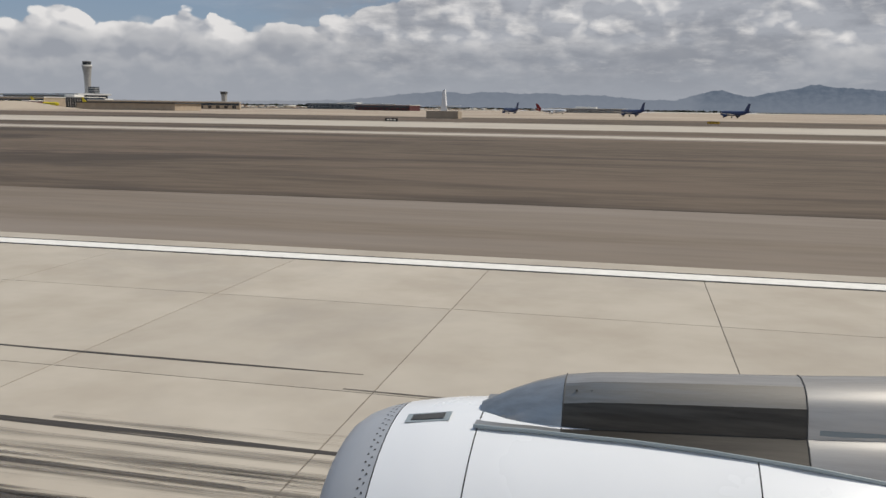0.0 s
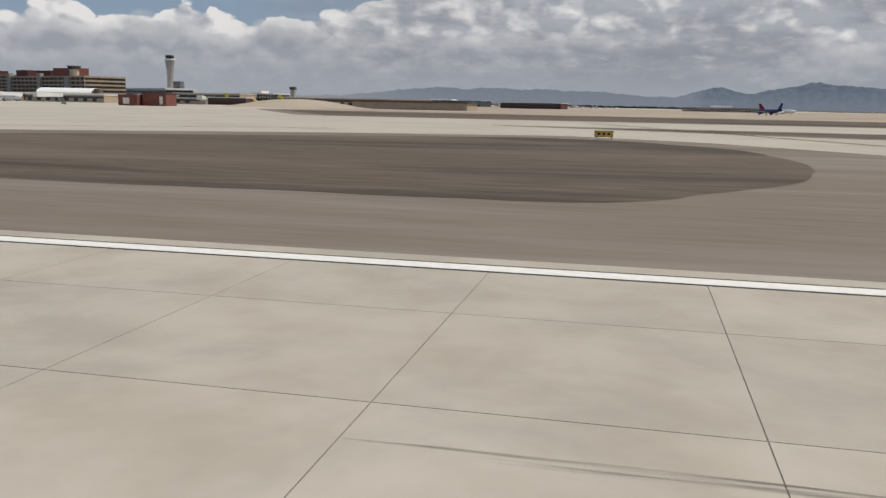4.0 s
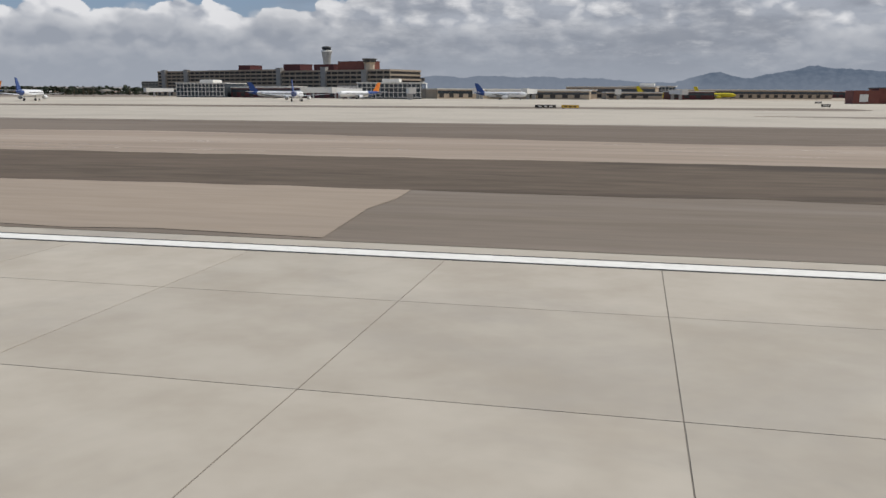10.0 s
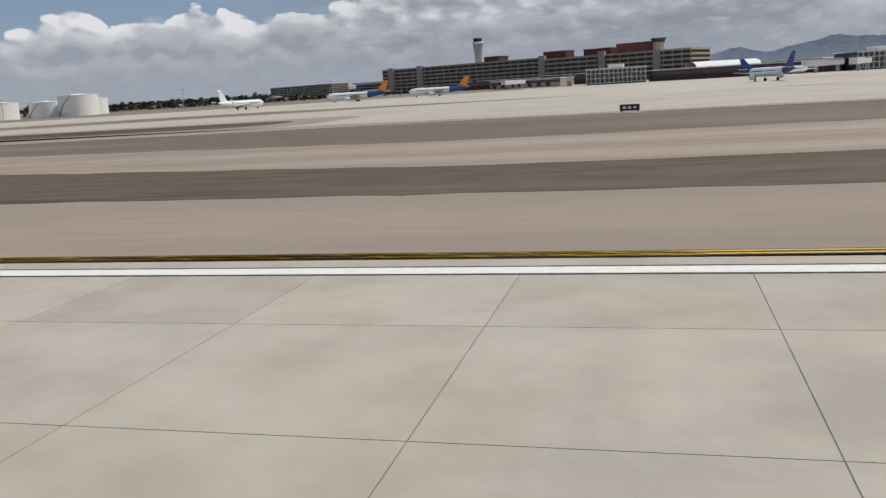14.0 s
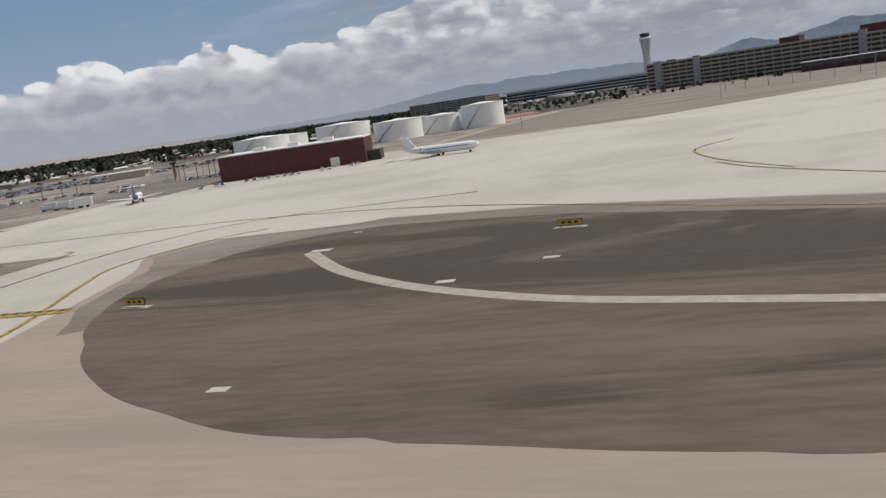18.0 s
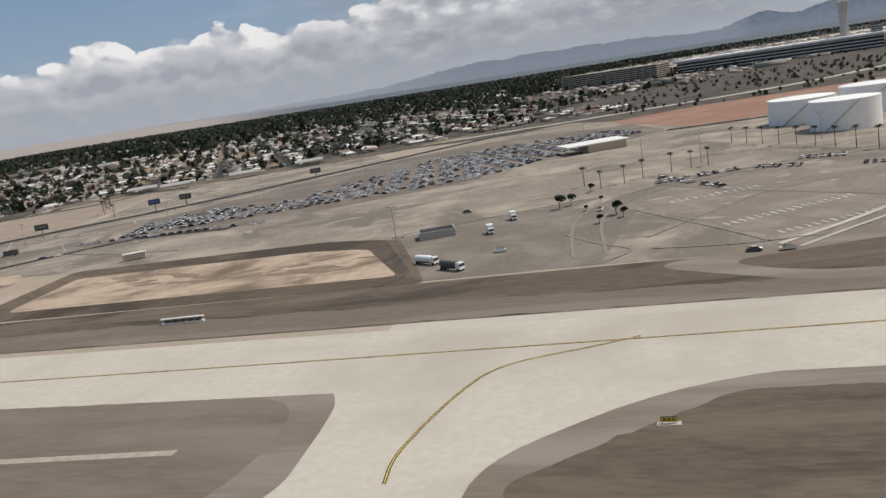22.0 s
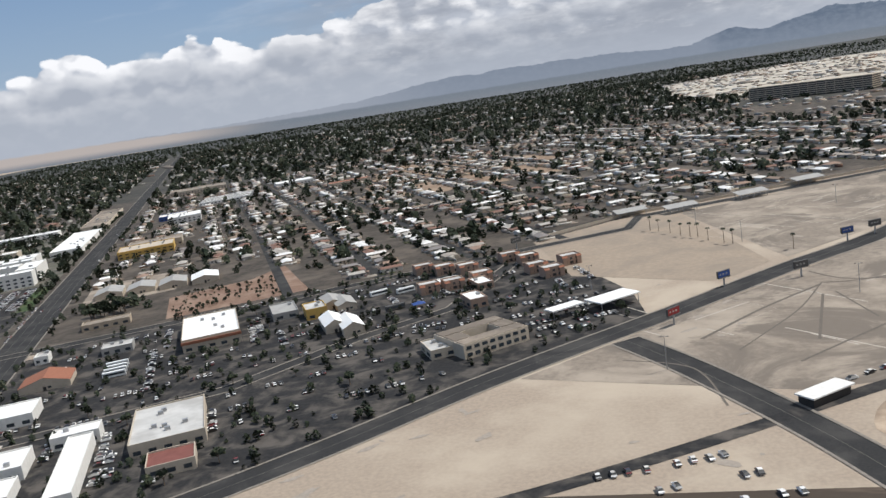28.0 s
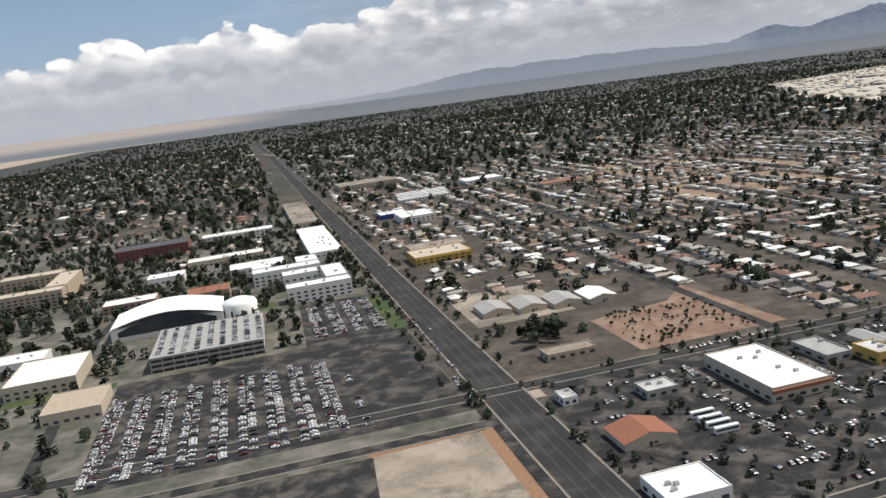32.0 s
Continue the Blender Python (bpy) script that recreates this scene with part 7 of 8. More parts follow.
def shop(a0, a1, b0, b1, h, label, wall=BEIGE_WALL, roof=WHITE_WALL, units=3, band=None, name="shop_building", lot=6):
    """Flat-roofed building with parapet, roof plant, doors and windows."""
    BLOCKED.append((a0 - lot, a1 + lot, b0 - lot, b1 + lot))
    x, y = city(a0, b0)
    s = thing(name, label, "building", "shops and offices", (x, y, 0), 30)
    W_, D_ = a1 - a0, b1 - b0
    Build().box(0, 0, 0, W_, D_, h).part("wall", wall, s)
    Build().box(0.4, 0.4, h, W_ - 0.4, D_ - 0.4, h + 0.15).part("roof", roof, s)
    p = Build()
    for q in ((0, 0, W_, 0.4), (0, D_ - 0.4, W_, D_), (0, 0.4, 0.4, D_ - 0.4), (W_ - 0.4, 0.4, W_, D_ - 0.4)):
        p.box(q[0], q[1], h, q[2], q[3], h + 0.8)
    p.part("parapet", wall, s)
    rnd = random.Random(int(a0 * 3 + b0))
    for k in range(units):
        u, v = rnd.uniform(0.15, 0.8) * W_, rnd.uniform(0.15, 0.8) * D_
        Build().box(u, v, h + 0.15, u + 2.2, v + 1.8, h + 1.6).part("roof_unit", STEEL, s)
    n = max(2, int(W_ / 6))
    floors = max(1, int(h / 3.6))
    for f in range(floors):
        for k in range(n):
            x0 = W_ * (k + 0.25) / n
            Build().box(x0, -0.08, f * 3.6 + 1.0, x0 + W_ * 0.5 / n, 0.06, f * 3.6 + 2.7).part("window", GLASS_DARK, s)
        m = max(2, int(D_ / 8))
        for k in range(m):
            y0 = D_ * (k + 0.25) / m
            Build().box(-0.08, y0, f * 3.6 + 1.0, 0.06, y0 + D_ * 0.5 / m, f * 3.6 + 2.7).part("window", GLASS_DARK, s)
    if band:
        Build().box(-0.5, -0.9, h - 2.2, W_ + 0.5, -0.02, h - 0.6).part("fascia", band, s)
    return s


TILE = material("clay_tile_roof", (0.30, 0.125, 0.075), (0.24, 0.10, 0.06), 1.5, 0.85)
STUCCO_PINK = material("pink_stucco", (0.38, 0.265, 0.20), (0.32, 0.225, 0.17), 0.6, 0.9)
YELLOW_WALL = material("ochre_wall", (0.55, 0.36, 0.10), (0.48, 0.31, 0.09), 0.5, 0.8)
shop(110, 143, -201, -139, 7, "white flat-roofed shop with brown fascia and roof units", BEIGE_WALL, TANK_WHITE, 5, TILE)
shop(183, 196, -186, -166, 6, "small yellow two-storey office with a pale roof", YELLOW_WALL, PALE_ROOF, 2)
shop(22, 30, -150, -138, 4, "small low shop with a pale roof", WHITE_WALL, PALE_ROOF, 1)
shop(62, 80, -165, -150, 4, "low grey shop with a flat roof", TOWER_GREY, PALE_ROOF, 2)
shop(40, 72, -80, -66, 4, "long tan block with a flat roof", TAN_BAND, OLD_LOT, 0, lot=2)
shop(16, 43, -272, -248, 5, "white flat-roofed shop at the street corner", WHITE_WALL, TANK_WHITE, 3)
shop(92, 122, -352, -306, 5, "pale flat-roofed restaurant with dark roof wells", BEIGE_WALL, PALE_ROOF, 6)
shop(100, 118, -378, -362, 4, "small building with a rust-red roof", BEIGE_WALL, RUST_WALL, 0, lot=2)
shop(66, 76, -386, -322, 5, "long narrow white-roofed motel wing", WHITE_WALL, TANK_WHITE, 0)
shop(58, 78, -320, -308, 5, "white-roofed motel head building", WHITE_WALL, TANK_WHITE, 1, lot=1)
shop(30, 52, -345, -322, 5, "white flat-roofed motel block", WHITE_WALL, TANK_WHITE, 2)
shop(40, 52, -372, -352, 4, "small white canopy building", WHITE_WALL, TANK_WHITE, 0, lot=2)
shop(226, 246, -318, -298, 4, "flat-roofed pale office with roof clutter", BEIGE_WALL, PALE_ROOF, 7)
shop(164, 180, -170, -140, 4, "grey workshop with a flat roof", TOWER_GREY, TOWER_GREY, 1)
shop(33, 92, 272, 318, 8, "long store with a yellow ochre front", YELLOW_WALL, BEIGE_WALL, 5, YELLOW_WALL)
shop(40, 100, 322, 360, 7, "beige flat-roofed store beside the avenue", BEIGE_WALL, OLD_LOT, 5)
shop(76, 122, 562, 620, 9, "large white flat-roofed store", WHITE_WALL, TANK_WHITE, 6)
shop(60, 100, 640, 680, 6, "low shop with a blue painted front", BLUE_PAINT, WHITE_WALL, 3)
shop(60, 175, 1130, 1210, 9, "huge pale flat-roofed warehouse store", BEIGE_WALL, OLD_LOT, 8)
for k in range(5):
    shop(118 + k * 3, 205 + k * 3, 800 + k * 22, 812 + k * 22, 4, "long white storage row with flat roof", WHITE_WALL, TANK_WHITE, 0, lot=4)
shop(260, 330, 905, 960, 6, "white warehouse with a flat roof", WHITE_WALL, TANK_WHITE, 3)
shop(330, 400, 700, 730, 6, "long red-roofed apartment row", BEIGE_WALL, TILE, 0)
shop(-60, -22, 420, 640, 6, "long white strip of shops", WHITE_WALL, TANK_WHITE, 8)
shop(-60, -22, 700, 1000, 6, "long pale strip of shops", BEIGE_WALL, OLD_LOT, 8)
SMALL = random.Random(9)
for k in range(14):
    a0, b0 = SMALL.uniform(260, 320), SMALL.uniform(-250, -125)
    w_, d_ = SMALL.uniform(9, 20), SMALL.uniform(9, 22)
    if taken(a0, b0, 6) or taken(a0 + w_, b0 + d_, 6) or b0 + d_ > -118 or a0 + b0 * -0.15 > 330:
        continue
    shop(a0, a0 + w_, b0, b0 + d_, SMALL.choice((3.6, 4.2, 5.0)), SMALL.choice(("small flat-roofed workshop with a pale roof", "low beige shop with a flat roof", "small white office with a flat roof")), SMALL.choice((BEIGE_WALL, WHITE_WALL, TOWER_GREY, STUCCO_PINK)), SMALL.choice((TANK_WHITE, OLD_LOT, TOWER_GREY, WHITE_WALL)), 1, lot=3)
# courtyard office by the road
x, y = -2187, 372
s = thing("courtyard_office", "two-storey tan office with a courtyard and brown base", "building", "shops and offices", (x, y, 0), 42)
for q in ((-18, 0, 18, 9), (-18, 21, 18, 30), (-18, 9, -8, 21), (8, 9, 18, 21)):
    Build().box(q[0], q[1], 0, q[2], q[3], 7).part("wing", BEIGE_WALL, s)
    Build().box(q[0] + 0.5, q[1] + 0.5, 7, q[2] - 0.5, q[3] - 0.5, 7.3).part("roof", OLD_LOT, s)
for k in range(8):
    Build().box(-16.5 + k * 4.3, -0.1, 1, -13.8 + k * 4.3, 0.1, 2.8).part("window", GLASS_DARK, s)
    Build().box(-16.5 + k * 4.3, -0.1, 4.4, -13.8 + k * 4.3, 0.1, 6.0).part("window", GLASS_DARK, s)
for x, y, w, d in ((-2136, 432, 26, 14), (-2160, 420, 20, 8)):
    s = thing("canopy", "flat white canopy roof over parked cars", "canopy", "flat canopies", (x, y, 0), 42)
    Build().box(-w / 2, -d / 2, 5, w / 2, d / 2, 5.6).part("roof", TANK_WHITE, s)
    for sx in (-1, 1):
        for sy in (-1, 1):
            Build().lathe([(0.2, 0), (0.2, 5)], 6, centre=(sx * (w / 2 - 1), sy * (d / 2 - 1), 0)).part("post", STEEL, s)


def gable(x, y, turn, w, d, h, ridge, wall, roof, label, name="shed", category="building", group="sheds"):
    s = thing(name, label, category, group, (x, y, 0), turn)
    Build().add([(-w / 2, -d / 2, 0), (w / 2, -d / 2, 0), (w / 2, d / 2, 0), (-w / 2, d / 2, 0), (-w / 2, -d / 2, h), (w / 2, -d / 2, h), (w / 2, d / 2, h), (-w / 2, d / 2, h), (0, -d / 2, h + ridge), (0, d / 2, h + ridge)],
                [(0, 1, 5, 8, 4), (2, 3, 7, 9, 6), (1, 2, 6, 5), (3, 0, 4, 7)]).part("wall", wall, s)
    Build().add([(-w / 2 - 0.4, -d / 2 - 0.4, h - 0.1), (0, -d / 2 - 0.4, h + ridge + 0.15), (0, d / 2 + 0.4, h + ridge + 0.15), (-w / 2 - 0.4, d / 2 + 0.4, h - 0.1), (w / 2 + 0.4, -d / 2 - 0.4, h - 0.1), (w / 2 + 0.4, d / 2 + 0.4, h - 0.1)], [(0, 1, 2, 3), (1, 4, 5, 2)]).part("roof", roof, s)
    Build().box(-1, -d / 2 - 0.06, 0, 0.6, -d / 2 + 0.1, 2.2).part("door", DARK_VOID, s)
    Build().box(1.4, -d / 2 - 0.06, 1, min(3.2, w / 2 - 0.2), -d / 2 + 0.1, 2.1).part("window", GLASS_DARK, s)
    return s


for k in range(4):
    x, y = city(46 + k * 26, 54 - k * 5)
    gable(x, y, 30, 22, 30, 4, 2.5, BEIGE_WALL, TANK_WHITE if k == 3 else TOWER_GREY, "storage shed with a pale ribbed gable roof")
    BLOCKED.append((30 + k * 26, 62 + k * 26, 34 - k * 5, 74 - k * 5))
for x, y in ((-2296, 436), (-2282, 428)):
    gable(x, y, 30, 12, 26, 4.5, 3, BEIGE_WALL, TANK_WHITE, "white gable-roofed shed by the bus lot")
gable(-2437, 368, 30, 26, 22, 3.6, 3.4, BEIGE_WALL, TILE, "low building with a bright orange tile roof", "tile_roofed_shop")
BLOCKED.append((18, 52, -226, -192))
for x, y in ((-2318, 490), (-2306, 482)):
    gable(x, y, 30, 12, 24, 4, 2, BEIGE_WALL, TOWER_GREY, "grey workshop with a gable roof")

# clay-tiled apartments round the cul-de-sac
for x, y, turn in ((-2275, 560, 30), (-2258, 552, 30), (-2240, 548, 30), (-2225, 520, 30), (-2240, 505, 30), (-2255, 500, 30), (-2190, 530, 30), (-2178, 515, 30), (-2200, 560, 30), (-2215, 572, 30), (-2170, 545, 30)):
    s = thing("tiled_apartment", "pink stucco apartment with a clay tile roof and arches", "house", "tiled apartments", (x, y, 0), turn)
    Build().box(-6.5, -5, 0, 6.5, 5, 5.8).part("wall", STUCCO_PINK, s)
    Build().box(-6.2, -4.7, 5.8, 6.2, 4.7, 5.95).part("roof", PALE_ROOF, s)
    for q in ((-6.5, -5, 6.5, -4.6), (-6.5, 4.6, 6.5, 5), (-6.5, -4.6, -6.1, 4.6), (6.1, -4.6, 6.5, 4.6)):
        Build().box(q[0], q[1], 5.8, q[2], q[3], 6.7).part("parapet", STUCCO_PINK, s)
    for x0 in (-6.8, 3.2):
        Build().add([(x0, -6.2, 5.2), (x0 + 3.6, -6.2, 5.2), (x0 + 3.6, -5.0, 6.3), (x0, -5.0, 6.3), (x0, -5.0, 5.2), (x0 + 3.6, -5.0, 5.2)], [(0, 1, 2, 3), (0, 4, 5, 1), (0, 3, 4), (1, 5, 2)]).part("tile_hood", TILE, s, "red clay tile hood")
        Build().box(x0 + 0.3, -6.0, 0, x0 + 3.3, -5.02, 5.18).part("stair_tower", STUCCO_PINK, s)
    for k in range(3):
        Build().box(-5.4 + k * 4, -5.08, 0.6, -3 + k * 4, -4.95, 2.5).part("arch", DARK_VOID, s)
        Build().box(-5.2 + k * 4, -5.08, 3.5, -3.6 + k * 4, -4.95, 4.9).part("window", GLASS_DARK, s)

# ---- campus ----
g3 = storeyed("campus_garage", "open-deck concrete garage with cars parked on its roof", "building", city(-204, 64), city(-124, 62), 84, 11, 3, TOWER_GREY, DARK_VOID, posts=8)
BLOCKED.append((-215, -115, 55, 160))
for r_ in range(9):
    a0 = -198 + r_ * 9.0
    for k in range(24):
        if (r_ * 7 + k * 5) % 9 > 1:
            x, y = city(a0, 68 + k * 3.2)
            CARS.append((x, y, 30.0, 11.03))
x, y = city(-200, 178)
s = thing("sports_hall", "white sports hall with a vaulted roof and dark end wall", "building", "campus buildings", (x, y, 0), 30)
b, n = Build(), 14
for i in range(n):
    q = [(-46 + 92 * t, 11 + 8 * math.sin(math.pi * t)) for t in (i / n, (i + 1) / n)]
    b.add([(q[0][0], 0, q[0][1]), (q[1][0], 0, q[1][1]), (q[1][0], 62, q[1][1]), (q[0][0], 62, q[0][1])], [(0, 1, 2, 3)])
b.part("vault_roof", TANK_WHITE, s, smooth=True)
Build().box(-45.5, 0.6, 0, 45.5, 61.4, 11).part("wall", WHITE_WALL, s)
b = Build()
for i in range(n):
    q = [(-40 + 80 * t, 8 + 9 * math.sin(math.pi * t)) for t in (i / n, (i + 1) / n)]
    b.add([(q[0][0], 0.3, 4), (q[1][0], 0.3, 4), (q[1][0], 0.3, q[1][1]), (q[0][0], 0.3, q[0][1])], [(0, 1, 2, 3)])
b.part("end_glazing", GLASS_DARK, s)
BLOCKED.append((-262, -140, 160, 250))
x, y = city(-140, 196)
s = thing("drum_hall", "white cylindrical hall with a shallow dome", "building", "campus buildings", (x, y, 0))
Build().lathe([(15, 0), (15, 12), (13, 14.5), (7, 16.5), (0.3, 17)], 32).part("shell", TANK_WHITE, s, smooth=True)
for k in range(10):
    a = k * 0.63
    Build().box(-0.9, 14.95, 3, 0.9, 15.1, 8).part("window", GLASS_DARK, s).rotation_euler = (0, 0, a)
shop(-98, -40, 204, 224, 14, "white four-storey campus block with small windows", WHITE_WALL, TANK_WHITE, 3)
shop(-60, -40, 230, 290, 14, "white four-storey campus wing with windows", WHITE_WALL, TANK_WHITE, 2)
shop(-98, -64, 268, 290, 14, "white four-storey campus back wing", WHITE_WALL, TANK_WHITE, 2)
shop(-126, -58, 306, 328, 14, "long white campus residence with many windows", WHITE_WALL, TANK_WHITE, 3)
shop(-126, -106, 332, 372, 14, "white campus residence wing", WHITE_WALL, TANK_WHITE, 2)
shop(-80, -58, 332, 366, 14, "white campus residence end wing", WHITE_WALL, TANK_WHITE, 2)
shop(-300, -252, 60, 125, 10, "pale yellow hall with a flat roof", BEIGE_WALL, WHITE_WALL, 0)
shop(-262, -226, -10, 34, 7, "tan-roofed hall with a low wall", BEIGE_WALL, TAN_BAND, 0)
shop(-330, -290, 140, 170, 7, "low white campus building", WHITE_WALL, TANK_WHITE, 2)
shop(-390, -322, 395, 420, 17, "tan five-storey campus block with window grid", TAN_BAND, BEIGE_WALL, 3)
shop(-345, -322, 424, 520, 17, "tan five-storey campus wing with window grid", TAN_BAND, BEIGE_WALL, 3)
shop(-420, -350, 540, 570, 14, "tan campus block with a flat roof", TAN_BAND, BEIGE_WALL, 3)
shop(-300, -205, 630, 682, 15, "broad dark brown campus block", RUST_WALL, DARK_STEEL, 4)
shop(-190, -90, 690, 720, 8, "long low white campus building", WHITE_WALL, TANK_WHITE, 5)
shop(-200, -110, 490, 520, 7, "low pale campus hall", BEIGE_WALL, WHITE_WALL, 4)
shop(-270, -220, 300, 330, 8, "pink campus building with a flat roof", STUCCO_PINK, WHITE_WALL, 2)
shop(-190, -150, 290, 325, 7, "pink stucco campus hall with tiles", STUCCO_PINK, TILE, 2)
shop(-240, -200, 420, 450, 7, "low white campus hall with flat roof", WHITE_WALL, TANK_WHITE, 2)
shop(-150, -90, 400, 440, 5, "low white campus shed", WHITE_WALL, TANK_WHITE, 2)
x, y = city(-212, 210)
for k, a in enumerate((-222, -206, -190, -174, -158, -142, -126, -110, -94)):
    car_row(*city(a, -120), 120, 46, 3.0, 90, 0.12 + 0.08 * (k % 3))
    car_row(*city(a + 5.4, -120), 120, 44, 3.0, 90, 0.16 + 0.1 * (k % 2))
car_row(*city(-76, -118), 120, 30, 3.2, 90, 0.75)
for k in range(4):
    car_row(*city(-84 + k * 15, 74), 120, 36, 3.0, 90, 0.2)
    car_row(*city(-79 + k * 15, 74), 120, 34, 3.0, 90, 0.25)
car_row(*city(-13, -60), 120, 24, 5.4, 0, 0.35)
car_row(*city(-17, -110), 120, 12, 3.2, 90, 0.2)
for a, b_, n, t in ((231, -254, 12, 14), (231, -264, 10, 14), (205, -190, 8, 120), (93, -260, 26, 120), (100, -175, 14, 120), (150, -210, 14, 120), (155, -190, 12, 120), (165, -230, 10, 120), (250, -200, 8, 30), (238, -190, 6, 120), (80, -370, 18, 120), (84, -372, 12, 120), (56, -330, 8, 120), (124, -345, 10, 120), (50, -290, 8, 30), (79, -136, 8, 30), (284, -310, 14, 30), (282, -298, 12, 30), (290, -286, 16, 30), (300, -270, 12, 30), (310, -250, 10, 30), (270, -200, 9, 120), (196, -262, 10, 30), (130, 420, 30, 120), (122, 460, 24, 30), (20, 470, 14, 120), (110, -106, 20, 30), (-200, 455, 24, 30), (-200, 467, 24, 30), (330, -240, 12, 110), (350, -235, 12, 110)):
    car_row(*city(a, b_), t, n, 3.2, 90, 0.3)
for a, b_ in ((44, 120), (10, 300), (-8, 420), (6, 560), (-6, 40), (9, 30), (-9, 700), (7, 800), (150, -106), (200, -108), (-100, -106)):
    CARS.append((*city(a, b_), 120 if abs(a) < 20 else 30))
for k in range(4):
    bus(*city(74, -218 + k * 7), 30)
bus(*city(234, -158), 40)
bus(*city(250, -166), 40)
bus(*city(234, -206), 40, DARK_STEEL, "black coach bus parked in a lot")
s = thing("blue_tent", "small blue awning over the lot corner", "awning", "", at_city(247, -213), 30)
Build().add([(-4, -3, 2.6), (4, -3, 2.6), (4, 3, 2.6), (-4, 3, 2.6), (0, 0, 4)], [(0, 1, 4), (1, 2, 4), (2, 3, 4), (3, 0, 4), (3, 2, 1, 0)]).part("canopy", BLUE_PAINT, s)
for sx in (-3.8, 3.8):
    for sy in (-2.8, 2.8):
        Build().box(sx - 0.08, sy - 0.08, 0, sx + 0.08, sy + 0.08, 2.6).part("pole", STEEL, s)

# ---- houses ----
ROOFS = pick_material("house_roofs", [(0.70, 0.68, 0.65), (0.36, 0.34, 0.31), (0.74, 0.73, 0.71), (0.30, 0.21, 0.16), (0.78, 0.77, 0.75), (0.24, 0.22, 0.21), (0.26, 0.20, 0.155), (0.42, 0.39, 0.35), (0.22, 0.13, 0.10), (0.34, 0.30, 0.26)], 0.85, 0.2, True, scale=0.4)
WALLS = pick_material("house_walls", [(0.50, 0.44, 0.36), (0.60, 0.57, 0.52), (0.40, 0.31, 0.24), (0.55, 0.48, 0.38), (0.36, 0.34, 0.32)], 0.9, 0.2, True, scale=0.4)
ROOF_ONE = pick_material("house_roof", [(0.70, 0.68, 0.65), (0.36, 0.34, 0.31), (0.74, 0.73, 0.71), (0.30, 0.21, 0.16), (0.78, 0.77, 0.75), (0.24, 0.22, 0.21), (0.26, 0.20, 0.155), (0.42, 0.39, 0.35), (0.22, 0.13, 0.10), (0.34, 0.30, 0.26)], 0.85, 0.2, False, scale=0.4)
WALL_ONE = pick_material("house_wall", [(0.50, 0.44, 0.36), (0.60, 0.57, 0.52), (0.40, 0.31, 0.24), (0.55, 0.48, 0.38), (0.36, 0.34, 0.32)], 0.9, 0.2, False, scale=0.4)


def house_shape(w, d, h, r, hip):
    walls, roof = Build(), Build()
    walls.box(-w / 2, -d / 2, 0, w / 2, d / 2, h)
    e = 0.5
    k = w * 0.28 if hip else 0
    roof.add([(-w / 2 - e, -d / 2 - e, h), (w / 2 + e, -d / 2 - e, h), (w / 2 + e, d / 2 + e, h), (-w / 2 - e, d / 2 + e, h), (-w / 2 + k, 0, h + r), (w / 2 - k, 0, h + r)],
             [(0, 1, 5, 4), (2, 3, 4, 5), (1, 2, 5), (3, 0, 4), (3, 2, 1, 0)])
    return walls, roof


HOUSES = []
rnd = random.Random(21)
CROSS = (215, 500, 790, 1060)
ROWS_B = [(-84, 203), (227, 488), (512, 778), (802, 1048), (1072, 1250)]
for gi, (g0, g1) in enumerate(((180, 392), (392, 614), (614, 840), (840, 1000))):
    for bi, (r0, r1) in enumerate(ROWS_B):
        r0 = max(r0, -40) if g0 > 390 else r0
        if (gi + bi) % 2 == 0:
            lanes = [(a + 13, a_next - 13) for a, a_next in zip(STREETS_A, STREETS_A[1:]) if g0 <= a < g1]
            places = [(aa, r0 + k * 17.5) for pair in lanes for aa in pair for k in range(int((r1 - r0) / 17.5) + 1)]
        else:
            n = max(2, int((r1 - r0) / 31))
            places = [(g0 + 11 + k * 17.5, r0 + 5 + (r1 - r0 - 10) * q / (n - 1)) for q in range(n) for k in range(int((g1 - g0 - 14) / 17.5) + 1)]
        for a, b_ in places:
            aa, bb = a + rnd.gauss(0, 1.3), b_ + rnd.gauss(0, 1.6)
            if taken(aa, bb, 3) or rnd.random() < 0.07 or (96 < aa < 205 and bb < 38) or min(abs(aa - q) for q in STREETS_A) < 8.5:
                continue
            HOUSES.append((aa, bb, 30 + rnd.choice((0, 90)) + rnd.gauss(0, 2), rnd.choice((0, 1, 2))))
for a in (38, 70, 102, 134, 160):
    b_ = 110.0
    while b_ < 1250:
        aa = a + rnd.gauss(0, 3)
        if not taken(aa, b_, 6) and rnd.random() > 0.25:
            HOUSES.append((aa, b_, 30 + rnd.choice((0, 90)) + rnd.gauss(0, 3), rnd.choice((0, 1, 2))))
        b_ += rnd.uniform(16, 24)
HOUSES.sort(key=lambda q: q[1] + 0.35 * abs(q[0] - 250))
protos = []
for w, d, h, r, hip in ((14, 9, 2.9, 1.5, True), (16, 8, 2.8, 1.2, False), (12, 10, 3.0, 0.9, False)):
    t = thing("house", "small single-storey house with a low roof and dry yard", "house", "suburban houses")
    wl, rf = house_shape(w, d, h, r, hip)
    wl.part("wall", WALL_ONE, t)
    rf.part("roof", ROOF_ONE, t)
    Build().box(-0.6, -d / 2 - 0.06, 0, 0.5, -d / 2 + 0.06, 2.1).part("door", DARK_VOID, t)
    for x0 in (-4.4, 2.6):
        Build().box(x0, -d / 2 - 0.06, 0.9, x0 + 1.8, -d / 2 + 0.06, 2.1).part("window", GLASS_DARK, t)
    protos.append(t)
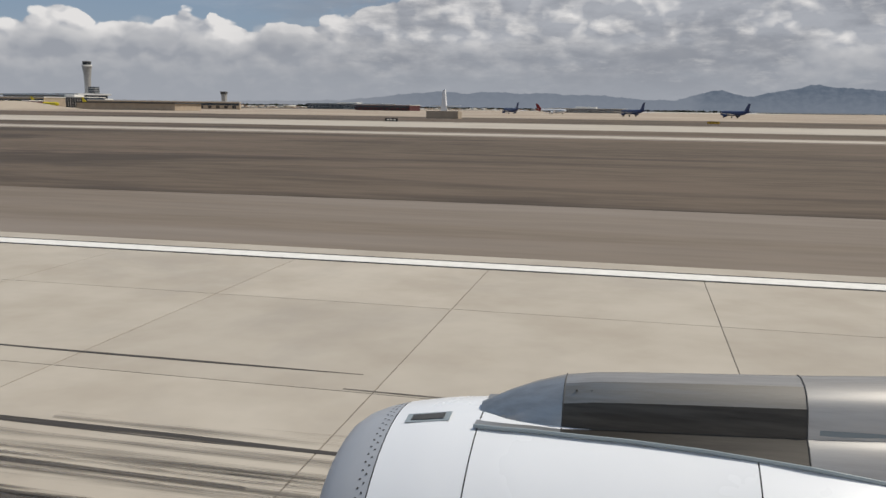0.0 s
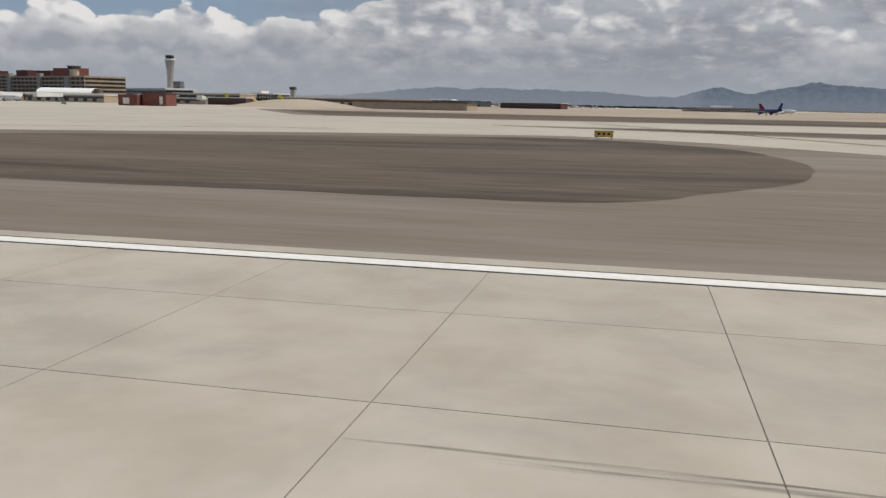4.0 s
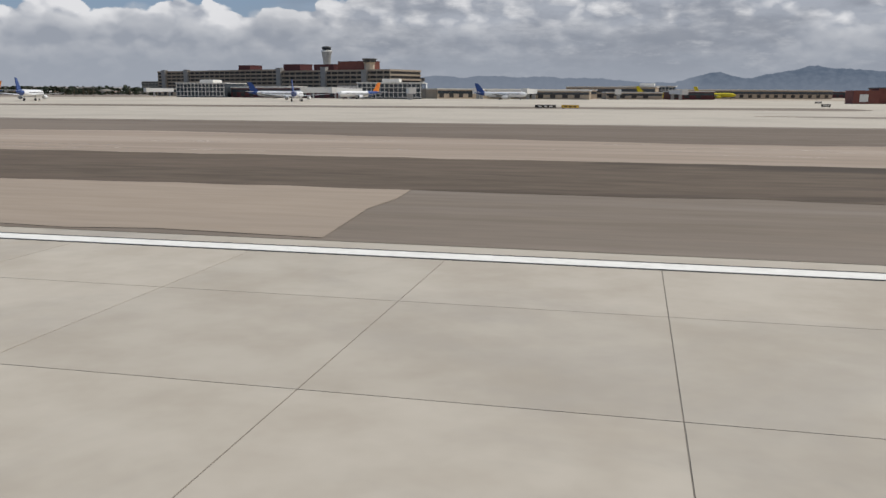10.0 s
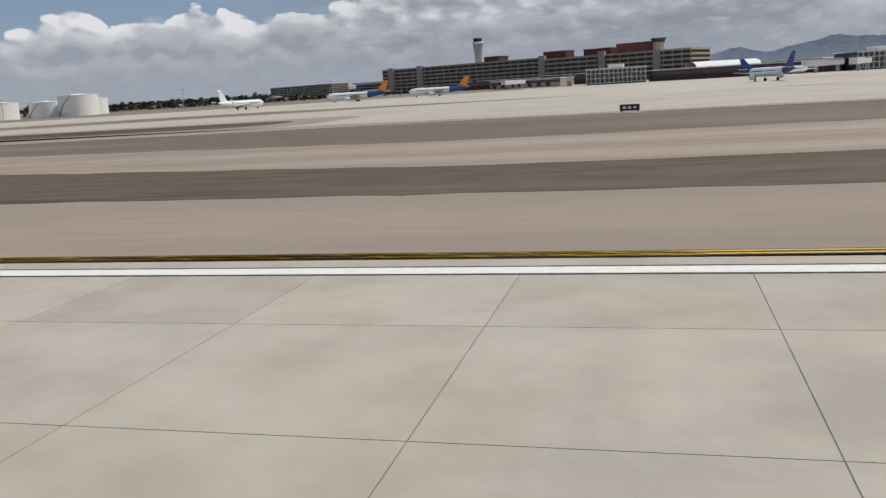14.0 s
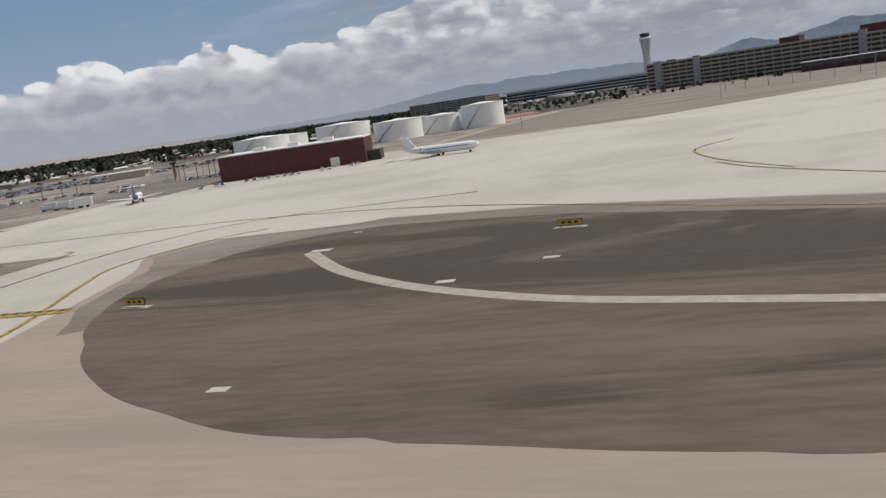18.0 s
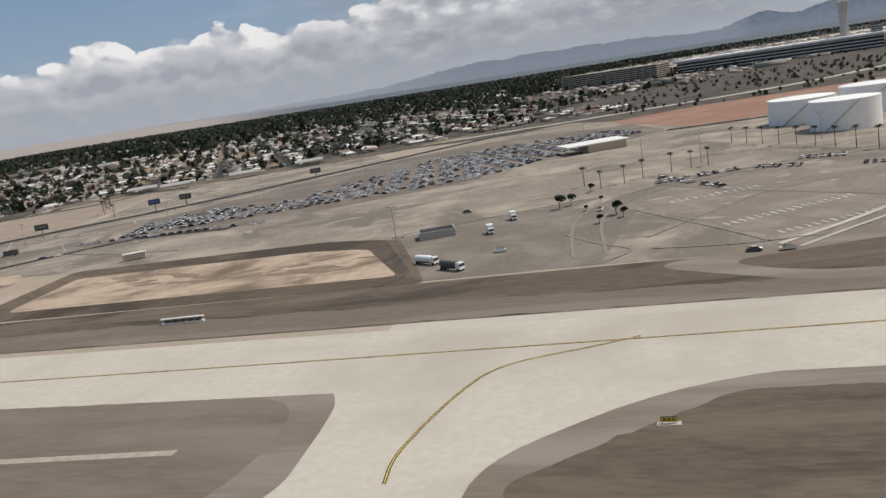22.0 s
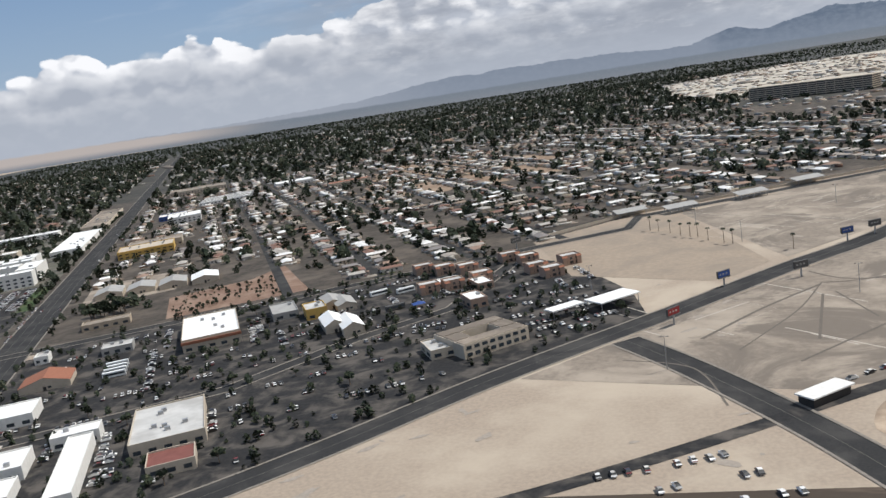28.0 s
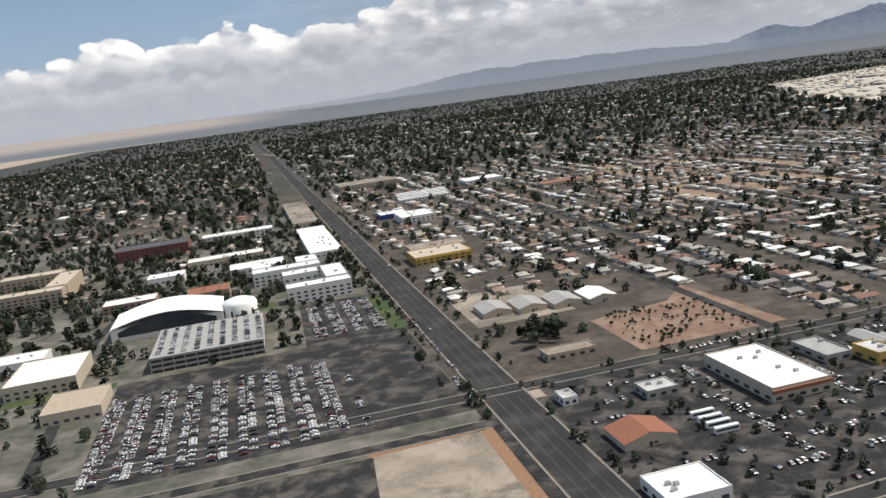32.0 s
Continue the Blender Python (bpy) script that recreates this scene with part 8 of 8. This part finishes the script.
for j in range(3):
    near = [q for q in HOUSES[:280] if q[3] == j]
    place_copies(protos[j], [pose(*city(a, b_), 0, 0, 0, turn) for a, b_, turn, _ in near])
far = [[], [], []]
for a, b_, turn, j in HOUSES[280:]:
    far[j].append((*city(a, b_), 0, radians(turn), 1.0, 1.0))
rnd = random.Random(31)
for k in range(7600):
    a, b_ = rnd.uniform(-1700, 3300), 60 + rnd.random() ** 1.35 * 4600
    if abs(a) < 24 or taken(a, b_, 6) or (16 < a < 1010 and b_ < 1255) or (a > 500 and b_ < 200 + (a - 1000) * 0.4) or (a < 0 and b_ < 300) or (-60 < a < 0):
        continue
    if a < 0 and b_ < 900 and rnd.random() < 0.45:
        continue
    x, y = city(round(a / 19) * 19 + rnd.gauss(0, 2), round(b_ / 26) * 26 + rnd.choice((-6, 6)) + rnd.gauss(0, 1.5))
    big = 1.0 if rnd.random() > 0.04 else rnd.uniform(1.6, 3.2)
    far[rnd.choice((0, 1, 2))].append((x, y, 0, radians(30 + rnd.choice((0, 90))), big, 1.0 if big == 1 else 0.7))
for j, (w, d, h, r, hip) in enumerate(((14, 9, 2.9, 1.5, True), (16, 8, 2.8, 1.2, False), (12, 10, 3.0, 0.9, False))):
    wl, rf = house_shape(w, d, h, r, hip)
    scatter("far_house_walls", wl, far[j], [WALLS], "walls of many small houses across the suburb", "houses")
    scatter("far_house_roofs", rf, far[j], [ROOFS], "pale and brown roofs of many small houses", "houses")

# yards, drives and small outbuildings beside the houses, and cars along the streets
YARDS = pick_material("yard_ground", [(0.15, 0.115, 0.085), (0.24, 0.20, 0.165), (0.11, 0.09, 0.07), (0.19, 0.14, 0.10), (0.27, 0.24, 0.205), (0.075, 0.08, 0.045)], 0.95, 0.1, True, scale=0.3)
rnd = random.Random(63)
yards, sheds, bushes, fences = [], [], [], []
for a, b_, turn, j in HOUSES:
    for q in range(3):
        x, y = city(a + rnd.uniform(-8, 8), b_ + rnd.choice((-6.5, 6.5)) + rnd.gauss(0, 1))
        yards.append((x, y, 0.0, radians(turn), rnd.uniform(0.6, 1.4), 1.0))
    for q in range(rnd.choice((1, 2, 2, 3))):
        x, y = city(a + rnd.uniform(-9, 9), b_ + rnd.choice((-7.8, 7.8)) + rnd.gauss(0, 1.5))
        sheds.append((x, y, 0.0, radians(turn + rnd.choice((0, 90))), rnd.uniform(0.5, 1.25), rnd.uniform(0.7, 1.1)))
    for q in range(4):
        x, y = city(a + rnd.uniform(-9, 9), b_ + rnd.choice((-8, -6.5, 6.5, 8)) + rnd.gauss(0, 1.2))
        bushes.append((x, y, 0.0, rnd.uniform(0, 6.28), rnd.uniform(0.18, 0.5), rnd.uniform(0.8, 1.3)))
    if b_ < 900:
        x, y = city(a, b_ + rnd.choice((-8.6, 8.6)))
        fences.append((x, y, 0.0, radians(30 + rnd.choice((0, 90))), 1.0, 1.0))
    if b_ < 700 and rnd.random() < 0.55:
        CARS.append((*city(min(STREETS_A, key=lambda s_: abs(s_ - a)) + rnd.choice((-5.6, 5.6, -8.5, 8.5)), b_ + rnd.uniform(-7, 7)), 120 + rnd.choice((0, 0, 90)) + rnd.gauss(0, 3)))
scatter("house_yards", Build().box(-5, -3.5, -0.01, 5, 3.5, 0.06), yards, [YARDS], "dry yards and paved drives beside the houses", "yards")
scatter("garden_sheds", Build().box(-2.4, -1.7, 0, 2.4, 1.7, 2.3).box(-2.6, -1.9, 2.3, 2.6, 1.9, 2.5), sheds, [ROOFS], "small pale sheds and carports behind the houses", "sheds")
# parked cars in loose rows over the shop lots
rnd = random.Random(52)
for r_ in range(14):
    b_ = -402 + r_ * 20.5
    a = 24.0
    while a < 322:
        a += 3.1 if rnd.random() < 0.8 else rnd.uniform(8, 34)
        if rnd.random() < 0.42 or taken(a, b_, 1) or b_ < -385 + (a - 128) * 0.36 or abs(b_ + 290 - max(0, a - 131) * 0.5) < 9 or (55 < a < 95 and -232 < b_ < -185):
            continue
        CARS.append((*city(a, b_ + rnd.gauss(0, 0.5)), 120 + rnd.gauss(0, 3)))
# ---- cars ----
CARS = [c if len(c) == 4 else (*c, 0.03) for c in CARS]
car = make_car()
CARS.sort(key=lambda c: min(abs(c[0] + 1800) + c[1] * 0.6, abs(c[0] + 2640) + c[1] * 0.5))
place_copies(car, [pose(x, y, z, 0, 0, t) for x, y, t, z in CARS[:225]])
scatter("parked_cars_far", car_field_template, [(x, y, z, radians(t), 1.0, 1.0) for x, y, t, z in CARS[225:]], [CAR_FIELD, CAR_GLASS], "many parked cars of mixed colours", "cars")

# ---- trees ----
FAR_FIELD = [(-1990, 2480), (-1773, 2300), (-1580, 2130), (-1200, 2060), (-600, 2200), (400, 2300), (600, 4600), (-1400, 5000), (-2080, 4300), (-2060, 2900)]


def on_far_field(x, y):
    """Whether a place lies on the open far airfield or in front of the far garage."""
    if -1950 < x < -1250 and 1500 < y < 1990 - (x + 1904) * 0.5:
        return True
    hit = False
    for (x0, y0), (x1, y1) in zip(FAR_FIELD, FAR_FIELD[1:] + FAR_FIELD[:1]):
        if (y0 > y) != (y1 > y) and x < x0 + (x1 - x0) * (y - y0) / (y1 - y0):
            hit = not hit
    return hit


tree_a, tree_b, tree_c = make_tree(1, 7.0), make_tree(2, 9.0, "broad dark green shade tree"), make_tree(5, 5.0, "small rounded olive-green tree")
TREES = []
rnd = random.Random(77)
for a, b_, turn, j in HOUSES[:420]:
    for q in range(rnd.choice((0, 1, 1, 2))):
        TREES.append((a + rnd.uniform(-9, 9), b_ + rnd.choice((-8.5, 8.5)) + rnd.gauss(0, 0.6), rnd.uniform(0.6, 1.1)))
for k in range(26):
    TREES.append((rnd.uniform(40, 66), rnd.uniform(-48, -28), rnd.uniform(1.1, 1.6)) if k < 12 else (rnd.uniform(-19, -17) if k % 2 else rnd.uniform(17, 20), rnd.uniform(-80, 500), rnd.uniform(0.5, 0.9)))
for k in range(90):
    a, b_ = rnd.uniform(-330, -25), rnd.uniform(160, 700)
    if not taken(a, b_, -3):
        TREES.append((a, b_, rnd.uniform(0.7, 1.4)))
near = TREES[:60] + TREES[-150:]
for j, proto in enumerate((tree_a, tree_b)):
    place_copies(proto, [pose(*city(a, b_), 0, 0, 0, rnd.uniform(0, 360)) @ Matrix.Scale(s_, 4) for a, b_, s_ in near[j::2]])
SHRUBS = [(rnd.uniform(100, 178), rnd.uniform(-88, -10), rnd.uniform(0.35, 0.75)) for k in range(130)]
place_copies(tree_c, [pose(*city(a, b_), 0, 0, 0, rnd.uniform(0, 360)) @ Matrix.Scale(s_, 4) for a, b_, s_ in SHRUBS])
for x, y, s_ in ((-1678, 344, 1.2), (-1674, 350, 1.0), (-1653, 317, 1.1), (-1650, 311, 0.8), (-1669, 381, 0.8), (-1658, 303, 0.7), (-1666, 332, 0.5), (-1662, 352, 0.5)):
    copy_thing(tree_a, pose(x, y, 0, 0, 0, x) @ Matrix.Scale(s_, 4))
for k in range(8):
    copy_thing(tree_b, pose(-478 + k * 4, 556 + (k * 5 % 7), 0, 0, 0, k * 50) @ Matrix.Scale(0.8, 4))


def far_crown(seed, n, q):
    """Light crown of tilted blades on a short stem."""
    r_ = random.Random(seed)
    b = Build()
    for k in range(n):
        th, z = r_.uniform(0, 6.283), r_.uniform(0.6, 6.0)
        rr = 2.6 * math.sqrt(max(0.05, 1 - ((z - 3) / 3.2) ** 2)) * r_.uniform(0.5, 1.05)
        c = Vector((rr * math.cos(th), rr * math.sin(th), z))
        u = Vector((r_.gauss(0, 1), r_.gauss(0, 1), r_.gauss(0, 0.7))).normalized()
        w = u.orthogonal().normalized()
        b.add([c - u * q - w * q * 0.7, c + u * q - w * q * 0.4, c + u * 0.2 * q + w * q], [(0, 1, 2)])
    b.tube([(0, 0, 0), (0, 0, 2.0)], 0.22, 4)
    return b


spots = [[], [], []]
rnd_lot = random.Random(91)
for k in range(620):
    a, b_ = rnd_lot.uniform(12, 345), rnd_lot.uniform(-400, -100)
    if not taken(a, b_, -4) and b_ > -395 + (a - 128) * 0.36:
        spots[k % 3].append((*city(a, b_), 0, rnd_lot.uniform(0, 6.28), rnd_lot.uniform(0.25, 0.75), 1.0))
for k in range(900):
    a, b_ = rnd_lot.uniform(-560, -14), rnd_lot.uniform(-160, 900)
    if not taken(a, b_, -5) and not (-228 < a < -20 and b_ < 195):
        spots[k % 3].append((*city(a, b_), 0, rnd_lot.uniform(0, 6.28), rnd_lot.uniform(0.5, 1.3), 1.0))
for k in range(160):
    a, b_ = rnd_lot.choice((-18.5, -27, 17.5)) + rnd_lot.gauss(0, 1.2), rnd_lot.uniform(-100, 900)
    spots[k % 3].append((*city(a, b_), 0, rnd_lot.uniform(0, 6.28), rnd_lot.uniform(0.3, 0.9), 1.0))
lot_trees = []
for k in range(90):
    a, b_ = rnd.uniform(15, 330), rnd.uniform(-390, -116)
    if not taken(a, b_, -2) and b_ > -395 + (a - 128) * 0.36 and len(lot_trees) < 44:
        lot_trees.append(pose(*city(a, b_), 0, 0, 0, rnd.uniform(0, 360)) @ Matrix.Scale(rnd.uniform(0.45, 0.95), 4))
place_copies(tree_a, lot_trees[::2])
place_copies(tree_b, lot_trees[1::2])
for k in range(5200):
    a, b_ = rnd.uniform(-1500, 6500), rnd.uniform(4300, 9800)
    spots[k % 3].append((*city(a, b_), 0, rnd.uniform(0, 6.28), rnd.uniform(1.6, 3.6), 0.75))
for k in range(5000):
    a, b_ = rnd.uniform(1000, 4500), rnd.uniform(300, 4800)
    if b_ > 150 + (a - 900) * 0.5:
        spots[k % 3].append((*city(a, b_), 0, rnd.uniform(0, 6.28), rnd.uniform(0.8, 1.6), 0.9))
for a, b_, s_ in TREES[60:-150]:
    spots[0].append((*city(a, b_), 0, rnd.uniform(0, 6.28), s_, 1.0))
for k in range(28000):
    a, b_ = rnd.uniform(-1700, 3400), -40 + rnd.random() ** 1.25 * 4900
    if abs(a) < 22 or taken(a, b_, 2) or (a > 470 and b_ < 20) or (a > 900 and b_ < 150 + (a - 900) * 0.5) or (a < 0 and b_ < 240) or (90 < a < 200 and b_ < 40) or (-60 < a < 0):
        continue
    if min(abs(a - q) for q in STREETS_A) < 6 and b_ < 1250:
        continue
    if 16 < a < 1010 and b_ < 1250 and rnd.random() < 0.1:
        continue
    spots[k % 3].append((*city(a, b_), 0, rnd.uniform(0, 6.28), min(2.3, rnd.lognormvariate(0.08, 0.36)) * (0.92 if b_ < 900 else 1.35), rnd.uniform(0.8, 1.15)))
for k in range(700):
    a, b_ = rnd.uniform(-430, -18), rnd.uniform(56, 760)
    if not taken(a, b_, -4) and not (-95 < a < -20 and b_ < 200) and not (-30 > a > -36):
        spots[k % 3].append((*city(a, b_), 0, rnd.uniform(0, 6.28), rnd.uniform(0.8, 1.7), 1.0))
for k in range(700):
    x, y = rnd.uniform(-1700, -1150), rnd.uniform(860, 1900)
    spots[k % 3].append((x, y, 0, rnd.uniform(0, 6.28), rnd.uniform(0.4, 0.9), 0.9))
scatter("garden_bushes", far_crown(51, 22, 1.5), bushes, [LEAF], "low dark green bushes in the yards", "bushes")
scatter("yard_fences", Build().box(-8, -0.1, 0, 8, 0.1, 1.7).box(7.8, 0.1, 0, 8.0, 9, 1.7), fences, [WALLS], "pale block fences between yards", "fences")
for k in range(3):
    scatter("suburb_trees", far_crown(k + 40, 34, 1.35), [q for q in spots[k] if not on_far_field(q[0], q[1])], [LEAF], "dark green trees spread through the suburb", "trees")

# ---- far landmarks ----
g4 = storeyed("far_garage", "long pale multi-storey garage beyond the suburb", "building", (-1904, 2046), (-1681, 1905), 50, 30, 7, BEIGE_WALL, DARK_VOID, posts=18)
s = thing("far_terminal", "long white and dark glass terminal far across the field", "building", "", (-1640, 1960, 0), -28)
Build().box(0, 0, 0, 420, 70, 24).part("glass_hall", GLASS_DARK, s)
Build().box(-6, -6, 24, 426, 76, 28).part("roof", TANK_WHITE, s)
for k in range(4):
    Build().box(0, -0.5, 3 + k * 6, 420, -0.02, 4.6 + k * 6).part("floor_band", WHITE_WALL, s)
patch("far_airfield", APRON, -0.015, FAR_FIELD, "pale far taxiways and aprons", "airfield")
for k, (x, y, w, h, turn) in enumerate(((-1400, 2700, 900, 70, -24), (-900, 3000, 1300, 90, -24), (-1300, 3400, 900, 60, -24), (-400, 3700, 1500, 120, -24), (-1250, 4000, 900, 80, -24))):
    c, n = Vector((math.cos(radians(turn)), math.sin(radians(turn)))), Vector((-math.sin(radians(turn)), math.cos(radians(turn))))
    patch("far_infield", DIRT_LIGHT, 0.01 + k * 0.004, rounded([tuple(Vector((x, y)) + c * u * w / 2 + n * v * h / 2) for u, v in ((-1, -1), (1, -1), (1, 1), (-1, 1))], 30, 4), "tan soil strip on the far airfield", "infield")
FAR_ROOFS = []
for k in range(420):
    a, b_ = (rnd.uniform(-1500, 3300), 1400 + rnd.random() * 3400) if k % 2 else (rnd.uniform(700, 2300), 1900 + rnd.random() * 3000)
    FAR_ROOFS.append((*city(a, b_), 0, radians(30), rnd.choice((0.3, 0.4, 0.6, 0.9)), rnd.uniform(0.7, 1.2)))
scatter("far_warehouses", Build().box(-22, -12, 0, 22, 12, 7), FAR_ROOFS, [ROOFS], "distant pale flat-roofed warehouses", "warehouses")


# ---- stand the whole place at its scale ----
for ob in list(scene.objects):
    if ob.parent is None and ob.type not in {"CAMERA", "LIGHT"}:
        ob.matrix_basis = Matrix.Scale(SCALE, 4) @ ob.matrix_basis
